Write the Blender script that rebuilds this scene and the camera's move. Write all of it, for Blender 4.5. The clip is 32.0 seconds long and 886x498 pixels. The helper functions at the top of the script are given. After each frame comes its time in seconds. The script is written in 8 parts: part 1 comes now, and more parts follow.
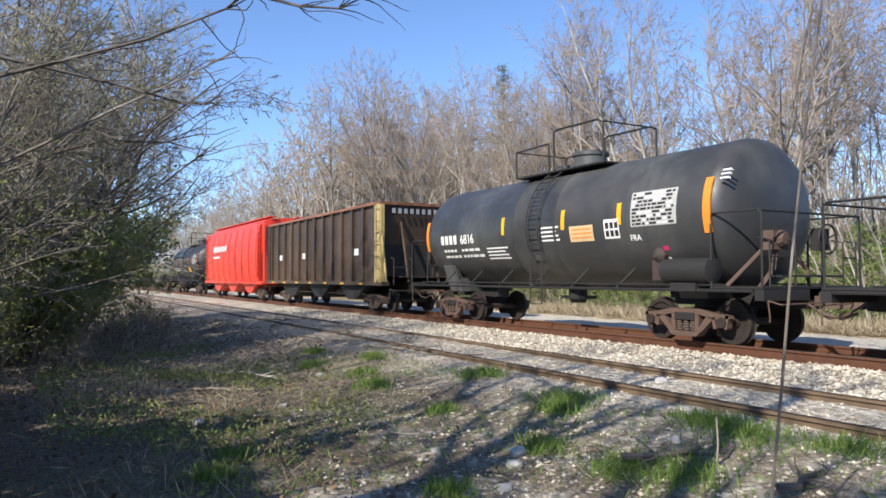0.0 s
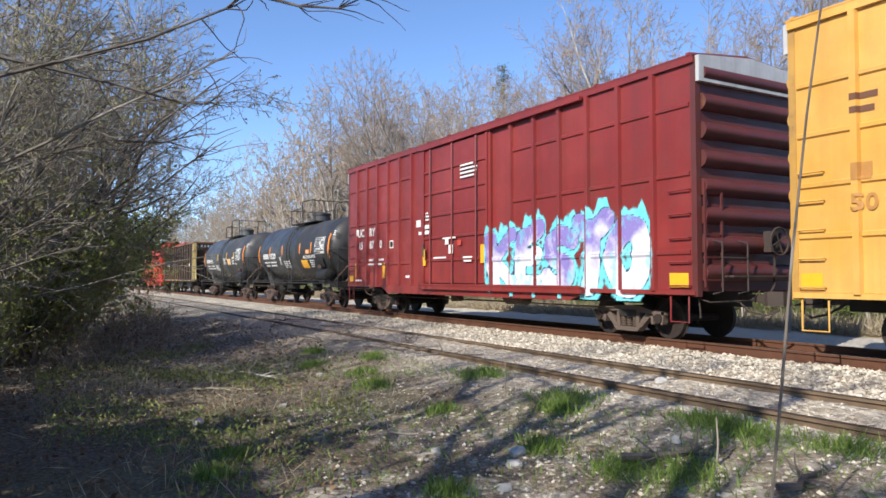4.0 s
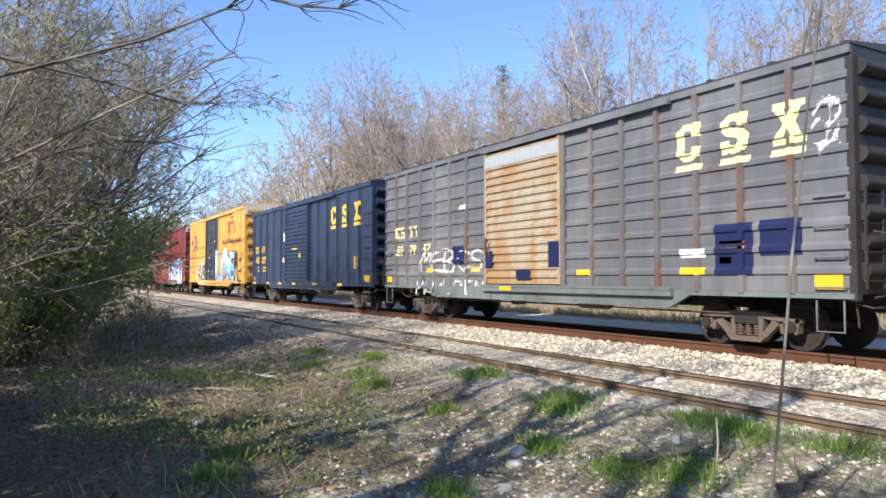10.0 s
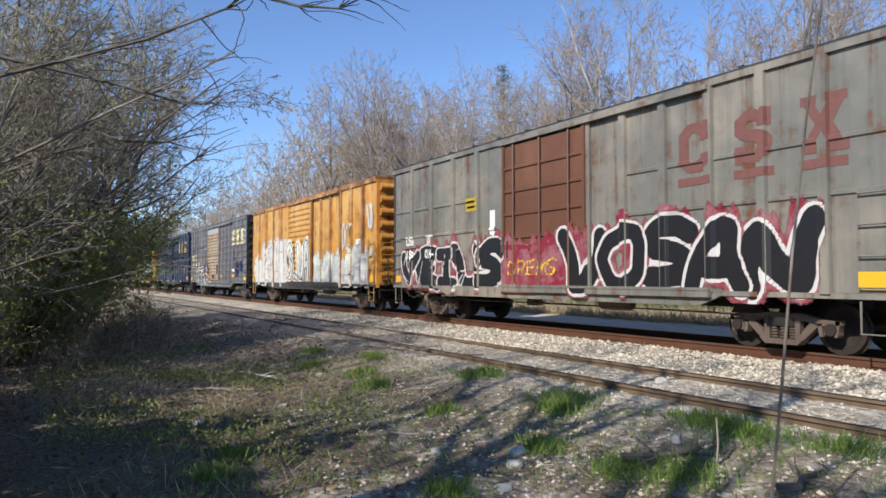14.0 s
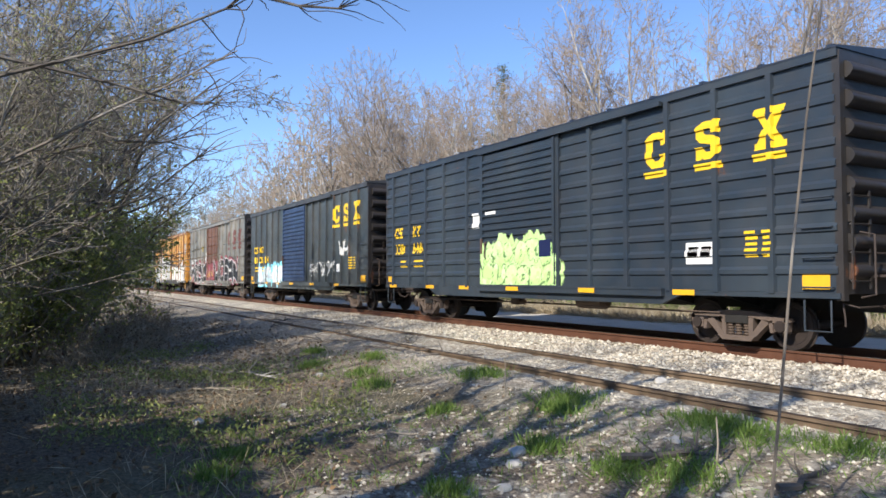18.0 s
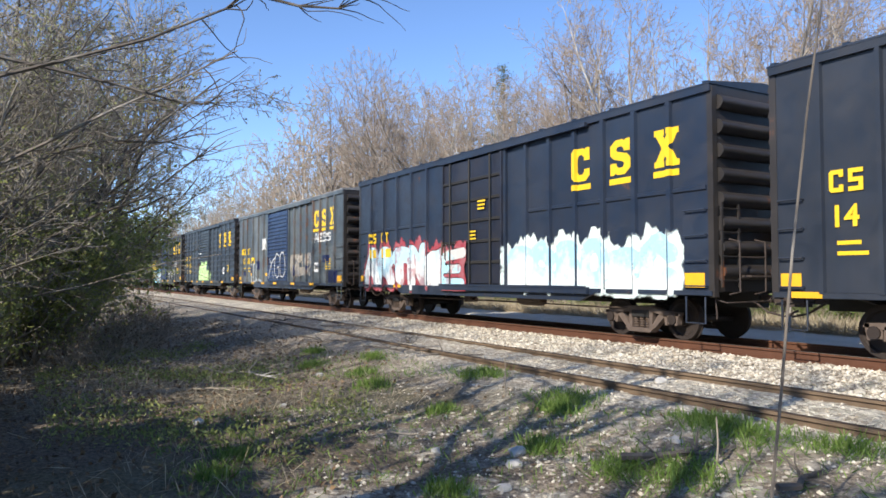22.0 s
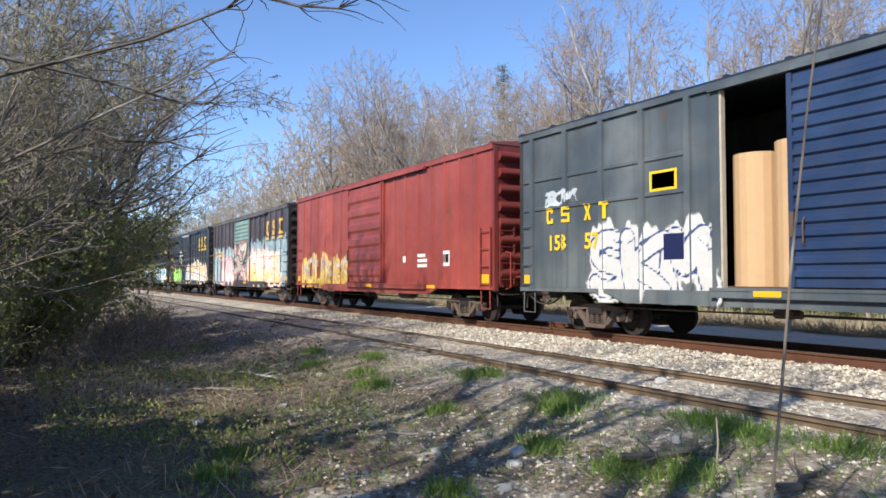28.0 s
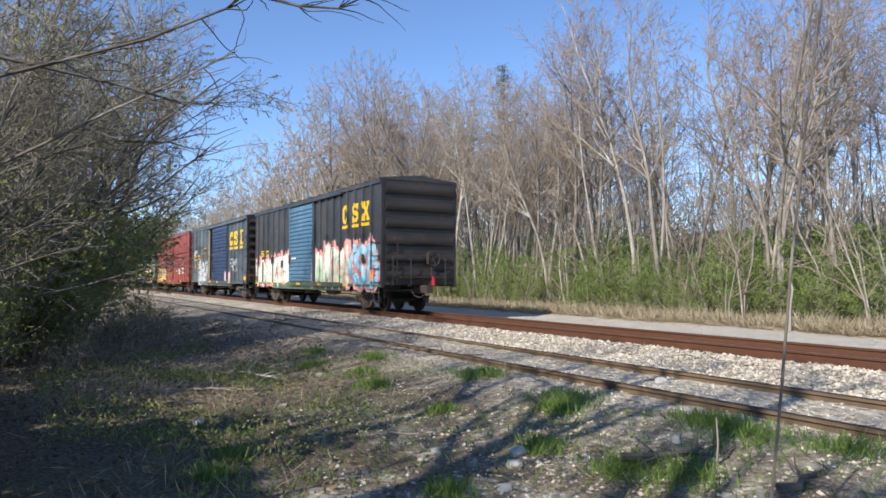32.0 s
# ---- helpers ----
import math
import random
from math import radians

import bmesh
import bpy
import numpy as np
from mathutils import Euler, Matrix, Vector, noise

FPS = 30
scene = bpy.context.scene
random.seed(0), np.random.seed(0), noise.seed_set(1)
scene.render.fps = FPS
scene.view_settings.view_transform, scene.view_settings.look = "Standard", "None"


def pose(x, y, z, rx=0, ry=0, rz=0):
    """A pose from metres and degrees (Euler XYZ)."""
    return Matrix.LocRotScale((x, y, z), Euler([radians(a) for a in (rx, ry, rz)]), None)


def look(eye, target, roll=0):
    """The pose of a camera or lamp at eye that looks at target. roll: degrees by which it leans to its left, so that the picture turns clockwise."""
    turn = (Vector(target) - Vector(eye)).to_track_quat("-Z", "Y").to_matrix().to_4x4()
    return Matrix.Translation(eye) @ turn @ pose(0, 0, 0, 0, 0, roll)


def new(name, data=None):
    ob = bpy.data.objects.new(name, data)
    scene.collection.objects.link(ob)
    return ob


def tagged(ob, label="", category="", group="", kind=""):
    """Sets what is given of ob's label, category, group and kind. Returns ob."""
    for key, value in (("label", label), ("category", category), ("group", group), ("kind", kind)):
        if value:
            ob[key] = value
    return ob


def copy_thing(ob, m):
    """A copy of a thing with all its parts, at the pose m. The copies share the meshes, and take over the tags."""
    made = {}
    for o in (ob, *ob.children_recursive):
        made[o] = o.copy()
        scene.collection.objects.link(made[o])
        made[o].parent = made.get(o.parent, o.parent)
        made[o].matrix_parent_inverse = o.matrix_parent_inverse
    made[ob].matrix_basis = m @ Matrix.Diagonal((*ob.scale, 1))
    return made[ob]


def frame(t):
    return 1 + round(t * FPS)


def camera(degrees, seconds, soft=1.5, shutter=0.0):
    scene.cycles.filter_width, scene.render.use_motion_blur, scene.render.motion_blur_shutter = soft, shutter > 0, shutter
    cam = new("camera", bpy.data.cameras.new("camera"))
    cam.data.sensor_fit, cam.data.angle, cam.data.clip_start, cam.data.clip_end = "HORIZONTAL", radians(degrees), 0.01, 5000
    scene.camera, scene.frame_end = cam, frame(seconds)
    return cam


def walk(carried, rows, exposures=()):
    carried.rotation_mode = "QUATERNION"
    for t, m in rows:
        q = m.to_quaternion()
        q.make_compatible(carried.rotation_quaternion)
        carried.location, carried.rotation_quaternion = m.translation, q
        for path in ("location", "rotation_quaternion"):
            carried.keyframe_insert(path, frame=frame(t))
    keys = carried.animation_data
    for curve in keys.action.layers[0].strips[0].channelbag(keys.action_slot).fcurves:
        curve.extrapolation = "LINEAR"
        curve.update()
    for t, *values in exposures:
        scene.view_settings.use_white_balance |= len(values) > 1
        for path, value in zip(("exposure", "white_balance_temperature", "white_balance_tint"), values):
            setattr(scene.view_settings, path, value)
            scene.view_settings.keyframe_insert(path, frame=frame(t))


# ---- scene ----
cam = camera(62.98, 32.0, soft=1.6)
EYE = (0.0, 0.0, 1.25)
VIEW = look(EYE, (-86.9 * 0.99921, 49.5 * 0.99921, 1.25 + 3.98))
EXPOSE = ((0.0, 0.0), (2.0, 0.05), (3.0, 0.0), (6.0, -0.15), (7.0, -0.17), (9.0, 0.2), (10.0, 0.25), (11.0, -0.13), (13.0, -0.6), (14.0, -0.28), (17.0, 0.0), (18.0, 0.0), (20.0, 0.1), (21.0, 0.03), (23.0, 0.03), (25.0, -0.12), (25.5, -0.3), (27.3, -0.16), (28.0, -0.08), (30.0, 0.0), (32.0, -0.2))
walk(cam, [(0.0, VIEW), (32.0, VIEW)], exposures=[(t, 0.54 + e, 6650, 11) for t, e in EXPOSE])

# world: clear spring sky, sun behind the camera
SUN_FLOW = Vector((-0.40, 1.0, -0.75)).normalized()
world = bpy.data.worlds.new("sky")
scene.world = world
world.use_nodes = True
wn = world.node_tree.nodes
sky = wn.new("ShaderNodeTexSky")
sky.sky_type = "NISHITA"
sky.sun_disc = False
sky.sun_elevation = math.asin(-SUN_FLOW.z)
sky.sun_rotation = math.atan2(-SUN_FLOW.x, -SUN_FLOW.y)
sky.altitude = 1500
sky.air_density, sky.dust_density, sky.ozone_density = 1.0, 0.25, 4.2
wn["Background"].inputs[1].default_value = 0.15
tint = wn.new("ShaderNodeMix")
tint.data_type, tint.blend_type = "RGBA", "MULTIPLY"
tint.inputs[0].default_value, tint.inputs[7].default_value = 1.0, (0.90, 0.97, 1.08, 1)
world.node_tree.links.new(sky.outputs[0], tint.inputs[6])
world.node_tree.links.new(tint.outputs[2], wn["Background"].inputs[0])
sun = new("sun", bpy.data.lights.new("sun", "SUN"))
sun.data.energy, sun.data.angle, sun.data.color = 5.0, radians(0.53), (1.0, 0.945, 0.85)
sun.rotation_euler = SUN_FLOW.to_track_quat("-Z", "Y").to_euler()

# ---------------------------------------------------------------- materials


def nodes_of(name):
    m = bpy.data.materials.new(name)
    m.use_nodes = True
    n = m.node_tree.nodes
    return m, n, m.node_tree.links, n["Principled BSDF"]


def noise_node(n, l, coord, scale, detail=4.0, rough=0.6, stretch=None):
    t = n.new("ShaderNodeTexNoise")
    t.inputs["Scale"].default_value = scale
    t.inputs["Detail"].default_value = detail
    t.inputs["Roughness"].default_value = rough
    src = coord
    if stretch:
        mp = n.new("ShaderNodeMapping")
        mp.inputs["Scale"].default_value = stretch
        l.new(src, mp.inputs["Vector"])
        src = mp.outputs[0]
    l.new(src, t.inputs["Vector"])
    return t.outputs["Fac"]


def ramp(n, l, fac, a, b, ca=(0, 0, 0, 1), cb=(1, 1, 1, 1)):
    r = n.new("ShaderNodeValToRGB")
    r.color_ramp.elements[0].position, r.color_ramp.elements[1].position = a, b
    r.color_ramp.elements[0].color, r.color_ramp.elements[1].color = ca, cb
    l.new(fac, r.inputs[0])
    return r.outputs[0]


def mix(n, l, fac, a, b, mode="MIX"):
    m = n.new("ShaderNodeMix")
    m.data_type, m.blend_type = "RGBA", mode
    for sock, v in ((m.inputs[0], fac), (m.inputs[6], a), (m.inputs[7], b)):
        if isinstance(v, (int, float)):
            sock.default_value = v
        elif isinstance(v, tuple):
            sock.default_value = (*v[:3], 1)
        else:
            l.new(v, sock)
    return m.outputs[2]


def math_node(n, l, op, a, b=0.5):
    m = n.new("ShaderNodeMath")
    m.operation = op
    for sock, v in ((m.inputs[0], a), (m.inputs[1], b)):
        if isinstance(v, (int, float)):
            sock.default_value = v
        else:
            l.new(v, sock)
    return m.outputs[0]


def bump(n, l, bsdf, height, strength=0.3, dist=0.02):
    b = n.new("ShaderNodeBump")
    b.inputs["Strength"].default_value, b.inputs["Distance"].default_value = strength, dist
    l.new(height, b.inputs["Height"])
    l.new(b.outputs[0], bsdf.inputs["Normal"])


def coords(n, which="Object"):
    return n.new("ShaderNodeTexCoord").outputs[which]


MATS = {}


def plain(name, color, rough=0.6, metal=0.0, vary=0.25, scale=6.0, relief=0.15):
    """A worn even surface: two scales of tone, a little relief."""
    if name in MATS:
        return MATS[name]
    m, n, l, p = nodes_of(name)
    c = coords(n)
    big, fine = noise_node(n, l, c, scale), noise_node(n, l, c, scale * 9, 3)
    dark = tuple(v * (1 - vary) for v in color)
    light = tuple(min(1, v * (1 + vary * 0.7)) for v in color)
    col = mix(n, l, big, dark, light)
    col = mix(n, l, math_node(n, l, "MULTIPLY", fine, 0.35), col, tuple(v * 0.6 for v in color))
    l.new(col, p.inputs["Base Color"])
    p.inputs["Roughness"].default_value, p.inputs["Metallic"].default_value = rough, metal
    if relief:
        bump(n, l, p, fine, relief, 0.01)
    MATS[name] = m
    return m


RUST_DARK, RUST = (0.075, 0.028, 0.014), (0.20, 0.075, 0.030)


def paint(name, color, fade=None, rust=0.1, grime=0.3, rough=0.42, streak=0.4, rust_cols=None):
    """Weathered car paint: faded patches, rust in blotches and runs, grime in vertical streaks and low down."""
    if name in MATS:
        return MATS[name]
    m, n, l, p = nodes_of(name)
    c = coords(n)
    fade = fade or tuple(min(1, v * 1.25 + 0.015) for v in color)
    big = noise_node(n, l, c, 0.45, 3)
    mid = noise_node(n, l, c, 2.3, 5, 0.65)
    run = noise_node(n, l, c, 1.0, 5, 0.7, (3.4, 3.4, 0.16))
    fine = noise_node(n, l, c, 26, 3)
    col = mix(n, l, ramp(n, l, big, 0.40, 0.62), color, fade)
    panel = n.new("ShaderNodeObjectInfo").outputs["Random"]
    col = mix(n, l, math_node(n, l, "MULTIPLY", panel, 0.28), col, tuple(v * 0.55 + 0.01 for v in color))
    col = mix(n, l, math_node(n, l, "MULTIPLY", ramp(n, l, run, 0.45, 0.66), streak), col, tuple(v * 0.55 + 0.012 for v in color))
    col = mix(n, l, math_node(n, l, "MULTIPLY", ramp(n, l, mid, 0.42, 0.75), grime * 0.7), col, (0.055, 0.045, 0.038))
    if rust > 0:
        both = math_node(n, l, "ADD", math_node(n, l, "MULTIPLY", run, 0.55), math_node(n, l, "MULTIPLY", mid, 0.45))
        spots = ramp(n, l, both, 0.66 - 0.2 * rust, 0.70 - 0.10 * rust)
        rusty = mix(n, l, fine, *(rust_cols or (RUST_DARK, RUST)))
        col = mix(n, l, spots, col, rusty)
    l.new(col, p.inputs["Base Color"])
    l.new(ramp(n, l, mid, 0.2, 0.9, (rough - 0.1,) * 3 + (1,), (min(1, rough + 0.25),) * 3 + (1,)), p.inputs["Roughness"])
    bump(n, l, p, math_node(n, l, "ADD", mid, math_node(n, l, "MULTIPLY", fine, 0.4)), 0.12, 0.02)
    MATS[name] = m
    return m


STEEL = plain("truck_steel", (0.10, 0.07, 0.052), 0.75, 0.1, 0.45, 5)
DUSTY = plain("dusty_casting", (0.12, 0.088, 0.07), 0.85, 0.0, 0.45, 5)
RUSTY = plain("rusty_casting", (0.115, 0.072, 0.055), 0.8, 0.1, 0.5, 6)
GEAR = plain("grimy_gear", (0.055, 0.040, 0.034), 0.8, 0.1, 0.5, 7)
BLACK = plain("black_grime", (0.018, 0.017, 0.016), 0.7, 0.0, 0.4, 5)
WHEEL = plain("wheel_steel", (0.045, 0.034, 0.03), 0.65, 0.4, 0.4, 8)
TREAD = plain("bright_tread", (0.42, 0.40, 0.38), 0.3, 0.9, 0.15, 8)
YELLOW = plain("signal_yellow", (0.80, 0.42, 0.02), 0.5, 0, 0.15, 8)
ORANGE = plain("signal_orange", (0.78, 0.26, 0.03), 0.5, 0, 0.2, 8)
WHITE = plain("stencil_white", (0.72, 0.72, 0.70), 0.6, 0, 0.2, 10)
LOGO = plain("logo_yellow", (0.80, 0.52, 0.02), 0.5, 0, 0.12, 4)
CREAM = plain("logo_cream", (0.70, 0.62, 0.33), 0.6, 0, 0.2, 4)
REDPAINT = plain("logo_red", (0.50, 0.06, 0.04), 0.6, 0, 0.3, 4)
BLUEPATCH = plain("patch_blue", (0.009, 0.015, 0.065), 0.5, 0, 0.2, 4)
PALE_TOP = plain("pale_blue_grey", (0.34, 0.37, 0.38), 0.6, 0, 0.25, 5)
CARD = plain("brown_paper", (0.52, 0.34, 0.18), 0.75, 0, 0.12, 3)
WOOD_IN = plain("plywood_lining", (0.10, 0.06, 0.04), 0.8, 0, 0.3, 3)

# ---------------------------------------------------------------- mesh tools


class Shape:
    """Collects vertices and faces of one mesh."""

    def __init__(self):
        self.v, self.f = [], []

    def add(self, verts, faces):
        k = len(self.v)
        self.v.extend(verts)
        self.f.extend([tuple(i + k for i in q) for q in faces])
        return self

    def box(self, x0, x1, y0, y1, z0, z1):
        v = [(x, y, z) for z in (z0, z1) for y in (y0, y1) for x in (x0, x1)]
        return self.add(v, [(0, 2, 3, 1), (4, 5, 7, 6), (0, 1, 5, 4), (2, 6, 7, 3), (0, 4, 6, 2), (1, 3, 7, 5)])

    def prism(self, ring, axis, a, b):
        """Extrudes a ring of 2D points along an axis from a to b. x: ring is (y, z); y: (x, z); z: (x, y)."""
        def put(p, d):
            return (d, p[0], p[1]) if axis == "x" else (p[0], d, p[1]) if axis == "y" else (p[0], p[1], d)
        k = len(ring)
        v = [put(p, a) for p in ring] + [put(p, b) for p in ring]
        f = [(i, (i + 1) % k, k + (i + 1) % k, k + i) for i in range(k)] + [tuple(range(k - 1, -1, -1)), tuple(range(k, 2 * k))]
        return self.add(v, f)

    def lathe(self, axis, at, rings, seg=20):
        """Rings of (d along the axis, radius) round a centre line through at."""
        v, f = [], []
        for d, r in rings:
            for i in range(seg):
                a = 2 * math.pi * i / seg
                p, q = r * math.cos(a), r * math.sin(a)
                v.append((at[0] + d, at[1] + p, at[2] + q) if axis == "x" else (at[0] + p, at[1] + d, at[2] + q) if axis == "y" else (at[0] + p, at[1] + q, at[2] + d))
        for k in range(len(rings) - 1):
            for i in range(seg):
                j = (i + 1) % seg
                f.append((k * seg + i, k * seg + j, (k + 1) * seg + j, (k + 1) * seg + i))
        f.append(tuple(range(seg - 1, -1, -1)))
        f.append(tuple(range((len(rings) - 1) * seg, len(rings) * seg)))
        return self.add(v, f)

    def tube(self, pts, r, seg=6, r2=None):
        pts = [Vector(p) for p in pts]
        r2 = r if r2 is None else r2
        v, f = [], []
        for k, p in enumerate(pts):
            d = (pts[min(k + 1, len(pts) - 1)] - pts[max(k - 1, 0)]).normalized()
            u = d.orthogonal().normalized() if k == 0 else (u - d * u.dot(d)).normalized()
            w = d.cross(u)
            rr = r + (r2 - r) * k / (len(pts) - 1)
            for i in range(seg):
                a = 2 * math.pi * i / seg
                v.append(tuple(p + u * (rr * math.cos(a)) + w * (rr * math.sin(a))))
        for k in range(len(pts) - 1):
            for i in range(seg):
                j = (i + 1) % seg
                f.append((k * seg + i, k * seg + j, (k + 1) * seg + j, (k + 1) * seg + i))
        f.append(tuple(range(seg - 1, -1, -1)))
        f.append(tuple(range((len(pts) - 1) * seg, len(pts) * seg)))
        return self.add(v, f)

    def mesh(self, name, smooth=False):
        me = bpy.data.meshes.new(name)
        me.from_pydata(self.v, [], self.f)
        bm = bmesh.new()
        bm.from_mesh(me)
        bmesh.ops.recalc_face_normals(bm, faces=bm.faces)
        bm.to_mesh(me)
        bm.free()
        if smooth:
            me.shade_smooth()
            me.set_sharp_from_angle(angle=radians(38))
        return me


def put(name, me, material, parent=None, label="", m=None):
    """Links a mesh as one object under a thing or a part, with the material on the object's own slot."""
    ob = new(name, me)
    if not me.materials:
        me.materials.append(None)
    ob.material_slots[0].link = "OBJECT"
    ob.material_slots[0].material = material
    if parent:
        ob.parent = parent
    if m is not None:
        ob.matrix_basis = m
    if label:
        tagged(ob, label)
    return ob


def part(name, shape, material, parent, label="", smooth=False):
    return put(name, shape.mesh(name, smooth), material, parent, label)


def thing(name, label, category, group="", kind="", m=None):
    ob = new(name)
    ob.empty_display_size = 0.2
    if m is not None:
        ob.matrix_basis = m
    return tagged(ob, label, category, group, kind)
# ---------------------------------------------------------------- ground and tracks
MAIN, SIDING = 12.15, 7.15     # centre lines
GAUGE = 1.435


def sstep(a, b, v):
    t = np.clip((v - a) / (b - a), 0, 1)
    return t * t * (3 - 2 * t)


def ground_z(x, y):
    x, y = np.asarray(x, float), np.asarray(y, float)
    z = -0.46 + 0.30 * sstep(3.0, 6.1, y) - 0.08 * sstep(8.3, 9.2, y)
    z = z + 0.06 * sstep(9.2, 10.4, y) - 0.20 * sstep(14.2, 15.4, y)
    z = z + 0.05 * sstep(19.5, 24, y) * (1 + 0.6 * np.sin(x * 0.31 + y * 0.4))
    z = z + 11.0 * sstep(66, 118, y) * (1 + 0.10 * np.sin(x * 0.05) + 0.05 * np.sin(x * 0.17))
    z = z + 0.062 * sstep(-8.5, -15.0, x) * sstep(5.6, 6.2, y) * (1 - sstep(8.1, 8.7, y)) * (1 - sstep(60, 100, -x))
    lump = np.sin(x * 1.7 + 0.6 * np.sin(y * 1.3)) * np.sin(y * 1.9 + 0.8 * np.sin(x * 0.9)) * 0.035
    lump += np.sin(x * 4.1 + y * 2.3) * np.sin(y * 3.7 - x * 1.1) * 0.014
    flat = 1 - 0.85 * sstep(5.4, 6.2, y) * (1 - sstep(14, 15, y))
    return z + lump * flat * (1 - sstep(60, 120, np.abs(x)))


def spread(lo, hi, mid_lo, mid_hi, step, far):
    mid = np.arange(mid_lo, mid_hi + step / 2, step)
    down = mid_lo - np.geomspace(step * 1.4, mid_lo - lo, far)
    up = mid_hi + np.geomspace(step * 1.4, hi - mid_hi, far)
    return np.concatenate([down[::-1], mid, up])


gx, gy = spread(-3000, 3000, -32, 1, 0.19, 26), spread(-2000, 3000, -1, 21, 0.17, 24)
GX, GY = np.meshgrid(gx, gy)
GZ = ground_z(GX, GY) + np.random.default_rng(3).normal(0, 0.008, GX.shape) * (np.abs(GX) < 40)
gv = np.stack([GX, GY, GZ], -1).reshape(-1, 3)
ni, nj = len(gx), len(gy)
k = (np.arange(nj - 1)[:, None] * ni + np.arange(ni - 1)[None]).reshape(-1)
gf = np.stack([k, k + 1, k + ni + 1, k + ni], -1)
gm = bpy.data.meshes.new("ground")
gm.from_pydata(gv, [], gf)
gm.shade_smooth()

m, n, l, p = nodes_of("ground_soil")
c = coords(n)
sep = n.new("ShaderNodeSeparateXYZ")
l.new(c, sep.inputs[0])
X, Y = sep.outputs[0], sep.outputs[1]
big, mid, fine = noise_node(n, l, c, 0.35, 4), noise_node(n, l, c, 1.8, 5), noise_node(n, l, c, 14, 4)
vor = n.new("ShaderNodeTexVoronoi")
vor.inputs["Scale"].default_value = 15
l.new(c, vor.inputs["Vector"])
peb = n.new("ShaderNodeSeparateColor")
l.new(vor.outputs["Color"], peb.inputs[0])
pebble = ramp(n, l, peb.outputs[0], 0.0, 1.0, (0.27, 0.23, 0.175, 1), (0.76, 0.70, 0.57, 1))
grain = noise_node(n, l, c, 24, 6, 0.8)
crumb = ramp(n, l, grain, 0.42, 0.60)
soil = mix(n, l, crumb, mix(n, l, mid, (0.07, 0.05, 0.034), (0.17, 0.13, 0.09)), mix(n, l, mid, (0.22, 0.17, 0.12), (0.52, 0.43, 0.32)))
# leaf litter, its brown darkened further to carry the shade lying on it
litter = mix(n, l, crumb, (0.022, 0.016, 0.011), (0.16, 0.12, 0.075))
straw = mix(n, l, fine, (0.22, 0.16, 0.085), (0.46, 0.36, 0.20))
wob = math_node(n, l, "MULTIPLY", math_node(n, l, "SUBTRACT", mid, 0.5), 3.0)
yw = math_node(n, l, "ADD", Y, wob)


def band(a, b):
    mr = n.new("ShaderNodeMapRange")
    mr.interpolation_type = "SMOOTHSTEP"
    mr.inputs[1].default_value, mr.inputs[2].default_value = a, b
    l.new(yw, mr.inputs[0])
    return mr.outputs[0]


stony = math_node(n, l, "MULTIPLY", ramp(n, l, mid, 0.46, 0.62), ramp(n, l, peb.outputs[1], 0.25, 0.45))
fore = mix(n, l, math_node(n, l, "MULTIPLY", stony, 0.9), soil, pebble)
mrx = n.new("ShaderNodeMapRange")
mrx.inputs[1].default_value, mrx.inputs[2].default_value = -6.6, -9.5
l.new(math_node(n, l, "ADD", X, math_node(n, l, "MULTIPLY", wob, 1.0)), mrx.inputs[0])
# litter beside the thicket, with the shade over it put into the colour
litter_shade = math_node(n, l, "MULTIPLY", mrx.outputs[0], math_node(n, l, "SUBTRACT", 1.0, band(4.0, 6.0)))
fore = mix(n, l, math_node(n, l, "MULTIPLY", litter_shade, 0.9), fore, litter)
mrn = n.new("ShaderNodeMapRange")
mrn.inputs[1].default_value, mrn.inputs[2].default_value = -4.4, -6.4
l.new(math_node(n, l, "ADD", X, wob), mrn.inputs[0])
# litter nearer the viewpoint, the foreground shade mixed into its tone too
near_litter_shade = math_node(n, l, "MULTIPLY", mrn.outputs[0], math_node(n, l, "SUBTRACT", 1.0, band(2.2, 4.0)))
fore = mix(n, l, math_node(n, l, "MULTIPLY", near_litter_shade, 0.85), fore, mix(n, l, crumb, (0.028, 0.02, 0.013), (0.20, 0.15, 0.10)))
fore = mix(n, l, math_node(n, l, "MULTIPLY", ramp(n, l, big, 0.5, 0.62), 0.30), fore, (0.10, 0.11, 0.035))
dirt = mix(n, l, crumb, (0.12, 0.092, 0.065), (0.52, 0.44, 0.33))
mrd = n.new("ShaderNodeMapRange")
mrd.inputs[1].default_value, mrd.inputs[2].default_value = -8.0, -15.0
l.new(math_node(n, l, "ADD", X, math_node(n, l, "MULTIPLY", wob, 1.6)), mrd.inputs[0])
sunk = math_node(n, l, "MULTIPLY", math_node(n, l, "MULTIPLY", mrd.outputs[0], 0.9), math_node(n, l, "SUBTRACT", 1.0, band(8.6, 9.6)))
bed = mix(n, l, ramp(n, l, mid, 0.50, 0.72), pebble, soil)
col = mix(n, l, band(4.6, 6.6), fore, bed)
col = mix(n, l, math_node(n, l, "MULTIPLY", sunk, ramp(n, l, peb.outputs[1], 0.1, 0.5)), col, dirt)
path = mix(n, l, mid, (0.40, 0.365, 0.30), (0.62, 0.58, 0.50))
col = mix(n, l, band(14.4, 15.4), col, path)
col = mix(n, l, band(19.6, 20.4), col, straw)
col = mix(n, l, band(24, 28), col, litter)
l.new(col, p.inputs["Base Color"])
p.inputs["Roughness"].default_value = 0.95
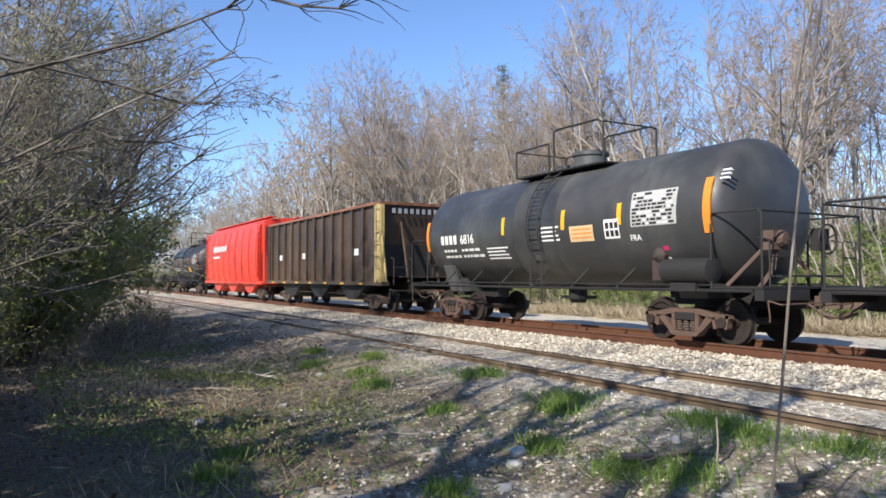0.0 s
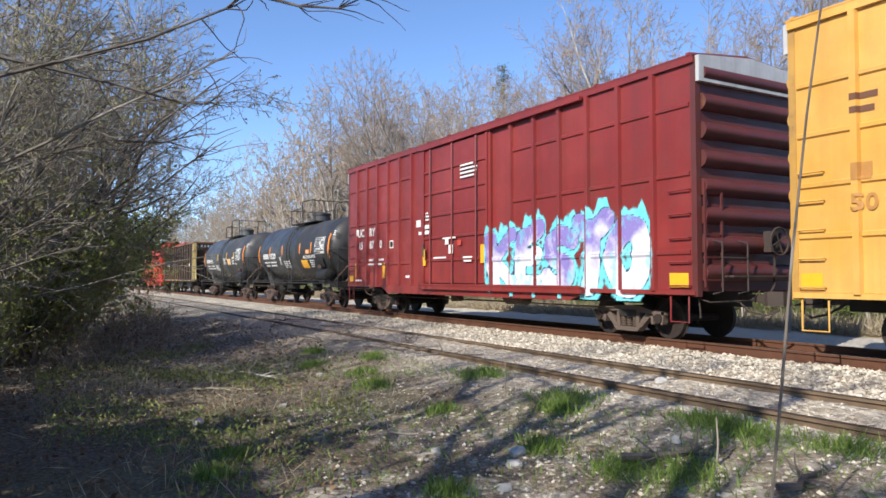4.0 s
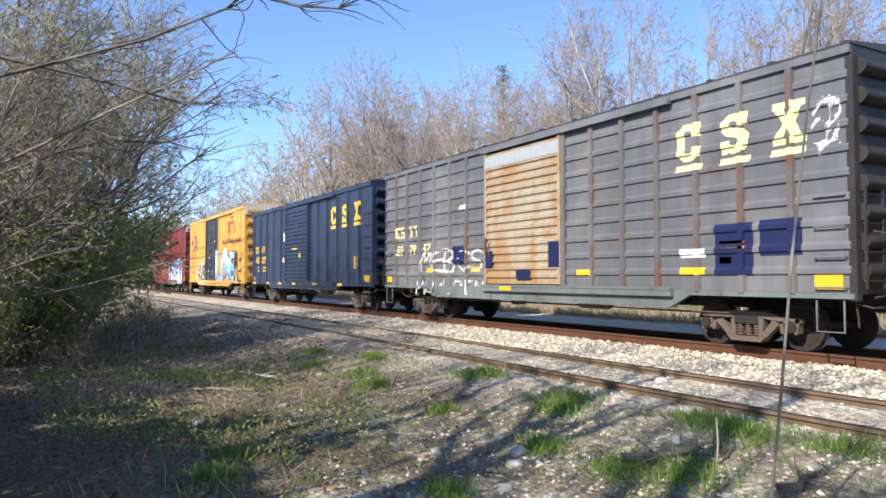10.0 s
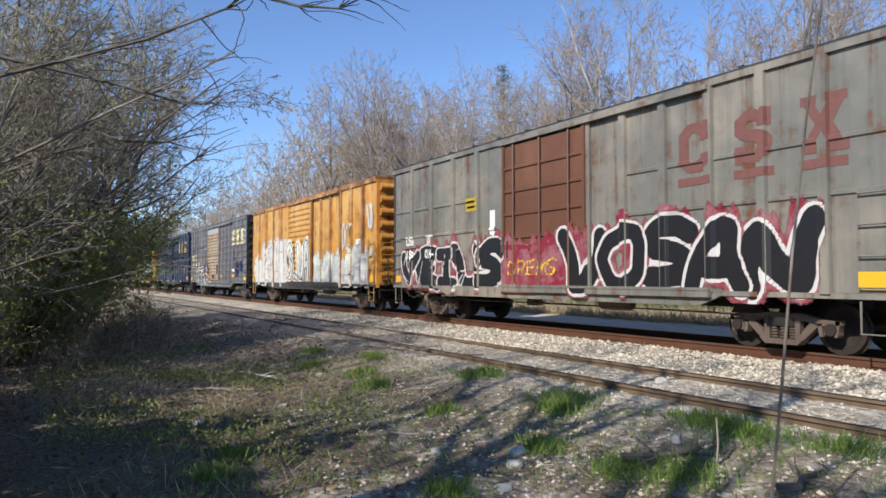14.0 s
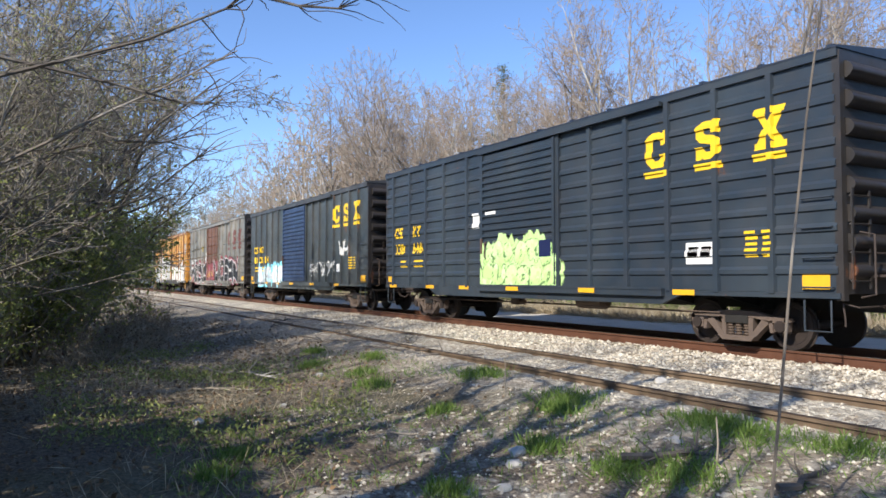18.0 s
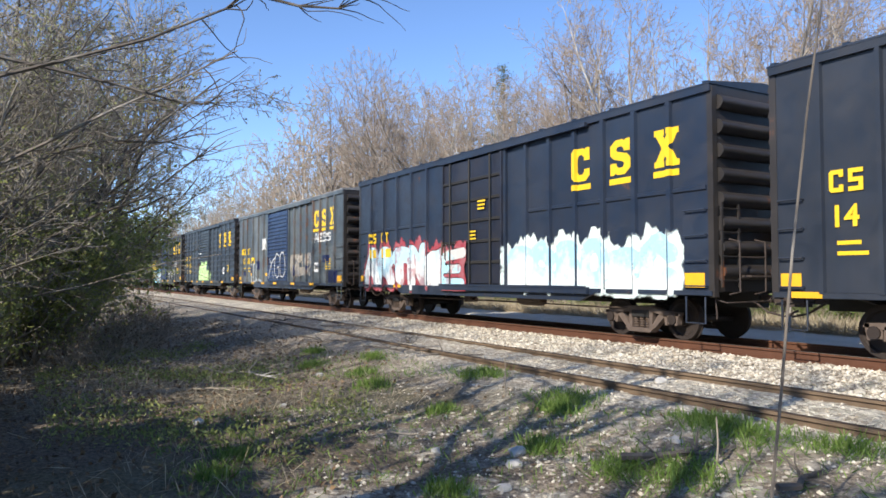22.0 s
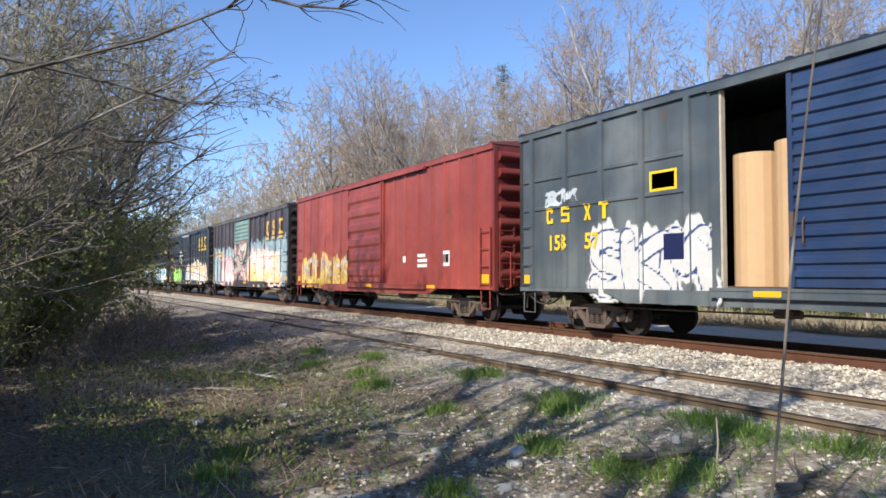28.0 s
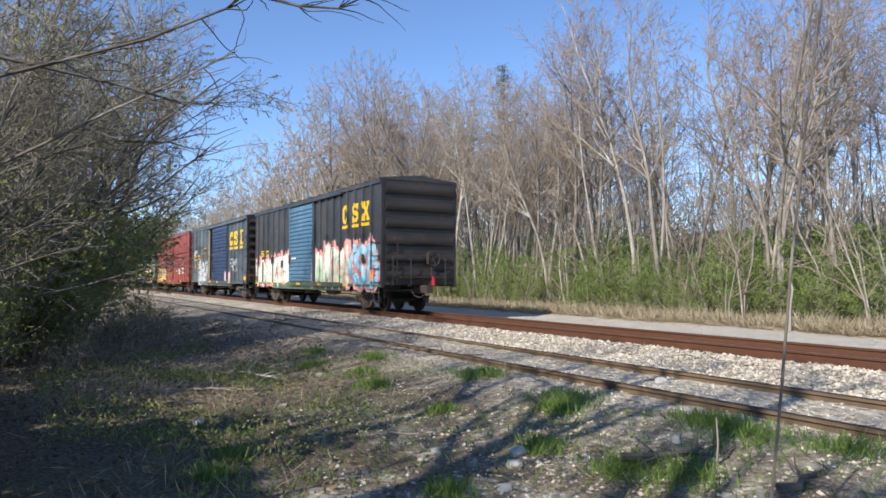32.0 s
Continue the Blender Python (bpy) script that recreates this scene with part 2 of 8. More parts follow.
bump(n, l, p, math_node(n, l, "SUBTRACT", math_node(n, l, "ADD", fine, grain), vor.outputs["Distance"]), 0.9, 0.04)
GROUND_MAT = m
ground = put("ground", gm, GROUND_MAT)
tagged(ground, "gravel and dirt railway land with thin grass", "ground", kind="structure")

RAIL_RUST = plain("rail_rust", (0.125, 0.052, 0.028), 0.75, 0.25, 0.4, 4)
RAIL_OLD = plain("rail_old", (0.17, 0.118, 0.075), 0.8, 0.15, 0.4, 4)
RAIL_HEAD = plain("rail_head_rust", (0.055, 0.035, 0.024), 0.8, 0.1, 0.4, 4)
RAIL_TOP = plain("rail_top_worn", (0.33, 0.27, 0.22), 0.35, 0.8, 0.2, 6)
TIE = plain("tie_wood", (0.10, 0.075, 0.055), 0.9, 0, 0.45, 5, 0.5)


def rail_profile(y, top, h):
    w, b, web = 0.037, 0.072, 0.010
    return [(y - b, top - h), (y + b, top - h), (y + b, top - h + 0.012), (y + web, top - h + 0.035), (y + web, top - 0.045),
            (y + w, top - 0.034), (y + w, top - 0.006), (y + w - 0.008, top), (y - w + 0.008, top), (y - w, top - 0.006),
            (y - w, top - 0.034), (y - web, top - 0.045), (y - web, top - h + 0.035), (y - b, top - h + 0.012)]


def track(centre, top, h, rail_mat, label, x0, x1, worn):
    t = thing("railway_track", label, "railway track", kind="structure")
    for s in (-1, 1):
        y = centre + s * (GAUGE / 2 + 0.037)
        r = part("rail", Shape().prism(rail_profile(y, top, h), "x", x0, x1), rail_mat, t)
        if not worn:
            part("rail_head", Shape().box(x0, x1, y - 0.035, y + 0.035, top + 0.001, top + 0.005), RAIL_HEAD, r, "dark rusty head of the unused rail")
        if worn:
            part("running_surface", Shape().box(x0, x1, y - 0.026, y + 0.026, top + 0.001, top + 0.004), RAIL_TOP, r, "steel band polished by wheels")
    rnd = random.Random(int(centre * 10))
    sh = Shape()
    sh.box(-1.28, 1.28, -0.11, 0.11, -0.16, 0.0)
    tie_mesh = sh.mesh("tie")
    plate = Shape().box(-0.17, 0.17, -0.09, 0.09, 0, 0.018).box(-0.11, -0.085, -0.05, -0.02, 0.018, 0.05).box(0.085, 0.11, 0.02, 0.05, 0.018, 0.05).mesh("tie_plate")
    i, x = 0, -6.0
    while x > -90:
        tie = put("tie", tie_mesh, TIE, t, "", pose(x, centre + rnd.uniform(-0.04, 0.04), top - h - 0.02, 0, rnd.uniform(-0.6, 0.6), 90 + rnd.uniform(-1.5, 1.5)))
        if x > -26:
            for s in (-1, 1):
                put("tie_plate", plate, rail_mat, t, "", pose(x, centre + s * (GAUGE / 2 + 0.037), top - h - 0.018))
        x -= 0.52
        i += 1
    return t


track(MAIN, 0.0, 0.172, RAIL_RUST, "main railway track with rusty rails on white ballast", -700, 400, True)
track(SIDING, -0.06, 0.140, RAIL_OLD, "old siding track half sunk in gravel", -700, 400, False)
# ---------------------------------------------------------------- the train
W2 = 1.50                    # half width of a boxcar
WHEEL_R = 0.42


def wheelset_mesh():
    s = Shape()
    for sgn in (-1, 1):
        y = sgn * 0.72
        s.lathe("y", (0, y, 0), [(-0.065 * sgn, 0.44), (-0.045 * sgn, 0.45), (-0.035 * sgn, WHEEL_R), (0.06 * sgn, WHEEL_R - 0.006), (0.06 * sgn, 0.34), (0.02 * sgn, 0.31), (0.0, 0.14), (0.07 * sgn, 0.12), (0.07 * sgn, 0.09)], 20)
        s.lathe("y", (0, sgn * 1.0, 0), [(-0.10, 0.10), (0.06, 0.10), (0.065, 0.06), (0.08, 0.06)], 12)
        for a in range(3):
            s.lathe("y", (0.045 * math.cos(a * 2.1), sgn * 1.07, 0.045 * math.sin(a * 2.1)), [(0, 0.015), (0.025, 0.015)], 6)
    s.lathe("y", (0, 0, 0), [(-1.0, 0.075), (1.0, 0.075)], 10)
    return s.mesh("wheelset", True)


def side_frame_mesh():
    """Cast bogie side frame with window openings, in x and z, 1.75 m wheelbase."""
    s = Shape()
    y0, y1 = -0.07, 0.07
    top = [(-1.05, 0.50), (-1.02, 0.56), (-0.70, 0.58), (-0.35, 0.66), (0.35, 0.66), (0.70, 0.58), (1.02, 0.56), (1.05, 0.50), (0.72, 0.47), (0.34, 0.55), (-0.34, 0.55), (-0.72, 0.47)]
    s.prism(top, "y", y0, y1)
    for sg in (-1, 1):
        s.prism([(sg * 0.70, 0.50), (sg * 0.36, 0.18), (sg * 0.24, 0.18), (sg * 0.52, 0.52)], "y", y0, y1)
        s.prism([(sg * 0.34, 0.58), (sg * 0.24, 0.58), (sg * 0.24, 0.2), (sg * 0.32, 0.2)], "y", y0 + 0.01, y1 - 0.01)
        s.prism([(sg * 1.03, 0.56), (sg * 0.98, 0.30), (sg * 0.93, 0.30), (sg * 0.95, 0.56)], "y", y0, y1)
        s.box(sg * 0.875 - 0.12, sg * 0.875 + 0.12, y0 + 0.01, y1 + 0.0, 0.33, 0.50)
        s.prism([(sg * 0.72, 0.52), (sg * 0.74, 0.30), (sg * 0.68, 0.30), (sg * 0.64, 0.50)], "y", y0, y1)
    s.prism([(-0.40, 0.22), (-0.30, 0.13), (0.30, 0.13), (0.40, 0.22)], "y", y0 - 0.03, y1 + 0.03)
    return s.mesh("side_frame", True)


def spring_mesh():
    rings = []
    for i in range(5):
        rings += [(0.22 + i * 0.049, 0.052), (0.245 + i * 0.049, 0.072)]
    return Shape().lathe("z", (0, 0, 0), rings, 8).mesh("spring", True)


def bolster_mesh():
    s = Shape().box(-0.22, 0.22, -0.98, 0.98, 0.46, 0.66)
    s.box(-0.24, 0.24, -1.08, -0.94, 0.44, 0.58).box(-0.24, 0.24, 0.94, 1.08, 0.44, 0.58)
    s.lathe("z", (0, 0, 0), [(0.64, 0.22), (0.76, 0.20)], 12)
    for sg in (-1, 1):
        s.box(sg * 0.40 - 0.04, sg * 0.40 + 0.04, -0.9, 0.9, 0.36, 0.46)
        for y in (-0.72, 0.72):
            s.box(sg * 0.42 - 0.03, sg * 0.42 + 0.04, y - 0.05, y + 0.05, 0.28, 0.52)
    return s.mesh("bolster", False)


TRUCK = {"wheelset": wheelset_mesh(), "side_frame": side_frame_mesh(), "spring": spring_mesh(), "bolster": bolster_mesh()}
WHEELSETS = []


def truck(car, x, frame_mat):
    t = put("truck", TRUCK["bolster"], BLACK, car, "grimy freight bogie", pose(x, 0, 0))
    for s in (-1, 1):
        put("side_frame", TRUCK["side_frame"], frame_mat, t, "", pose(0, s * 1.0, 0))
        for dx in (-0.17, 0.0, 0.17):
            put("spring", TRUCK["spring"], STEEL, t, "", pose(dx, s * 1.0, 0))
    for dx in (-0.875, 0.875):
        WHEELSETS.append(put("wheelset", TRUCK["wheelset"], WHEEL, t, "", pose(dx, 0, WHEEL_R)))
    return t


def coupler_shape(x, sg):
    s = Shape().box(min(x, x + sg * 0.55), max(x, x + sg * 0.55), -0.07, 0.07, 0.78, 0.93)
    a, b = sorted((x + sg * 0.5, x + sg * 0.86))
    s.prism([(a, -0.16), (a + 0.1, -0.2), (b, -0.10), (b, 0.14), (a + 0.12, 0.18), (a, 0.12)], "z", 0.72, 0.99)
    s.tube([(x, -0.28, 0.80), (x + sg * 0.3, -0.30, 0.62), (x + sg * 0.62, -0.26, 0.55), (x + sg * 0.85, -0.2, 0.66)], 0.022, 6)
    s.tube([(x, -1.35, 0.86), (x + sg * 0.22, -1.3, 0.80), (x + sg * 0.25, -0.2, 0.82), (x + sg * 0.30, 0.0, 1.0)], 0.014, 5)
    s.tube([(x, -1.35, 0.86), (x + sg * 0.04, -1.36, 0.62), (x + sg * 0.04, -1.36, 0.50)], 0.014, 5)
    return s


def underframe(car, L, fishbelly=False):
    s = Shape().box(0.1, L - 0.1, -0.16, 0.16, 0.68, 1.02)
    x = 1.2
    while x < L - 1:
        s.prism([(-1.42, 0.98), (-0.16, 0.72), (0.16, 0.72), (1.42, 0.98)], "x", x - 0.05, x + 0.05)
        x += 1.55
    part("centre_sill", s, BLACK, car)
    part("brake_reservoir", Shape().lathe("x", (L * 0.60, -0.75, 0.72), [(-0.5, 0.10), (-0.42, 0.19), (0.42, 0.19), (0.5, 0.10)], 12), STEEL, car, smooth=True)
    part("brake_valve", Shape().box(L * 0.42, L * 0.42 + 0.3, -1.05, -0.8, 0.55, 0.85).lathe("x", (L * 0.42 + 0.15, -0.9, 0.62), [(-0.25, 0.07), (0.25, 0.07)], 8), STEEL, car)
    part("brake_rod", Shape().tube([(2.2, -0.4, 0.55), (L * 0.45, -0.5, 0.60), (L - 2.2, -0.4, 0.55)], 0.018, 5).tube([(2.5, -1.2, 0.62), (L - 2.5, -1.2, 0.62)], 0.015, 5), STEEL, car)
    part("coupler", coupler_shape(0.1, -1), GEAR, car)
    part("coupler", coupler_shape(L - 0.1, 1), GEAR, car)


def patch(x0, x1, z0, z1, y, d=0.003):
    return Shape().box(x0, x1, y - d, y, z0, z1)


class Wall:
    """The relief of a car's near side: y of the surface by x and z, and the lines at which it bends."""

    def __init__(self, y=-W2, posts=(), post=(0.1, 0.05), door=None, door_d=0.12, belts=(), ribs=()):
        self.y, self.posts, self.pw, self.pd = y, posts, *post
        self.door, self.door_d, self.belts, self.ribs = door, door_d, belts, ribs
        self.cx = [q + s * e for q in posts for s in (-1, 1) for e in (self.pw / 2, self.pw / 2 + 0.02)]
        if door:
            self.cx += [door[0], door[0] - 0.002, door[1], door[1] + 0.002]
        self.cz = [z + e for z in belts for e in (-0.06, -0.03, 0.03, 0.05)] + [z + e for z in ribs for e in (-0.075, -0.055, 0.02, 0.075)]

    def at(self, x, z):
        x, z = np.asarray(x, float), np.asarray(z, float)
        d = np.zeros(x.shape)
        for b in self.belts:
            d = np.maximum(d, 0.035 * np.clip(np.minimum((z - b + 0.06) / 0.03, (b + 0.05 - z) / 0.02), 0, 1))
        for b in self.ribs:
            d = np.maximum(d, 0.038 * np.clip(np.minimum((z - b + 0.075) / 0.02, (b + 0.075 - z) / 0.055), 0, 1))
        for q in self.posts:
            d = np.maximum(d, self.pd * np.clip((self.pw / 2 + 0.02 - np.abs(x - q)) / 0.02, 0, 1))
        if self.door:
            d = np.where((x > self.door[0] - 0.001) & (x < self.door[1] + 0.001), self.door_d, d)
        return self.y - d

    def drape(self, me, gap=0.005):
        """Cuts a flat decal built in the plane y = 0 along the wall's bends and lays it on."""
        bm = bmesh.new()
        bm.from_mesh(me)
        xs, zs = [v.co.x for v in bm.verts], [v.co.z for v in bm.verts]
        for cuts, lo, hi, no in ((self.cx, min(xs), max(xs), (1, 0, 0)), (self.cz, min(zs), max(zs), (0, 0, 1))):
            for c in cuts:
                if lo + 1e-4 < c < hi - 1e-4:
                    bmesh.ops.bisect_plane(bm, geom=bm.verts[:] + bm.edges[:] + bm.faces[:], plane_co=(c * no[0], 0, c * no[2]), plane_no=no, dist=1e-6)
        y = self.at([v.co.x for v in bm.verts], [v.co.z for v in bm.verts])
        for v, q in zip(bm.verts, y):
            v.co.y += q - gap
        bm.to_mesh(me)
        bm.free()
        return me


def decal(car, name, shape, material, wall, label="", gap=0.005):
    return put(name, wall.drape(shape.mesh(name), gap), material, car, label)


def lettering(car, x, z, height, text, material, wall, squeeze=1.0):
    cu = bpy.data.curves.new("lettering", "FONT")
    cu.body, cu.size, cu.offset, cu.extrude, cu.resolution_u = text, height * 1.35, 0.012 * height / 0.35, 0.0, 3
    ob = new("lettering", cu)
    dg = bpy.context.evaluated_depsgraph_get()
    me = bpy.data.meshes.new_from_object(ob.evaluated_get(dg))
    bpy.data.objects.remove(ob)
    co = np.empty(len(me.vertices) * 3, np.float32)
    me.vertices.foreach_get("co", co)
    co = co.reshape(-1, 3)
    out = np.stack([x + co[:, 0] * squeeze, co[:, 2] * 0, z + co[:, 1]], -1)
    me.vertices.foreach_set("co", out.astype(np.float32).ravel())
    me.materials.clear()
    return put("lettering", wall.drape(me, 0.022), material, car)


def bars(car, rows, material, y, name="stencil"):
    """Unreadable small print: plain bars, each row (x0, x1, z, height)."""
    for x0, x1, z, h in rows:
        part(name, Shape().box(x0, x1, y - 0.003, y, z, z + h), material, car)


def logo_blocks(car, x, z, h, material, wall, pitch=1.15):
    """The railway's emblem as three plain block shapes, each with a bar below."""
    h = h * 0.9
    x, pitch = x + 0.12, pitch * 1.04
    w, t = h * 0.80, h * 0.21
    def flat(ring):
        return Shape().prism([(x + a, z + b) for a, b in ring], "y", -0.003, 0)
    def letter(points, o):
        return flat([(o + a * h, b * h) for a, b in points])
    c = letter([(0.22, 0), (0.62, 0), (0.80, 0.16), (0.80, 0.36), (0.55, 0.36), (0.55, 0.27), (0.47, 0.2), (0.33, 0.2), (0.26, 0.28), (0.26, 0.72), (0.33, 0.8), (0.47, 0.8), (0.55, 0.72), (0.55, 0.62), (0.80, 0.62), (0.80, 1.0), (0.64, 1.0), (0.60, 0.95), (0.50, 1.0), (0.22, 1.0), (0, 0.8), (0, 0.2)], 0)
    s = letter([(0, 0), (0.16, 0), (0.20, 0.05), (0.30, 0), (0.58, 0), (0.80, 0.17), (0.80, 0.45), (0.66, 0.58), (0.30, 0.66), (0.24, 0.72), (0.30, 0.8), (0.46, 0.8), (0.54, 0.72), (0.54, 0.66), (0.78, 0.66), (0.78, 1), (0.62, 1), (0.58, 0.95), (0.48, 1), (0.22, 1), (0, 0.84), (0, 0.58), (0.14, 0.46), (0.50, 0.37), (0.56, 0.31), (0.50, 0.2), (0.34, 0.2), (0.25, 0.27), (0.25, 0.34), (0, 0.34)], pitch)
    q = letter([(0, 0), (0.34, 0), (0.34, 0.16), (0.30, 0.16), (0.42, 0.36), (0.54, 0.16), (0.50, 0.16), (0.50, 0), (0.86, 0), (0.86, 0.16), (0.78, 0.16), (0.58, 0.5), (0.78, 0.84), (0.84, 0.84), (0.84, 1), (0.50, 1), (0.50, 0.84), (0.54, 0.84), (0.42, 0.64), (0.30, 0.84), (0.34, 0.84), (0.34, 1), (0, 1), (0, 0.84), (0.06, 0.84), (0.26, 0.5), (0.06, 0.16), (0, 0.16)], 2 * pitch)
    for sh in (c, s, q):
        decal(car, "emblem", sh, material, wall)
    for i in range(3):
        decal(car, "emblem_bar", flat([(i * pitch - 0.03, -t * 1.25), (i * pitch + w + 0.03, -t * 1.25), (i * pitch + w + 0.03, -t * 0.45), (i * pitch - 0.03, -t * 0.45)]), material, wall)


def glyph(car, x, z, h, char, material, wall):
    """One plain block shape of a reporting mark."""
    w, t = h * 0.66, h * 0.20
    m2, g, k = h / 2, w / 2, w * 0.17
    rings = {"C": [(0, 0.1 * h), (0.1 * h, 0), (w, 0), (w, h * 0.33), (w - t, h * 0.33), (w - t, t), (t, t), (t, h - t), (w - t, h - t), (w - t, h * 0.67), (w, h * 0.67), (w, h), (0.1 * h, h), (0, h * 0.9)],
             "S": [(0, 0), (w, 0), (w, m2 + t / 2), (t, m2 + t / 2), (t, h - t), (w, h - t), (w, h), (0, h), (0, m2 - t / 2), (w - t, m2 - t / 2), (w - t, t), (0, t)],
             "X": [(0, 0), (t * 1.1, 0), (g, m2 - k * 1.3), (w - t * 1.1, 0), (w, 0), (g + k, m2), (w, h), (w - t * 1.1, h), (g, m2 + k * 1.3), (t * 1.1, h), (0, h), (g - k, m2)],
             "T": [(g - t / 2, 0), (g + t / 2, 0), (g + t / 2, h - t), (w, h - t), (w, h), (0, h), (0, h - t), (g - t / 2, h - t)]}
    decal(car, "reporting_mark", Shape().prism([(x + a, z + b) for a, b in rings[char]], "y", -0.003, 0), material, wall, gap=0.022)


# spray paint: a sheet draped over the wall's relief, its strokes cut out by two distance values
SPRAY = {}


def spray_mat(fill_a, fill_b, line, back=None):
    key = (fill_a, fill_b, line, back)
    if key in SPRAY:
        return SPRAY[key]
    m, n, l, p = nodes_of("spray_paint")
    at = n.new("ShaderNodeVertexColor")
    at.layer_name = "strokes"
    sep = n.new("ShaderNodeSeparateColor")
    l.new(at.outputs[0], sep.inputs[0])
    c = coords(n)
    fuzz = math_node(n, l, "MULTIPLY", math_node(n, l, "SUBTRACT", noise_node(n, l, c, 9, 4), 0.5), 0.10)
    r = math_node(n, l, "ADD", sep.outputs[0], fuzz)
    g = math_node(n, l, "ADD", sep.outputs[1], fuzz)
    hue = math_node(n, l, "ADD", sep.outputs[2], math_node(n, l, "MULTIPLY", math_node(n, l, "SUBTRACT", noise_node(n, l, c, 1.6, 3), 0.5), 1.3))
    inside, outline = ramp(n, l, r, 0.485, 0.515), ramp(n, l, g, 0.485, 0.515)
    worn = ramp(n, l, noise_node(n, l, c, 5, 6, 0.75), 0.30, 0.42)
    col = mix(n, l, ramp(n, l, hue, 0.35, 0.65), fill_a, fill_b)
    shine = math_node(n, l, "MULTIPLY", ramp(n, l, noise_node(n, l, c, 3.1, 4, 0.7), 0.56, 0.62), 0.6)
    solid = sum(fill_b) < 0.1
    col = mix(n, l, shine, col, tuple(0.45 * v + (0.01 if solid else 0.38) for v in fill_b))
    if back and not solid:
        col = mix(n, l, math_node(n, l, "MULTIPLY", ramp(n, l, noise_node(n, l, c, 2.2, 5, 0.7, (1, 1, 0.6)), 0.54, 0.60), 0.55), col, back)
    if back:
        tint = mix(n, l, ramp(n, l, noise_node(n, l, c, 2.6, 5, 0.7), 0.42, 0.6), back, tuple(0.85 * v + 0.09 for v in back))
        col = mix(n, l, inside, tint, col)
    col = mix(n, l, outline, col, line)
    l.new(col, p.inputs["Base Color"])
    p.inputs["Roughness"].default_value = 0.45
    cover = math_node(n, l, "MAXIMUM", inside, outline)
    if back:
        cover = math_node(n, l, "MAXIMUM", cover, ramp(n, l, math_node(n, l, "ADD", at.outputs[1], math_node(n, l, "MULTIPLY", fuzz, 3.0)), 0.45, 0.55))
    l.new(math_node(n, l, "MULTIPLY", cover, math_node(n, l, "ADD", math_node(n, l, "MULTIPLY", worn, 0.25), 0.75)), p.inputs["Alpha"])
    SPRAY[key] = m
    return m


FORMS = {
    "A": [[(0, 0), (0.42, 1), (0.62, 1), (1, 0)], [(0.2, 0.36), (0.85, 0.36)]],
    "B": [[(0, 0), (0.05, 1), (0.7, 0.95), (0.8, 0.75), (0.55, 0.55), (0.1, 0.52)], [(0.55, 0.55), (1, 0.33), (0.8, 0.05), (0, 0)]],
    "C": [[(1, 0.8), (0.6, 1), (0.1, 0.8), (0, 0.5), (0.1, 0.2), (0.6, 0), (1, 0.2)]],
    "D": [[(0, 0), (0, 1), (0.6, 0.95), (1, 0.5), (0.6, 0.05), (0, 0)]],
    "E": [[(1, 1), (0.1, 0.93), (0, 0.06), (1, 0)], [(0.05, 0.5), (0.85, 0.52)]],
    "G": [[(1, 0.85), (0.5, 1), (0.05, 0.7), (0.05, 0.3), (0.5, 0), (0.95, 0.15), (0.95, 0.45), (0.55, 0.45)]],
    "H": [[(0, 0), (0.05, 1)], [(1, 0), (0.95, 1)], [(0, 0.5), (1, 0.5)]],
    "I": [[(0.5, 0), (0.5, 1)], [(0.15, 0), (0.85, 0)], [(0.15, 1), (0.85, 1)]],
    "K": [[(0.05, 0), (0, 1)], [(1, 1), (0.1, 0.45), (1, 0)]],
    "L": [[(0.1, 1), (0, 0.05), (1, 0)]],
    "M": [[(0, 0), (0.12, 1), (0.5, 0.3), (0.88, 1), (1, 0)]],
    "N": [[(0, 0), (0.05, 1), (0.95, 0), (1, 1)]],
    "O": [[(0.5, 1), (0.08, 0.8), (0, 0.45), (0.2, 0.08), (0.6, 0), (0.95, 0.25), (1, 0.65), (0.8, 0.95), (0.5, 1)]],
    "R": [[(0, 0), (0.05, 1), (0.8, 0.95), (0.9, 0.7), (0.6, 0.5), (0.05, 0.48)], [(0.45, 0.5), (1, 0)]],
    "S": [[(1, 0.85), (0.6, 1), (0.1, 0.85), (0.12, 0.6), (0.9, 0.42), (0.9, 0.15), (0.4, 0), (0, 0.15)]],
    "T": [[(0.5, 0), (0.5, 1)], [(0, 0.95), (1, 1)]],
    "U": [[(0, 1), (0.05, 0.25), (0.35, 0), (0.7, 0), (0.95, 0.25), (1, 1)]],
    "V": [[(0, 1), (0.45, 0), (0.6, 0), (1, 1)]],
    "W": [[(0, 1), (0.2, 0), (0.5, 0.7), (0.8, 0), (1, 1)]],
    "X": [[(0, 0), (1, 1)], [(0, 1), (1, 0)]],
    "Y": [[(0, 1), (0.5, 0.5), (1, 1)], [(0.5, 0.5), (0.4, 0)]],
    "Z": [[(0, 1), (1, 0.95), (0.05, 0.05), (1, 0)]]}


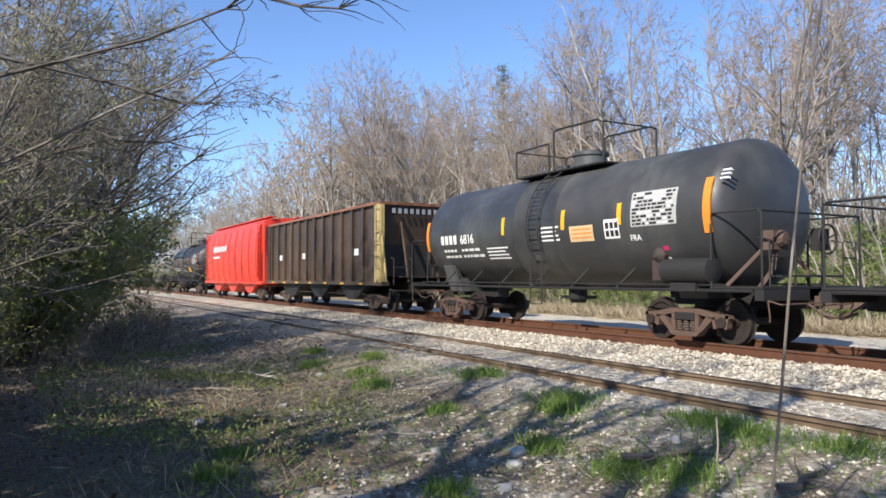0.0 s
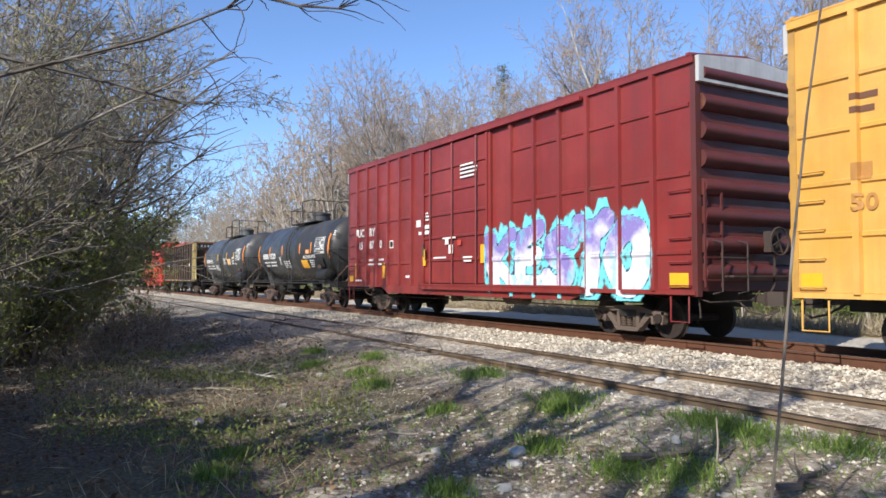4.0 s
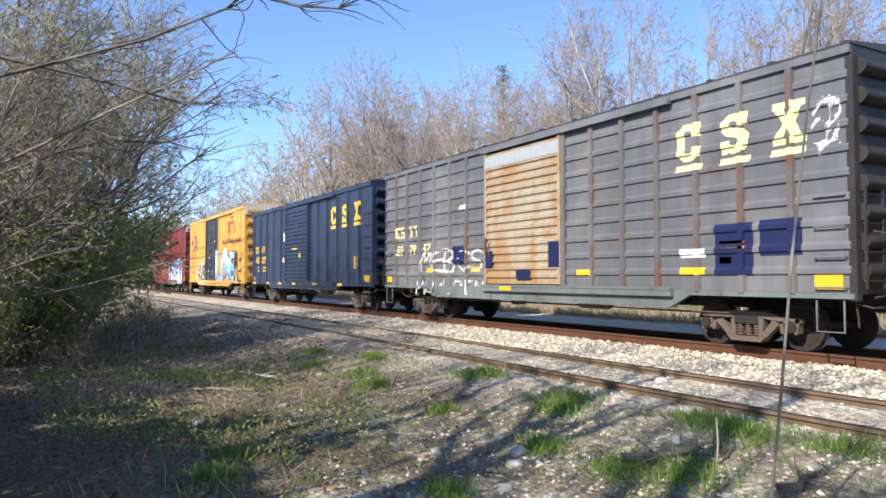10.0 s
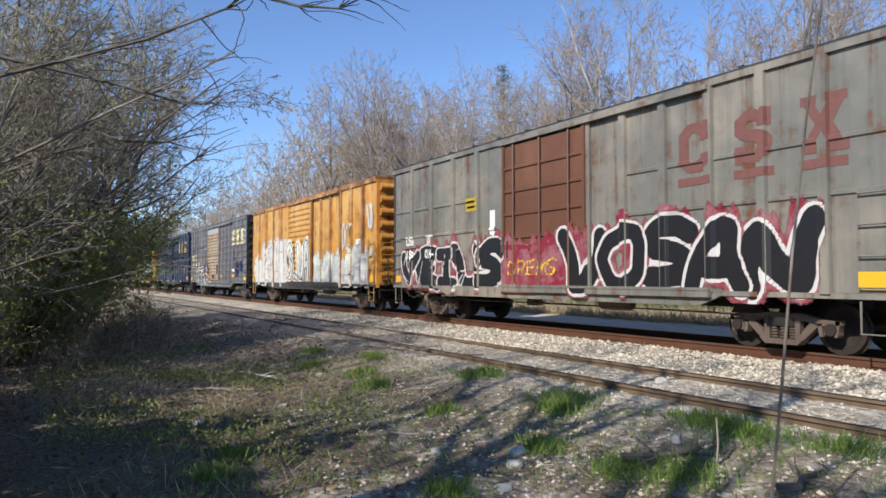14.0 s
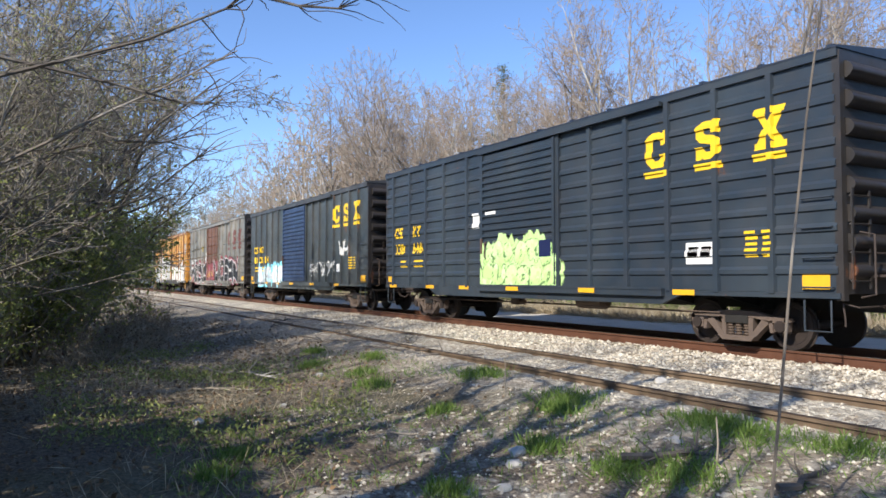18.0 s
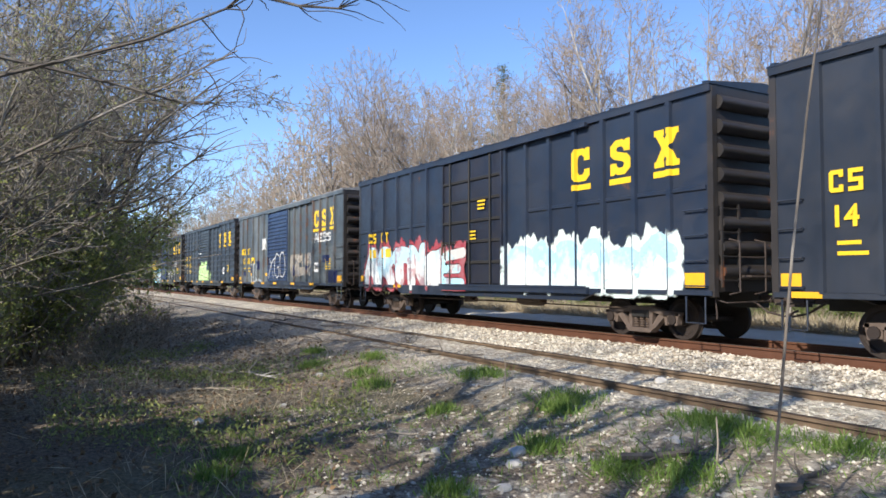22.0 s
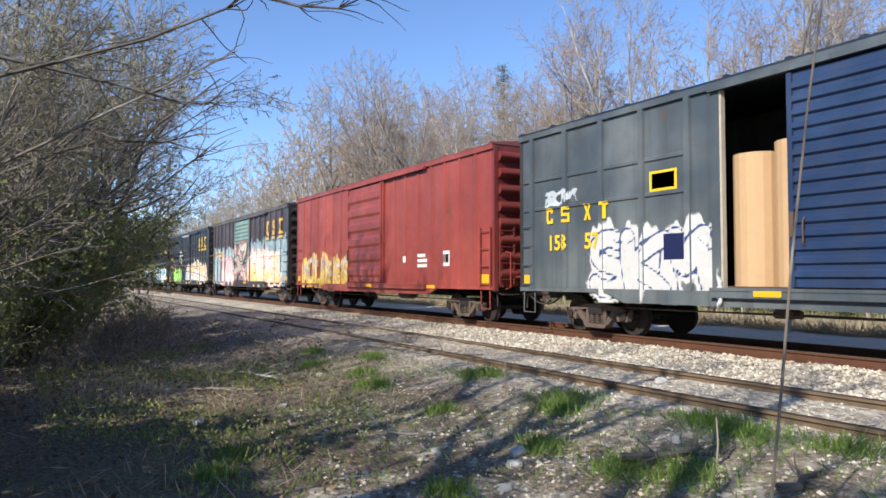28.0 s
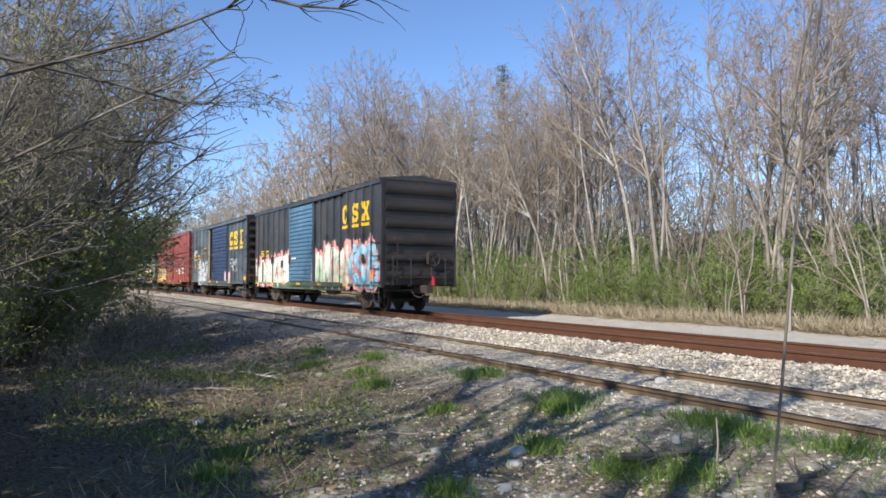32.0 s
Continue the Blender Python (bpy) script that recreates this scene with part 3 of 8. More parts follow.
def graffiti(car, relief, x0, x1, z0, z1, seed, colours, n_forms=5, width=0.13, line_w=0.05, curvy=0.5, back=False, layer=0, word="", cover=False):
    """word: the letter-like forms sprayed, else loose strokes. colours: fill low, fill high, outline, optional halo. relief: y of the wall by x."""
    rng = np.random.default_rng(seed)
    step = 0.055
    pad = 0.25
    xs, zs = np.arange(x0 - pad, x1 + pad, step), np.arange(z0 - pad * 0.3, z1 + pad, step)
    PX, PZ = np.meshgrid(xs, zs)
    P = np.stack([PX.ravel(), PZ.ravel()], -1)
    best = np.full(len(P), 9.0)
    r, g, hue = np.zeros(len(P)), np.zeros(len(P)), np.clip((P[:, 1] - z0) / max(z1 - z0, 0.1), 0, 1)
    n_forms = len(word) or n_forms
    span = (x1 - x0) / n_forms
    H = z1 - z0
    for i in rng.permutation(n_forms):
        cx = x0 + span * (i + 0.5)
        hw = span * (0.60 if word and width > 0.12 else 0.52)
        form = np.full(len(P), 9.0)
        if word:
            slant, squat, lift = rng.uniform(-0.18, 0.22), rng.uniform(0.8, 1.0), rng.uniform(0, 0.12)
            bow = rng.uniform(-0.14, 0.14, 2)
            for line in FORMS[word[i]]:
                a = np.array(line) + rng.normal(0, 0.03, (len(line), 2))
                t = np.linspace(0, len(line) - 1, 5 * (len(line) - 1) + 1)
                c = np.stack([np.interp(t, range(len(line)), a[:, 0]), np.interp(t, range(len(line)), a[:, 1])], -1)
                if len(line) > 2:
                    c[1:-1] = (c[:-2] + 2 * c[1:-1] + c[2:]) / 4
                px = c[:, 0] + slant * (c[:, 1] - 0.5) + bow[0] * np.sin(3.14 * c[:, 1])
                pz = (c[:, 1] * squat + lift * (1 - squat) * 2) + bow[1] * np.sin(3.14 * c[:, 0])
                c = np.stack([cx - hw + width + px * (2 * hw - 2 * width), z0 + width + np.clip(pz, 0, 1) * (H - 2 * width)], -1)
                wv = width * rng.uniform(0.75, 1.1)
                for a, b in zip(c[:-1], c[1:]):
                    ab = b - a
                    t = np.clip(((P - a) @ ab) / max(ab @ ab, 1e-9), 0, 1)
                    form = np.minimum(form, np.hypot(*(P - a - t[:, None] * ab).T) - wv)
        for _ in range(0 if word else rng.integers(4, 7)):
            q = [np.array([cx + rng.uniform(-hw, hw), z0 + width + (H - 2 * width) * v]) for v in sorted(rng.uniform(0, 1, 3) if rng.random() < 0.5 else (0.02, rng.uniform(0.3, 0.7), 0.98), reverse=bool(rng.integers(2)))]
            if rng.random() < 0.35:
                q = [np.array([cx - hw * rng.uniform(0.5, 1.1), z0 + H * rng.uniform(0.15, 0.95)]), None, np.array([cx + hw * rng.uniform(0.5, 1.1), z0 + H * rng.uniform(0.15, 0.95)])]
                q[1] = (q[0] + q[2]) / 2 + np.array([0, rng.uniform(-0.3, 0.3)])
            q[1] = q[1] + np.array([rng.uniform(-hw, hw) * curvy * 1.6, 0])
            ts = np.linspace(0, 1, 9)[:, None]
            c = (1 - ts) ** 2 * q[0] + 2 * ts * (1 - ts) * (2 * q[1] - (q[0] + q[2]) / 2) + ts ** 2 * q[2]
            c[:, 0] = np.clip(c[:, 0], x0 + width, x1 - width)
            c[:, 1] = np.clip(c[:, 1], z0 + width, z1 - width)
            wv = width * rng.choice((0.35, 0.55, 0.8, 1.0))
            taper = rng.uniform(-0.4, 0.4)
            for k, (a, b) in enumerate(zip(c[:-1], c[1:])):
                ab = b - a
                t = np.clip(((P - a) @ ab) / max(ab @ ab, 1e-9), 0, 1)
                d = np.hypot(*(P - a - t[:, None] * ab).T) - wv * (1 + taper * (k - 4) / 4)
                form = np.minimum(form, d)
        over = form < line_w
        r = np.where(over, np.clip(0.5 - form / 0.3, 0, 1), np.maximum(r, np.where(best > form, np.clip(0.5 - form / 0.3, 0, 1), 0)))
        g = np.where(form < line_w + 0.03, np.clip(0.5 - (np.abs(form - line_w / 2) - line_w / 2) / 0.3, 0, 1), np.maximum(g, np.where(best > 1, np.clip(0.5 - (np.abs(form - line_w / 2) - line_w / 2) / 0.3, 0, 1), 0)))
        hue = np.where(over, np.clip(hue + rng.uniform(-0.25, 0.25), 0, 1), hue)
        best = np.minimum(best, form)
        if 0.09 < width < 0.2:
            for _ in range(4):
                a = np.array([cx + rng.uniform(-hw, hw), rng.uniform(z0, z1)])
                b = a + np.array([rng.normal(0, 0.35), rng.normal(0, 0.35)])
                ab = b - a
                t = np.clip(((P - a) @ ab) / max(ab @ ab, 1e-9), 0, 1)
                d = np.hypot(*(P - a - t[:, None] * ab).T) - line_w * 0.35
                g = np.maximum(g, np.where(best < 0.05, np.clip(0.5 - d / 0.3, 0, 1), 0))
                d = np.hypot(*(P - a - t[:, None] * ab - [0.3, 0.2]).T) - width * 0.7
                hue = np.where(d < 0, (hue + 0.5) % 1.0, hue)
    flame = 0.10 * np.sin(P[:, 0] * 5.1 + seed) + 0.08 * np.sin(P[:, 0] * 11.3 + 2 * seed + P[:, 1] * 2) + 0.06 * np.sin(P[:, 0] * 23.7 + seed * 3 - P[:, 1])
    flame = flame * np.clip((P[:, 1] - z0) / max(H, 0.1), 0.15, 1)
    edge = best - 0.14
    if cover:
        edge = np.minimum(edge, np.maximum.reduce([P[:, 1] - z1 + 0.2, x0 - P[:, 0], P[:, 0] - x1, z0 - P[:, 1]]))
        best = np.minimum(best, edge)
    halo = np.clip(0.5 - (edge - flame) / 0.6, 0, 1)
    ys = relief.at(P[:, 0], P[:, 1]) - 0.007 - 0.004 * layer
    v = np.stack([P[:, 0], ys, P[:, 1]], -1)
    ni, nj = len(xs), len(zs)
    k = (np.arange(nj - 1)[:, None] * ni + np.arange(ni - 1)[None])
    near = (best.reshape(nj, ni) < (0.62 if back else line_w + 0.12))
    keep = near[:-1, :-1] | near[1:, 1:] | near[:-1, 1:] | near[1:, :-1]
    k = k[keep]
    f = np.stack([k, k + 1, k + ni + 1, k + ni], -1)
    me = bpy.data.meshes.new("graffiti")
    me.from_pydata(v, [], f)
    ca = me.color_attributes.new("strokes", "FLOAT_COLOR", "POINT")
    ca.data.foreach_set("color", np.stack([r, g, hue, halo], -1).astype(np.float32).ravel())
    put("graffiti", me, spray_mat(colours[0], colours[1], colours[2], colours[3] if back else None), car, "spray-painted graffiti")


RIB_D = 0.055


def side_posts(x0, x1, count):
    return [x0 + (x1 - x0) * (i + 1) / (count + 1) for i in range(count)]


RUNGS = {}


def ladder(car, x, y, z0, z1, rungs, w, material, axis="x", stiles=True, name="ladder"):
    """Rungs on two stiles, or single grab irons where it has no stiles."""
    key = (w, axis)
    if key not in RUNGS:
        RUNGS[key] = (Shape().tube([(0, 0.05, 0), (0, 0, 0), (w, 0, 0), (w, 0.05, 0)], 0.016, 5) if axis == "x" else Shape().tube([(-0.05, 0, 0), (0, 0, 0), (0, w, 0), (-0.05, w, 0)], 0.016, 5)).mesh("rung")
    home = car
    if stiles:
        home = None
        for d in (0, w):
            s = Shape().box(x + d - 0.025, x + d + 0.025, y - 0.008, y + 0.02, z0 - 0.12, z1 + 0.12) if axis == "x" else Shape().box(x - 0.02, x + 0.008, y + d - 0.025, y + d + 0.025, z0 - 0.12, z1 + 0.12)
            q = part("ladder_stile", s, material, car)
            home = home or q
    for i in range(rungs):
        z = z0 + (z1 - z0) * i / max(1, rungs - 1)
        put("rung" if stiles else "grab_iron", RUNGS[key], material, home, "", pose(x, y, z))


def end_wall(car, x, sg, H, W, material, ribs=8, low=1.0):
    """Pressed steel end with horizontal half-round ribs."""
    part("end_wall", Shape().box(min(x, x - sg * 0.05), max(x, x - sg * 0.05), -W, W, low, H - 0.02).prism([(-W, H - 0.02), (W, H - 0.02), (0, H + 0.13)], "x", x - sg * 0.05, x), material, car)
    zs = np.linspace(low + 0.35, H - 0.32, ribs)
    hgt = (zs[1] - zs[0]) * 0.31
    for z in zs:
        ring, rr = [], 0.15
        for a in range(9):
            t = math.pi * a / 8
            ring.append((x + sg * rr * math.sin(t) - sg * 0.002, z + hgt * math.cos(t) * (0.62 + 0.38 * abs(math.cos(t)))))
        part("end_rib", Shape().prism(ring, "y", -W + 0.13, W - 0.13), material, car, smooth=True)
    for y in (-W, W):
        part("corner_post", Shape().box(min(x - sg * 0.1, x + sg * 0.02), max(x - sg * 0.1, x + sg * 0.02), min(y, y - math.copysign(0.1, y)) - 0.012, max(y, y - math.copysign(0.1, y)) + 0.012, low - 0.1, H - 0.03), material, car)


def hand_brake(car, x, material=STEEL):
    b = part("hand_brake", Shape().box(x + 0.05, x + 0.22, 0.22, 0.52, 1.75, 2.15).box(x + 0.0, x + 0.25, -0.9, 0.9, 1.26, 1.30).tube([(x + 0.18, 0.37, 1.75), (x + 0.18, 0.34, 1.1), (x + 0.1, 0.2, 0.8)], 0.02, 5), material, car, "rusty hand brake gear and platform")
    wheel = Shape()
    ring = [(x + 0.29, 0.37 + 0.27 * math.cos(a * math.pi / 8), 1.95 + 0.27 * math.sin(a * math.pi / 8)) for a in range(17)]
    wheel.tube(ring, 0.02, 6)
    for a in range(4):
        wheel.tube([(x + 0.27, 0.37, 1.95), (x + 0.29, 0.37 + 0.27 * math.cos(a * math.pi / 2 + 0.4), 1.95 + 0.27 * math.sin(a * math.pi / 2 + 0.4))], 0.014, 5)
    part("brake_wheel", wheel, material, b)
    for y in (-1.2, -0.5, 0.9, 1.3):
        part("end_handrail", Shape().tube([(x + 0.02, y, 0.95), (x + 0.24, y, 1.0), (x + 0.24, y, 1.9), (x + 0.02, y, 1.95)], 0.018, 5), material, car)
    for y0, y1 in ((-1.2, -0.5), (0.9, 1.3)):
        part("end_handrail", Shape().tube([(x + 0.24, y0, 1.62), (x + 0.24, y1, 1.62)], 0.016, 5), material, car)


def boxcar(spec):
    """One boxcar; its own space starts at its left end, at rail level, with -y towards the siding."""
    L, H = spec.get("L", 16.1), spec["H"]
    car = thing("boxcar", spec["label"], "boxcar", group="train cars", m=pose(spec["x"], MAIN, 0))
    wall, dmat = spec["wall"], spec["door_mat"]
    top_mat, sill_mat, end_mat = spec.get("roof", wall), spec.get("sill", wall), spec.get("end", wall)
    d0, d1 = spec.get("door", (0.381, 0.580))
    d0, d1 = d0 * L, d1 * L
    o0, o1 = spec.get("gap", (d0, d1)) if "gap" not in spec else (spec["gap"][0] * L, spec["gap"][1] * L)
    zs, zt = 1.02, H - 0.16           # wall from sill to top chord
    posts = list(spec.get("near_posts") or side_posts(0.06, d0, spec.get("left", 5))) + side_posts(d1, L - 0.06, spec.get("right", 6))
    pw, pd = spec.get("post", (0.10, 0.08))

    rib_z = [float(z) for z in np.linspace(zs + 0.35, zt - 0.30, spec["ribs"])] if spec.get("ribs") else []
    relief = Wall(-W2, posts, (pw, pd), (d0, d1), 0.122, spec.get("belts", ()), rib_z)
    # near side, bay by bay
    edges = [0.06] + [q for q in posts if q < d0] + [d0]
    edges2 = [d1] + [q for q in posts if q > d1] + [L - 0.06]
    for es in (edges, edges2):
        for a, b in zip(es[:-1], es[1:]):
            ring = [(-W2 + 0.04, zt), (-W2 + 0.04, zs), (-W2, zs)]
            for z in rib_z:
                ring += [(-W2, z - 0.075), (-W2 - 0.038, z - 0.055), (-W2 - 0.038, z + 0.02), (-W2, z + 0.075)]
            s = Shape().prism(ring + [(-W2, zt)], "x", a, b)
            part("side_panel", s, wall, car)
    for q in posts:
        e = pw / 2
        part("side_post", Shape().prism([(q - e - 0.02, -W2 + 0.002), (q - e, -W2 - pd), (q + e, -W2 - pd), (q + e + 0.02, -W2 + 0.002)], "z", zs - 0.02, zt), spec.get("post_mat", wall), car)
    for z in spec.get("belts", ()):
        es = edges[:-1], edges2[1:]
        for a, b in zip([0.06] + [q for q in posts], [q for q in posts] + [L - 0.06]):
            if b <= d0 or a >= d1:
                part("belt_rail", Shape().prism([(-W2 + 0.002, z - 0.06), (-W2 - 0.035, z - 0.03), (-W2 - 0.035, z + 0.03), (-W2 + 0.002, z + 0.05)], "x", a + pw / 2 + 0.022, b - pw / 2 - 0.022), wall, car)
    # far side, floor, top chords, sill
    part("far_side", Shape().box(0.06, L - 0.06, W2 - 0.04, W2, zs, zt), wall, car)
    part("floor", Shape().box(0.06, L - 0.06, -W2 + 0.04, W2 - 0.04, 1.0, 1.1), WOOD_IN, car)
    for sg in (-1, 1):
        y0, y1 = sorted((sg * (W2 - 0.05), sg * (W2 + 0.062)))
        part("top_chord", Shape().box(0.0, L, y0, y1, zt, H - 0.03), spec.get("chord", wall), car)
        y0, y1 = sorted((sg * (W2 - 0.03), sg * (W2 + 0.045)))
        a, b = spec.get("skirt", (0.0, 0.0))
        b = b if a else 0.74
        s = Shape().prism([(0.02, zs - 0.004), (0.02, 0.93), (3.1, 0.93), (3.6, b), (L - 3.6, b), (L - 3.1, 0.93), (L - 0.02, 0.93), (L - 0.02, zs - 0.004)], "y", y0, y1)
        part("side_sill", s, sill_mat, car)
    s = Shape()
    k = spec.get("roof_seams", 13)
    ov = W2 + 0.07
    s.prism([(-ov, H - 0.03), (-ov, H), (0, H + 0.16), (ov, H), (ov, H - 0.03)], "x", -0.02, L + 0.02)
    roof = part("roof", s, top_mat, car)
    seam = Shape().prism([(-ov - 0.005, H - 0.02), (-ov - 0.005, H + 0.035), (0, H + 0.195), (ov + 0.005, H + 0.035), (ov + 0.005, H - 0.02)], "x", -0.04, 0.04).mesh("roof_seam")
    for i in range(k + 1):
        put("roof_seam", seam, top_mat, roof, "", pose(0.1 + (L - 0.2) * i / k, 0, 0))
    end_wall(car, 0.0, -1, H - 0.03, W2, end_mat, spec.get("end_ribs", 8))
    end_wall(car, L, 1, H - 0.03, W2, end_mat, spec.get("end_ribs", 8))
    if "fascia" in spec:
        for e, d in ((0.0, -1), (L, 1)):
            ring = [(-W2, H - 0.52), (W2, H - 0.52), (W2, H - 0.035), (0, H + 0.10), (-W2, H - 0.035)]
            part("end_fascia", Shape().prism(ring, "x", e + d * 0.002, e + d * 0.10), spec["fascia"], car, "pale upper end panel")
    # door
    style = spec.get("style", "corr")
    e0, e1 = spec.get("leaf", (d0 / L, d1 / L))
    e0, e1 = e0 * L, e1 * L
    zd0, zd1 = zs + 0.08, zt - 0.10
    prof = [(-W2 - 0.02, zd1), (-W2 - 0.02, zd0), (-W2 - 0.07, zd0)]
    if style != "plug":
        kk = spec.get("door_ribs", 18)
        dz = (zd1 - zd0 - 0.2) / kk
        for i in range(kk):
            z = zd0 + 0.1 + dz * (i + 0.5)
            prof += [(-W2 - 0.07, z - dz * 0.38), (-W2 - 0.118, z - dz * 0.2), (-W2 - 0.118, z + dz * 0.16), (-W2 - 0.07, z + dz * 0.36)]
    prof.append((-W2 - 0.07, zd1))
    dr = part("door", Shape().prism(prof, "x", e0 + 0.02, e1 - 0.02), dmat, car, spec.get("door_label", "ribbed sliding door" if style != "plug" else "panelled plug door"))
    for a, b in ((e0 + 0.024, e0 + 0.11), (e1 - 0.11, e1 - 0.024)):
        part("door_stile", Shape().box(a, b, -W2 - 0.122, -W2 - 0.06, zd0 - 0.003, zd1 + 0.003), spec.get("stile_mat", dmat), dr)
    gm_ = spec.get("gear_mat", dmat)
    if style == "plug":
        for x in np.linspace(e0 + 0.55, e1 - 0.55, 3):
            rod = part("lock_rod", Shape().tube([(x, -W2 - 0.14, zd0 - 0.02), (x, -W2 - 0.14, zd1)], 0.028, 6), gm_, dr)
        for z in np.linspace(zd0, zd1, 7)[1:-1]:
            part("door_rib", Shape().prism([(-W2 - 0.068, z - 0.05), (-W2 - 0.11, z - 0.03), (-W2 - 0.11, z + 0.03), (-W2 - 0.068, z + 0.05)], "x", e0 + 0.112, e1 - 0.112), gm_, dr)
    part("door_latch", Shape().box(e0 + 0.06, e0 + 0.13, -W2 - 0.16, -W2 - 0.12, 1.9, 2.3), RUSTY, dr)
    part("door_handle", Shape().tube([(e0 + 0.3, -W2 - 0.12, 1.75), (e0 + 0.3, -W2 - 0.17, 1.8), (e0 + 0.3, -W2 - 0.17, 2.15), (e0 + 0.3, -W2 - 0.12, 2.2)], 0.016, 5), RUSTY, dr)
    t0, t1 = d0 - 0.1, min(L - 0.3, d1 + (d1 - d0) * 1.02)
    part("door_track", Shape().box(t0, t1, -W2 - 0.14, -W2 - 0.046, 0.90, 1.045).box(t0, t1, -W2 - 0.155, -W2 - 0.14, 1.02, 1.075), spec.get("track_mat", sill_mat), car)
    part("door_track", Shape().box(t0, t1, -W2 - 0.15, -W2 - 0.063, zt - 0.06, zt + 0.03), spec.get("chord", wall), car)
    # door posts
    for x in (d0, d1):
        part("door_post", Shape().box(x - 0.09, x + 0.09, -W2 - 0.075, -W2 + 0.0, zs, zt), spec.get("dpost", wall), car)
    if "gap" in spec:
        a, b = spec["gap"][0] * L, spec["gap"][1] * L
        part("door_frame_edge", Shape().box(a + 0.092, a + 0.14, -W2 - 0.06, -W2 + 0.04, zs, zt - 0.05), plain("door_edge_cream", (0.44, 0.40, 0.32), 0.7, 0, 0.35, 6), car, "worn white door edge")
        for i, (x, y) in enumerate(((a + 0.44, -1.0), (a + 1.26, -0.98), (b + 0.60, -0.95), (a + 0.1, 0.3), (a + 0.95, 0.2), (b + 0.2, 0.7))):
            part("paper_roll", Shape().lathe("z", (x, y, 0), [(1.1, 0.40), (3.55 - 0.12 * (i == 0), 0.40), (3.55 - 0.12 * (i == 0), 0.06)], 18), CARD, car, "brown paper roll")
    # ladders and grabs on the near side, end gear
    lm = spec.get("ladder_mat", wall)
    ladder(car, L - 0.62, -W2 - 0.07, 1.1, spec.get("ladder_top", 2.5), spec.get("rungs", 4), 0.5, lm, stiles=spec.get("stiles", False))
    ladder(car, 0.14, -W2 - 0.07, 1.1, spec.get("ladder_top", 2.5), spec.get("rungs", 4), 0.42, lm, stiles=False)
    ladder(car, L + 0.10, -W2 + 0.12, 1.2, spec.get("ladder_top", 2.5), spec.get("rungs", 4), 0.45, end_mat, axis="y")
    for x in (0.16, L - 0.62):
        part("step", Shape().tube([(x, -W2 - 0.02, 0.9), (x, -W2 - 0.02, 0.42), (x + 0.44, -W2 - 0.02, 0.42), (x + 0.44, -W2 - 0.02, 0.9)], 0.018, 5), spec.get("step_mat", lm), car)
    if spec.get("brake", True):
        hand_brake(car, L + 0.08, GEAR if spec.get("brake_mat") is RUSTY else spec.get("brake_mat", GEAR))
    underframe(car, L)
    truck(car, 2.25, spec.get("truck_mat", DUSTY))
    truck(car, L - 2.25, spec.get("truck_mat", DUSTY))
    # reflective patches along the sill
    for x in spec.get("marks", (0.35, 2.9, 4.9, 7.4, 10.2, 12.8)):
        part("reflector", patch(x, x + 0.52, 0.93, 1.03, -W2 - 0.046 - (0.11 if t0 < x < t1 else 0)), YELLOW, car)
    part("reflector", patch(L - 0.66, L - 0.2, 1.07, 1.34, -W2 - 0.004), YELLOW, car)
    part("reflector", patch(0.14, 0.5, 1.1, 1.32, -W2 - 0.004), YELLOW, car)
    for x, z, h, text, material in spec.get("text", ()):
        lettering(car, x, z, h, text, material, relief, spec.get("squeeze", 1.0))
    for x0, x1, z, h, material in spec.get("bars", ()):
        decal(car, "stencil", Shape().box(x0, x1, -0.003, 0, z, z + h), material, relief)
    for x, z, h, char, material in spec.get("glyphs", ()):
        glyph(car, x, z, h, char, material, relief)
    if "emblem" in spec:
        x, z, h, material = spec["emblem"]
        logo_blocks(car, x, z, h, material, relief, spec.get("pitch", 1.15))
    for layer, g in enumerate(spec.get("graffiti", ())):
        graffiti(car, relief, *g["box"], g["seed"], g["col"], g.get("n", 5), g.get("w", 0.13), g.get("lw", 0.05), g.get("curvy", 0.5), len(g["col"]) > 3, layer, g.get("word", ""), g.get("cover", False))
    return car


def small_print(x, z, n=3, w=0.5, h=0.05, gap=0.09, material=None, seed=1):
    r = random.Random(seed)
    return [(x, x + w * r.uniform(0.7, 1.0), z - i * gap, h, material or WHITE) for i in range(n)]
NAVY = paint("navy_paint", (0.011, 0.021, 0.055), (0.019, 0.032, 0.075), 0.05, 0.25)
NAVY_DARK = paint("dark_navy_paint", (0.011, 0.021, 0.043), (0.022, 0.034, 0.058), 0.08, 0.3)
GREYBLUE = paint("faded_blue_grey_paint", (0.058, 0.078, 0.094), (0.135, 0.155, 0.16), 0.15, 0.4, streak=0.6)
GREYGREEN = paint("grey_green_paint", (0.035, 0.045, 0.048), (0.075, 0.082, 0.078), 0.15, 0.35)
GREY = paint("faded_grey_paint", (0.115, 0.117, 0.128), (0.18, 0.183, 0.187), 0.15, 0.4)
GREY_DOOR = paint("rusted_pale_door", (0.38, 0.33, 0.24), (0.36, 0.19, 0.075), 0.9, 0.4, rust_cols=((0.24, 0.10, 0.035), (0.42, 0.22, 0.08)))
BROWNGREY = paint("brown_grey_paint", (0.17, 0.17, 0.15), (0.29, 0.26, 0.21), 0.6, 0.5, streak=0.7)
BROWN_DOOR = paint("rust_brown_door", (0.13, 0.055, 0.03), (0.19, 0.085, 0.045), 0.5, 0.3)
PURPLE = paint("faded_plum_paint", (0.045, 0.036, 0.044), (0.085, 0.068, 0.075), 0.2, 0.4)
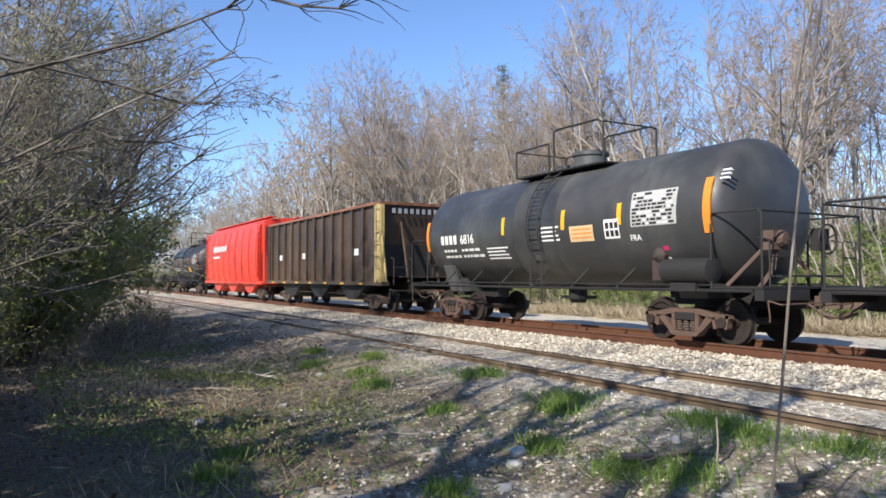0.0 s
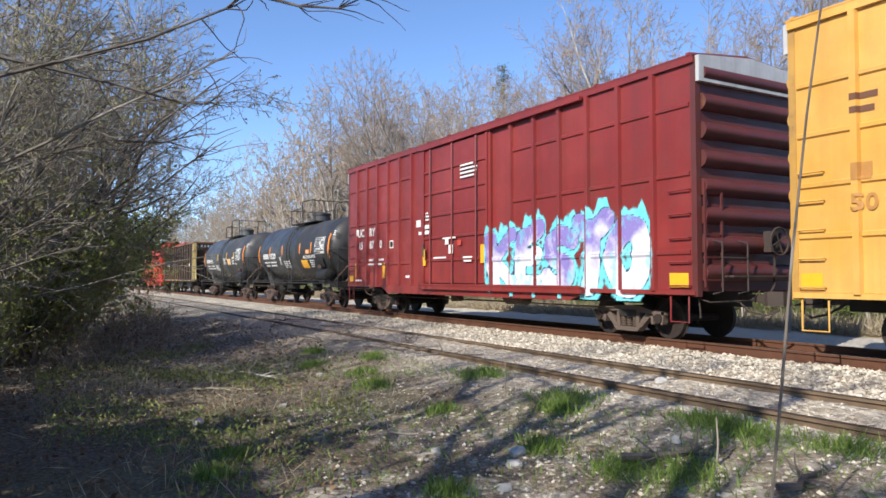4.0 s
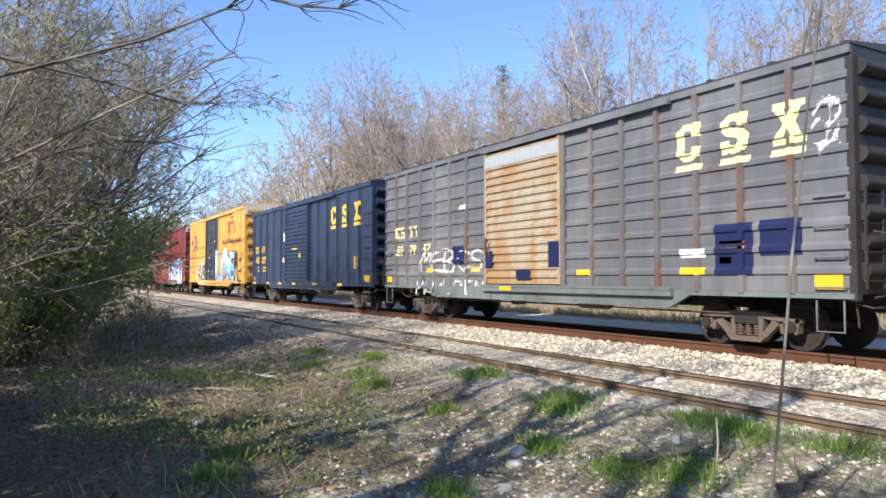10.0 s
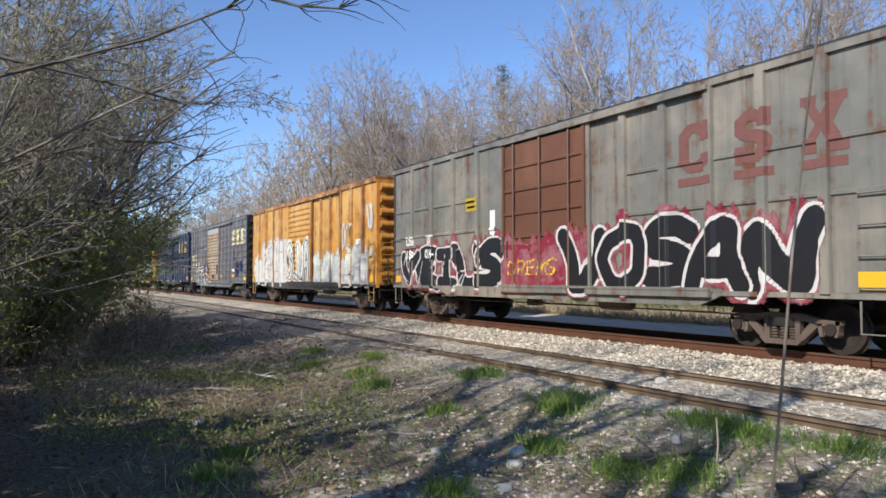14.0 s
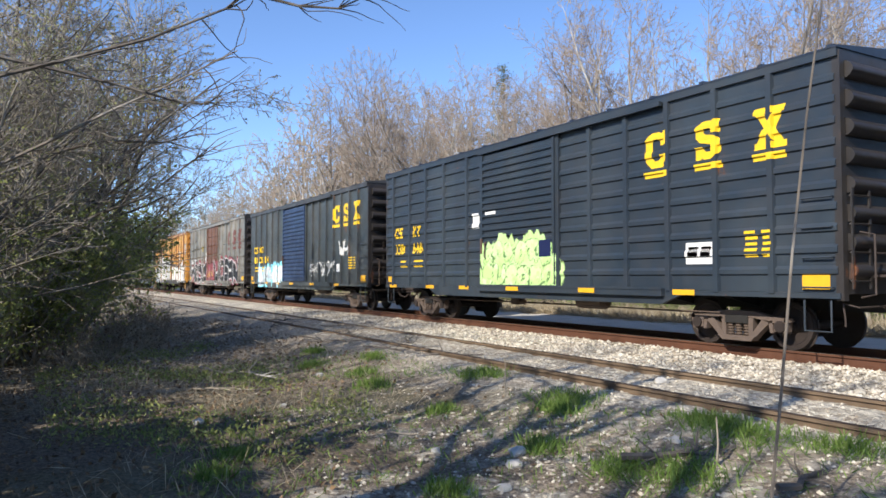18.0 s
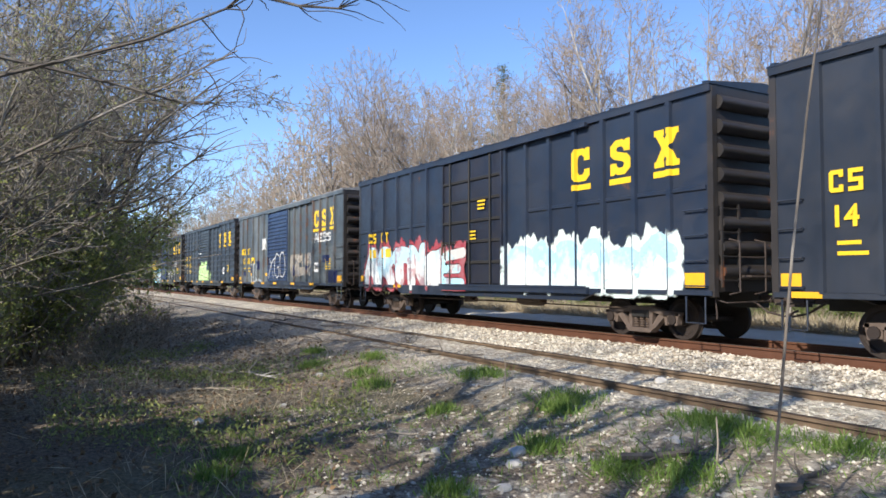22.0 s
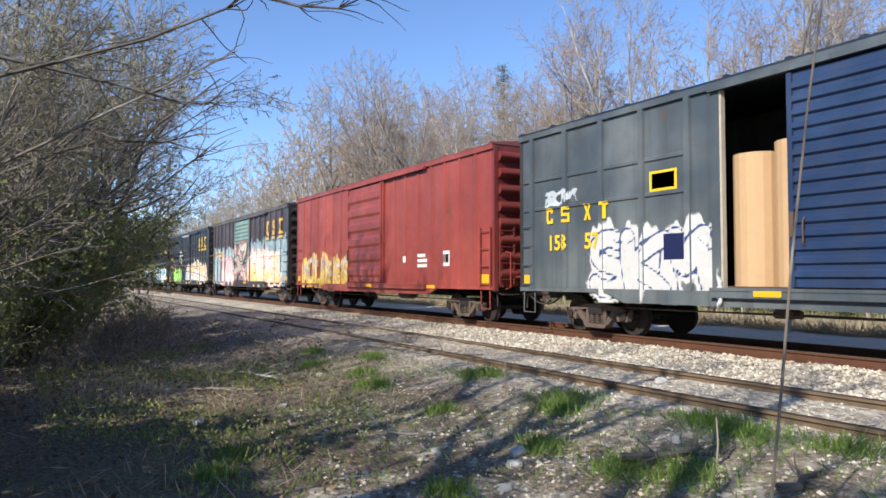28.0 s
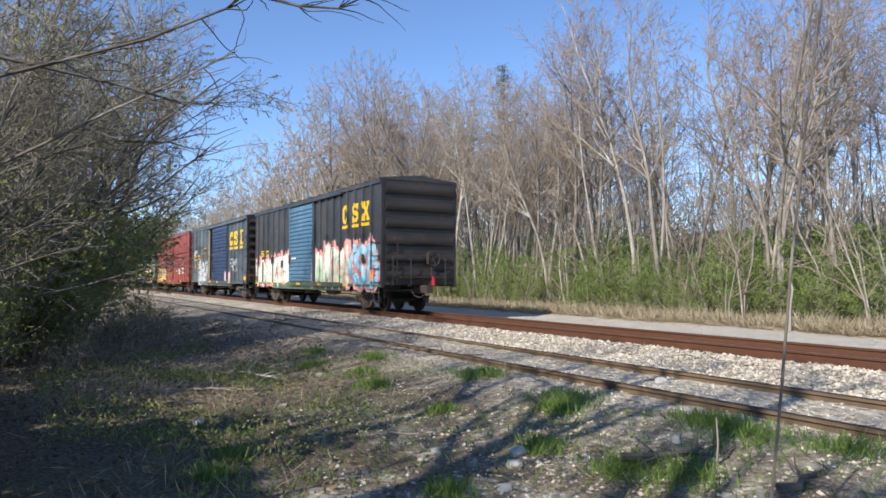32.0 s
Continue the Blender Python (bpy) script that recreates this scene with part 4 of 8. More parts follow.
BLUE_DOOR = paint("blue_door", (0.013, 0.032, 0.085), (0.025, 0.055, 0.13), 0.05, 0.2)
TEAL_DOOR = paint("teal_door", (0.07, 0.165, 0.26), (0.11, 0.23, 0.34), 0.05, 0.3)
SAGE_DOOR = paint("sage_door", (0.15, 0.26, 0.24), (0.25, 0.34, 0.28), 0.35, 0.4)
MAROON = paint("maroon_paint", (0.20, 0.022, 0.020), (0.26, 0.035, 0.03), 0.05, 0.2)
OXIDE = paint("red_oxide_paint", (0.27, 0.045, 0.035), (0.36, 0.07, 0.05), 0.15, 0.3)
YELL = paint("chrome_yellow_paint", (0.62, 0.32, 0.055), (0.68, 0.39, 0.10), 0.03, 0.2, streak=0.25)
ORANGEY = paint("rusty_orange_paint", (0.58, 0.29, 0.055), (0.65, 0.41, 0.14), 0.7, 0.3, streak=0.45, rust_cols=((0.16, 0.06, 0.02), (0.34, 0.14, 0.04)))
DOORBLACK = paint("black_door", (0.020, 0.021, 0.026), (0.032, 0.033, 0.04), 0.05, 0.3)
PALE_ROOF = paint("galvanised_roof", (0.50, 0.51, 0.50), (0.62, 0.63, 0.62), 0.1, 0.3)
DARK_ROOF = paint("dark_roof", (0.03, 0.03, 0.03), (0.06, 0.06, 0.06), 0.2, 0.3)
DARK_END = paint("dark_end", (0.024, 0.021, 0.020), (0.040, 0.035, 0.033), 0.35, 0.4, 0.4)
BROWN_END = paint("yellow_end", (0.46, 0.25, 0.05), (0.55, 0.31, 0.07), 0.3, 0.5)

SKY_BLUE, PALE_BLUE, INK, CHALK = (0.14, 0.36, 0.68), (0.38, 0.58, 0.78), (0.012, 0.012, 0.014), (0.52, 0.52, 0.50)
LIME, MINT, PINK, ROSE, SAND = (0.42, 0.80, 0.12), (0.45, 0.75, 0.68), (0.70, 0.30, 0.27), (0.20, 0.02, 0.035), (0.72, 0.45, 0.20)
BLUE_INK = (0.03, 0.06, 0.16)
CYAN, TAN_W, GREEN = (0.20, 0.62, 0.74), (0.72, 0.62, 0.50), (0.20, 0.55, 0.08)


def csx_text(number, material=LOGO, z=2.03, x=1.0, pitch=1.0):
    """Reporting marks as block shapes and the number, set bay by bay."""
    marks = [(q, z + 0.52, 0.34, c, material) for q, c in ((x, "C"), (x + 0.30, "S"), (x + pitch, "X"), (x + pitch + 0.30, "T"))]
    pos = [x, x + pitch, x + 2 * pitch]
    text = [(px, z, 0.34, s, material) for px, s in zip(pos, number)]
    return text, marks


def lot(number, material=LOGO, **kw):
    t, marks = csx_text(number, material, **kw)
    b = small_print(1.1, 1.75, 2, 0.5, 0.06, 0.16, material, 1) + small_print(2.05, 1.75, 2, 0.6, 0.06, 0.16, material, 2)
    b += small_print(14.4, 2.0, 5, 0.28, 0.05, 0.10, material, 3) + small_print(14.74, 2.0, 5, 0.24, 0.05, 0.10, material, 4)
    return {"text": t, "bars": b, "glyphs": marks}


CARS = []


def add_car(**spec):
    CARS.append(boxcar(spec))


add_car(x=7.17, L=16.8, H=5.42, fascia=PALE_ROOF, label="maroon high-cube boxcar with plug doors and blue graffiti", wall=MAROON, door_mat=MAROON, roof=MAROON, end=paint("maroon_end", (0.10, 0.02, 0.018), (0.14, 0.03, 0.026), 0.1, 0.4), style="plug", left=6, right=6, belts=(1.73, 3.2, 4.5), ladder_top=2.9, rungs=5, marks=(), door=(0.372, 0.592), gear_mat=MAROON, brake=True,
        text=[(0.98, 2.75, 0.30, "UC", WHITE), (2.0, 2.75, 0.30, "RY", WHITE), (1.05, 2.3, 0.28, "15", WHITE), (2.02, 2.3, 0.28, "87", WHITE), (2.9, 2.3, 0.28, "0", WHITE)],
        bars=small_print(1.95, 1.85, 2, 0.5, 0.07, 0.16) + small_print(2.8, 1.85, 2, 0.55, 0.07, 0.16) + small_print(8.55, 4.4, 4, 0.95, 0.05, 0.11) + small_print(6.5, 3.2, 3, 0.22, 0.05, 0.10) + [(0.76, 0.94, 1.27, 0.52, YELLOW), (3.12, 3.3, 1.25, 0.52, YELLOW), (6.32, 6.5, 1.62, 0.5, YELLOW), (9.62, 9.8, 1.65, 0.5, YELLOW), (5.65, 5.95, 2.85, 0.22, WHITE), (5.8, 6.0, 2.6, 0.1, WHITE), (6.45, 6.75, 2.75, 0.12, WHITE), (6.45, 6.75, 2.58, 0.12, WHITE), (7.9, 8.15, 1.95, 0.26, WHITE), (7.55, 8.3, 2.38, 0.05, WHITE), (7.7, 7.9, 2.22, 0.16, WHITE), (8.4, 8.6, 2.18, 0.14, REDPAINT), (7.0, 7.75, 1.82, 0.05, WHITE), (8.7, 9.2, 1.8, 0.05, WHITE), (8.75, 9.15, 1.7, 0.05, WHITE), (3.68, 3.96, 2.26, 0.26, WHITE), (3.72, 3.92, 2.3, 0.18, MAROON), (4.9, 5.3, 1.25, 0.08, WHITE), (0.85, 1.3, 1.12, 0.06, WHITE)],
        graffiti=[{"box": (9.95, 15.6, 0.85, 2.75), "seed": 5, "word": "KESTO", "col": ((0.62, 0.62, 0.68), (0.22, 0.18, 0.45), (0.03, 0.03, 0.08), (0.12, 0.55, 0.62)), "n": 5, "w": 0.24, "lw": 0.035}])
add_car(x=25.9, L=16.4, H=5.42, fascia=PALE_ROOF, squeeze=1.1, label="yellow high-cube boxcar with black plug door and graffiti", wall=YELL, door_mat=DOORBLACK, roof=YELL, end=BROWN_END, chord=YELL, style="plug", left=5, right=6, belts=(1.9, 2.7, 3.5, 4.3), ladder_mat=YELL, ladder_top=2.9, rungs=5, end_ribs=7, gear_mat=DOORBLACK, door=(0.372, 0.60), dpost=YELL, marks=(), brake_mat=RUSTY, step_mat=YELL,
        text=[(11.02, 3.36, 0.34, "Railcar Pooling Experts", plain("slogan_brown", (0.14, 0.06, 0.03), 0.6, 0, 0.2)), (3.45, 3.85, 0.17, "any", plain("slogan_brown", (0.14, 0.06, 0.03))), (3.45, 3.65, 0.17, "road", plain("slogan_brown", (0.14, 0.06, 0.03))),
              (1.0, 2.25, 0.26, "50 62", plain("number_tan", (0.42, 0.20, 0.05)))],
        bars=[(1.0, 1.3, 2.7, 0.26, MATS["number_tan"]), (2.0, 2.3, 2.7, 0.26, MATS["number_tan"]), (1.0, 1.4, 3.9, 0.1, MATS["slogan_brown"]), (1.0, 1.35, 3.7, 0.1, MATS["slogan_brown"])]
        + [(a, a + 0.19, 3.96, 0.58, REDPAINT) for a in (12.66, 13.22)] + [(12.42, 13.62, 4.54, 0.17, REDPAINT)]
        + small_print(13.6, 2.6, 6, 0.5, 0.06, 0.13, MATS["number_tan"], 5) + small_print(14.5, 2.6, 6, 0.5, 0.06, 0.13, MATS["number_tan"], 6) + [(5.55, 5.95, 2.4, 0.7, WHITE), (12.9, 13.7, 4.9, 0.08, MATS["slogan_brown"])],
        graffiti=[{"box": (3.2, 5.6, 0.95, 2.3), "seed": 11, "word": "GUB", "col": (INK, INK, CHALK, CHALK), "n": 3, "w": 0.12, "lw": 0.06}, {"box": (9.5, 14.1, 1.0, 3.2), "seed": 21, "word": "LYANS", "col": (SKY_BLUE, PALE_BLUE, INK), "n": 6, "w": 0.21, "lw": 0.08}, {"box": (14.0, 15.8, 1.0, 3.0), "seed": 8, "word": "NUE", "col": (INK, INK, INK), "n": 3, "w": 0.05, "lw": 0.04}])
TTX = CARS[-1]
ttx_wall = Wall(-W2, side_posts(0.06, 0.372 * 16.4, 5) + side_posts(0.6 * 16.4, 16.34, 6), (0.10, 0.08), (0.372 * 16.4, 0.6 * 16.4), 0.122, (1.9, 2.7, 3.5, 4.3))
for sg in (-1, 1):
    decal(TTX, "emblem", Shape().prism([(13.62, 4.33 - sg * 0.37), (13.84, 4.33 - sg * 0.37), (14.42, 4.33 + sg * 0.37), (14.20, 4.33 + sg * 0.37)], "y", -0.003 - 0.001 * (sg + 1), 0), REDPAINT, ttx_wall)
BADGE_BLUE = plain("badge_blue", (0.08, 0.10, 0.38), 0.6, 0, 0.2)
for mat_, w in ((BADGE_BLUE, 0.30), (REDPAINT, 0.13)):
    for sg in (-1, 1):
        d_ = 0.0 if mat_ is BADGE_BLUE else -0.004
        decal(TTX, "badge", Shape().prism([(2.08 - w / 2, 3.88 - sg * 0.5), (2.08 + w / 2, 3.88 - sg * 0.5), (2.9 + w / 2, 3.88 + sg * 0.5), (2.9 - w / 2, 3.88 + sg * 0.5)], "y", d_ - 0.003 - 0.001 * (sg + 1), d_), mat_, ttx_wall)
drnd = random.Random(6)
for k in range(16):
    x, z = drnd.choice(((6.35, 1.9), (6.6, 2.9), (7.1, 1.5), (7.6, 1.9), (8.3, 1.4), (8.9, 3.35), (7.4, 2.3), (9.1, 1.2))), 0
    x, z = x
    decal(TTX, "stencil", Shape().box(x, x + drnd.uniform(0.15, 0.45), -0.003, 0, z + 0.09 * (k % 4), z + 0.09 * (k % 4) + 0.055), WHITE, ttx_wall)
add_car(x=44.05, near_posts=(0.35, 1.55, 2.79, 3.99, 5.23), H=4.76, label="clean navy blue boxcar with ribbed door and yellow emblem", wall=NAVY, door_mat=NAVY, roof=NAVY, end=paint("navy_end", (0.012, 0.02, 0.05), None, 0.05, 0.3), left=4, right=5, post=(0.07, 0.06), emblem=(11.9, 3.42, 0.78, LOGO), pitch=1.17, stiles=False, ladder_top=3.6, rungs=7, **{k: (v + [(5.6, 5.85, 3.0, 0.42, WHITE), (8.3, 8.5, 2.15, 0.2, LOGO), (7.3, 8.0, 2.55, 0.06, LOGO), (5.5, 6.0, 2.0, 0.2, WHITE)] if k == "bars" else v) for k, v in lot(("142", "827"), x=0.75, pitch=1.2).items()})
add_car(x=61.3, near_posts=(0.91, 1.69, 2.59, 3.52, 4.45, 5.39), L=16.4, H=4.80, label="faded grey boxcar with pressed panels and rusted pale door", wall=GREY, door_mat=GREY_DOOR, roof=DARK_ROOF, end=DARK_END, left=6, right=6, ribs=9, post=(0.10, 0.07), door=(0.392, 0.588), post_mat=paint("rusty_pale_grey_post", (0.12, 0.115, 0.115), (0.18, 0.17, 0.16), 0.8, 0.5), skirt=(1, 0.68), sill=paint("grey_sill", (0.12, 0.14, 0.14), None, 0.3, 0.4), emblem=(12.9, 3.42, 0.78, CREAM), pitch=0.98, marks=(7.2,), door_ribs=16, dpost=GREY,
        text=[(0.95, 1.98, 0.34, "50", CREAM), (1.88, 1.98, 0.34, "79", CREAM), (2.82, 1.98, 0.34, "57", CREAM)],
        glyphs=[(q, 2.54, 0.36, c, CREAM) for q, c in ((0.95, "C"), (1.27, "S"), (1.88, "X"), (2.22, "T"))],
        bars=[(6.5, 9.6, 4.15, 0.3, PALE_TOP), (6.5, 6.85, 1.5, 0.45, BLUEPATCH), (7.9, 8.5, 1.22, 0.22, BLUEPATCH), (9.2, 9.6, 1.5, 0.6, BLUEPATCH), (4.6, 5.25, 1.62, 0.55, BLUEPATCH), (3.0, 3.4, 1.42, 0.13, YELLOW), (5.6, 6.05, 1.42, 0.13, YELLOW), (13.86, 14.65, 1.3, 0.9, BLUEPATCH), (14.78, 15.55, 1.62, 0.6, BLUEPATCH), (13.95, 14.5, 1.85, 0.05, ORANGE), (13.95, 14.5, 1.75, 0.05, ORANGE), (13.95, 14.2, 1.5, 0.12, ORANGE), (13.07, 13.65, 1.62, 0.16, WHITE), (13.07, 13.65, 1.3, 0.14, YELLOW), (10.1, 10.6, 1.3, 0.13, YELLOW), (5.0, 5.4, 3.2, 0.12, WHITE)],
        graffiti=[{"box": (2.7, 6.2, 1.4, 2.2), "seed": 31, "word": "MEBCS", "col": (CHALK, CHALK, CHALK), "n": 5, "w": 0.035, "lw": 0.02}, {"box": (2.3, 6.3, 0.72, 1.2), "seed": 32, "word": "MUMLRIM", "col": (CHALK, CHALK, CHALK), "n": 6, "w": 0.035, "lw": 0.02}, {"box": (15.75, 16.25, 3.1, 4.1), "seed": 33, "col": (CHALK, CHALK, CHALK), "n": 1, "w": 0.025, "lw": 0.02}])
add_car(x=79.05, L=16.4, H=4.85, label="rusty orange boxcar covered in white graffiti", wall=ORANGEY, door_mat=ORANGEY, roof=paint("rust_roof", (0.40, 0.17, 0.05), (0.5, 0.22, 0.07), 0.9, 0.3), end=paint("rusty_yellow_end", (0.55, 0.24, 0.045), (0.62, 0.30, 0.06), 0.6, 0.4), left=4, right=5, door=(0.396, 0.592), post=(0.14, 0.08), chord=paint("rust_chord", (0.50, 0.25, 0.06), None, 1.2, 0.3), post_mat=paint("rust_streaked_post", (0.52, 0.26, 0.05), (0.60, 0.36, 0.11), 1.35, 0.3, rust_cols=((0.13, 0.045, 0.02), (0.28, 0.11, 0.035))), marks=(), sill=paint("black_sill", (0.03, 0.025, 0.02), None, 0.5, 0.4), ladder_mat=ORANGEY, stiles=True, door_ribs=14, dpost=paint("rust_post", (0.26, 0.10, 0.035), None, 1.3, 0.3), brake_mat=RUSTY,
        bars=[(14.5, 15.15, 1.5, 1.2, WHITE), (14.6, 14.8, 2.35, 0.15, BLACK), (14.85, 15.05, 2.35, 0.15, BLACK), (14.6, 15.05, 1.95, 0.2, BLACK)],
        graffiti=[{"box": (0.55, 1.9, 0.95, 2.4), "seed": 40, "word": "L", "col": (CHALK, CHALK, CHALK, CHALK), "w": 0.15, "lw": 0.02, "cover": True}, {"box": (1.9, 6.3, 0.9, 3.1), "seed": 41, "word": "REKBAS", "col": (CHALK, CHALK, (0.12, 0.04, 0.02), CHALK), "n": 5, "w": 0.14, "lw": 0.05}, {"box": (6.5, 9.5, 1.1, 2.9), "seed": 42, "word": "SLUA", "col": (CHALK, (0.66, 0.70, 0.60), INK, TAN_W), "n": 4, "w": 0.13, "lw": 0.07}, {"box": (9.9, 14.6, 0.95, 2.2), "seed": 43, "word": "ZATUB", "col": (CHALK, (0.60, 0.66, 0.58), (0.16, 0.14, 0.08), CHALK), "n": 6, "w": 0.17, "lw": 0.03, "cover": True}, {"box": (15.5, 16.1, 3.0, 4.0), "seed": 44, "col": (CHALK, CHALK, CHALK), "n": 2, "w": 0.06, "lw": 0.02}, {"box": (14.3, 15.9, 0.95, 2.3), "seed": 46, "col": (CHALK, (0.45, 0.45, 0.42), CHALK, CHALK), "n": 2, "w": 0.14, "lw": 0.04}, {"box": (13.2, 14.2, 2.3, 3.4), "seed": 45, "word": "DCY", "col": (CHALK, CHALK, CHALK), "n": 3, "w": 0.04, "lw": 0.02}])
add_car(x=96.9, L=16.4, H=4.88, label="weathered brown-grey boxcar with rusty plug door and black graffiti", wall=BROWNGREY, door_mat=BROWN_DOOR, roof=DARK_ROOF, end=DARK_END, left=4, right=5, style="plug", door=(0.40, 0.598), post=(0.16, 0.08), belts=(2.55, 3.4), marks=(), gear_mat=BROWN_DOOR,
        text=[(0.9, 1.86, 0.28, "138", WHITE), (2.2, 1.86, 0.28, "024", WHITE)],
        glyphs=[(q, 2.28, 0.28, c, WHITE) for q, c in ((0.93, "C"), (1.28, "S"), (2.31, "X"), (2.58, "T"))],
        bars=[(0.8, 1.75, 1.8, 0.4, BLACK), (2.1, 3.2, 1.8, 0.4, BLACK), (4.62, 5.3, 3.1, 0.38, plain("faded_placard", (0.42, 0.30, 0.03), 0.6, 0, 0.3)), (4.7, 5.22, 3.33, 0.06, BROWN_DOOR), (4.7, 5.22, 3.19, 0.06, BROWN_DOOR)] + [(5.85, 6.1, 2.35, 0.7, WHITE)],
        emblem=(12.25, 3.2, 1.02, plain("faded_red", (0.17, 0.07, 0.06), 0.7, 0, 0.4)), pitch=1.2,
        graffiti=[{"box": (6.4, 9.9, 0.95, 2.25), "seed": 54, "word": "II", "col": (ROSE, ROSE, ROSE, ROSE), "w": 0.06, "lw": 0.01, "cover": True}, {"box": (0.6, 6.45, 0.86, 2.3), "seed": 51, "word": "VEIUS", "col": (INK, INK, CHALK, ROSE), "n": 6, "w": 0.19, "lw": 0.06}, {"box": (6.9, 8.8, 1.3, 1.75), "seed": 52, "word": "DREMS", "col": ((0.70, 0.46, 0.03), (0.70, 0.46, 0.03), (0.70, 0.46, 0.03)), "n": 3, "w": 0.02, "lw": 0.015}, {"box": (9.0, 15.1, 0.88, 2.45), "seed": 53, "word": "VOSAN", "col": (INK, INK, CHALK, ROSE), "n": 6, "w": 0.21, "lw": 0.07}])
add_car(x=114.7, H=4.76, label="grey-green boxcar with bright blue ribbed door", wall=GREYGREEN, door_mat=BLUE_DOOR, roof=DARK_ROOF, end=DARK_END, left=5, right=7, post=(0.08, 0.07), post_mat=paint("grimy_green_post", (0.035, 0.043, 0.045), (0.07, 0.07, 0.065), 0.5, 0.6), chord=DARK_ROOF, emblem=(12.6, 3.45, 0.78, LOGO), pitch=0.98, brake_mat=STEEL,
        **{k: (v + [(13.0, 13.5, 1.5, 0.3, WHITE)] if k == "bars" else v) for k, v in lot(("13", "03", "14")).items()},
        graffiti=[{"box": (1.6, 5.9, 0.85, 1.9), "seed": 61, "word": "BASHER", "col": ((0.30, 0.32, 0.34), (0.62, 0.64, 0.66), CHALK, CYAN), "n": 6, "w": 0.10, "lw": 0.05}, {"box": (9.8, 12.8, 1.3, 1.95), "seed": 62, "col": (CHALK, CHALK, CHALK), "n": 5, "w": 0.03, "lw": 0.015}, {"box": (13.2, 14.3, 2.1, 2.8), "seed": 63, "word": "WH", "col": (CHALK, CHALK, CHALK), "n": 3, "w": 0.05, "lw": 0.02}])
add_car(x=132.4, near_posts=(0.58, 1.78, 2.87, 4.0, 5.31), H=4.80, label="dark blue-grey boxcar with pressed panels and lime graffiti", wall=paint("slate_paint", (0.020, 0.031, 0.045), (0.035, 0.048, 0.06), 0.05, 0.3), door_mat=paint("slate_paint", (0, 0, 0)), roof=NAVY_DARK, end=DARK_END, left=5, right=5, ribs=10, post=(0.10, 0.07), emblem=(12.0, 3.4, 0.78, LOGO), pitch=1.2, **{k: (v + [(5.6, 5.95, 2.6, 0.42, WHITE), (6.4, 6.9, 2.92, 0.08, WHITE), (8.75, 9.2, 1.75, 0.4, BLUEPATCH), (13.1, 13.75, 1.5, 0.4, WHITE), (13.16, 13.4, 1.62, 0.2, BLACK), (13.46, 13.68, 1.62, 0.2, BLACK)] if k == "bars" else v) for k, v in lot(("138", "646"), x=0.75, pitch=1.25).items()},
        graffiti=[{"box": (6.3, 9.2, 1.55, 2.2), "seed": 71, "word": "SOBOTS", "col": ((0.45, 0.68, 0.25), (0.52, 0.74, 0.34), (0.10, 0.20, 0.07), (0.45, 0.68, 0.25)), "n": 7, "w": 0.095, "lw": 0.035}, {"box": (6.3, 9.4, 1.02, 1.62), "seed": 72, "word": "BUSOBO", "col": ((0.45, 0.68, 0.25), (0.52, 0.74, 0.34), (0.10, 0.20, 0.07), (0.45, 0.68, 0.25)), "n": 7, "w": 0.095, "lw": 0.035}])
add_car(x=149.65, near_posts=(0.98, 1.94, 3.11, 4.21, 5.23), L=16.35, H=4.76, label="weathered blue-grey boxcar with navy ribbed door", wall=GREYBLUE, door_mat=BLUE_DOOR, roof=paint("grey_roof", (0.2, 0.2, 0.2), None, 0.2, 0.3), end=DARK_END, left=5, right=7, post=(0.09, 0.08), post_mat=paint("rusty_grey_post", (0.07, 0.08, 0.085), (0.13, 0.13, 0.12), 0.75, 0.5), sill=NAVY_DARK, emblem=(12.85, 3.42, 0.80, LOGO), pitch=0.91, brake_mat=RUSTY,
        **{k: (v + [(1.1, 1.6, 1.35, 0.3, BLUEPATCH), (3.6, 4.4, 1.7, 0.45, BLUEPATCH), (14.0, 14.8, 1.9, 0.3, BLUEPATCH), (14.7, 15.7, 1.05, 0.5, BLUEPATCH), (13.0, 13.5, 1.5, 0.4, WHITE), (13.05, 13.22, 1.62, 0.2, BLACK), (13.28, 13.45, 1.62, 0.2, BLACK), (10.3, 10.95, 1.35, 0.45, BLUEPATCH), (10.4, 10.85, 1.33, 0.16, YELLOW), (11.9, 12.5, 1.6, 0.2, BLUEPATCH), (2.5, 3.1, 1.5, 0.4, BLUEPATCH), (2.6, 3.0, 1.36, 0.14, YELLOW), (5.5, 5.95, 1.36, 0.14, YELLOW)] if k == "bars" else v) for k, v in lot(("13", "02", "78")).items()},
        graffiti=[{"box": (6.6, 9.2, 1.15, 2.5), "seed": 81, "word": "XGO", "col": (CHALK, CHALK, CHALK), "n": 4, "w": 0.035, "lw": 0.02}, {"box": (9.6, 12.6, 1.2, 2.4), "seed": 82, "col": ((0.16, 0.15, 0.14), (0.25, 0.22, 0.18), (0.40, 0.36, 0.30)), "n": 4, "w": 0.12, "lw": 0.03}, {"box": (13.0, 15.0, 2.75, 3.2), "seed": 83, "word": "AESS", "col": (CHALK, CHALK, CHALK), "n": 5, "w": 0.04, "lw": 0.02}, {"box": (2.6, 4.9, 1.0, 2.2), "seed": 84, "word": "IL", "col": ((0.30, 0.34, 0.36), (0.35, 0.38, 0.38), (0.45, 0.48, 0.46)), "n": 3, "w": 0.05, "lw": 0.03}, {"box": (4.9, 5.7, 2.6, 3.4), "seed": 85, "col": (CHALK, CHALK, CHALK), "n": 1, "w": 0.09, "lw": 0.02}])
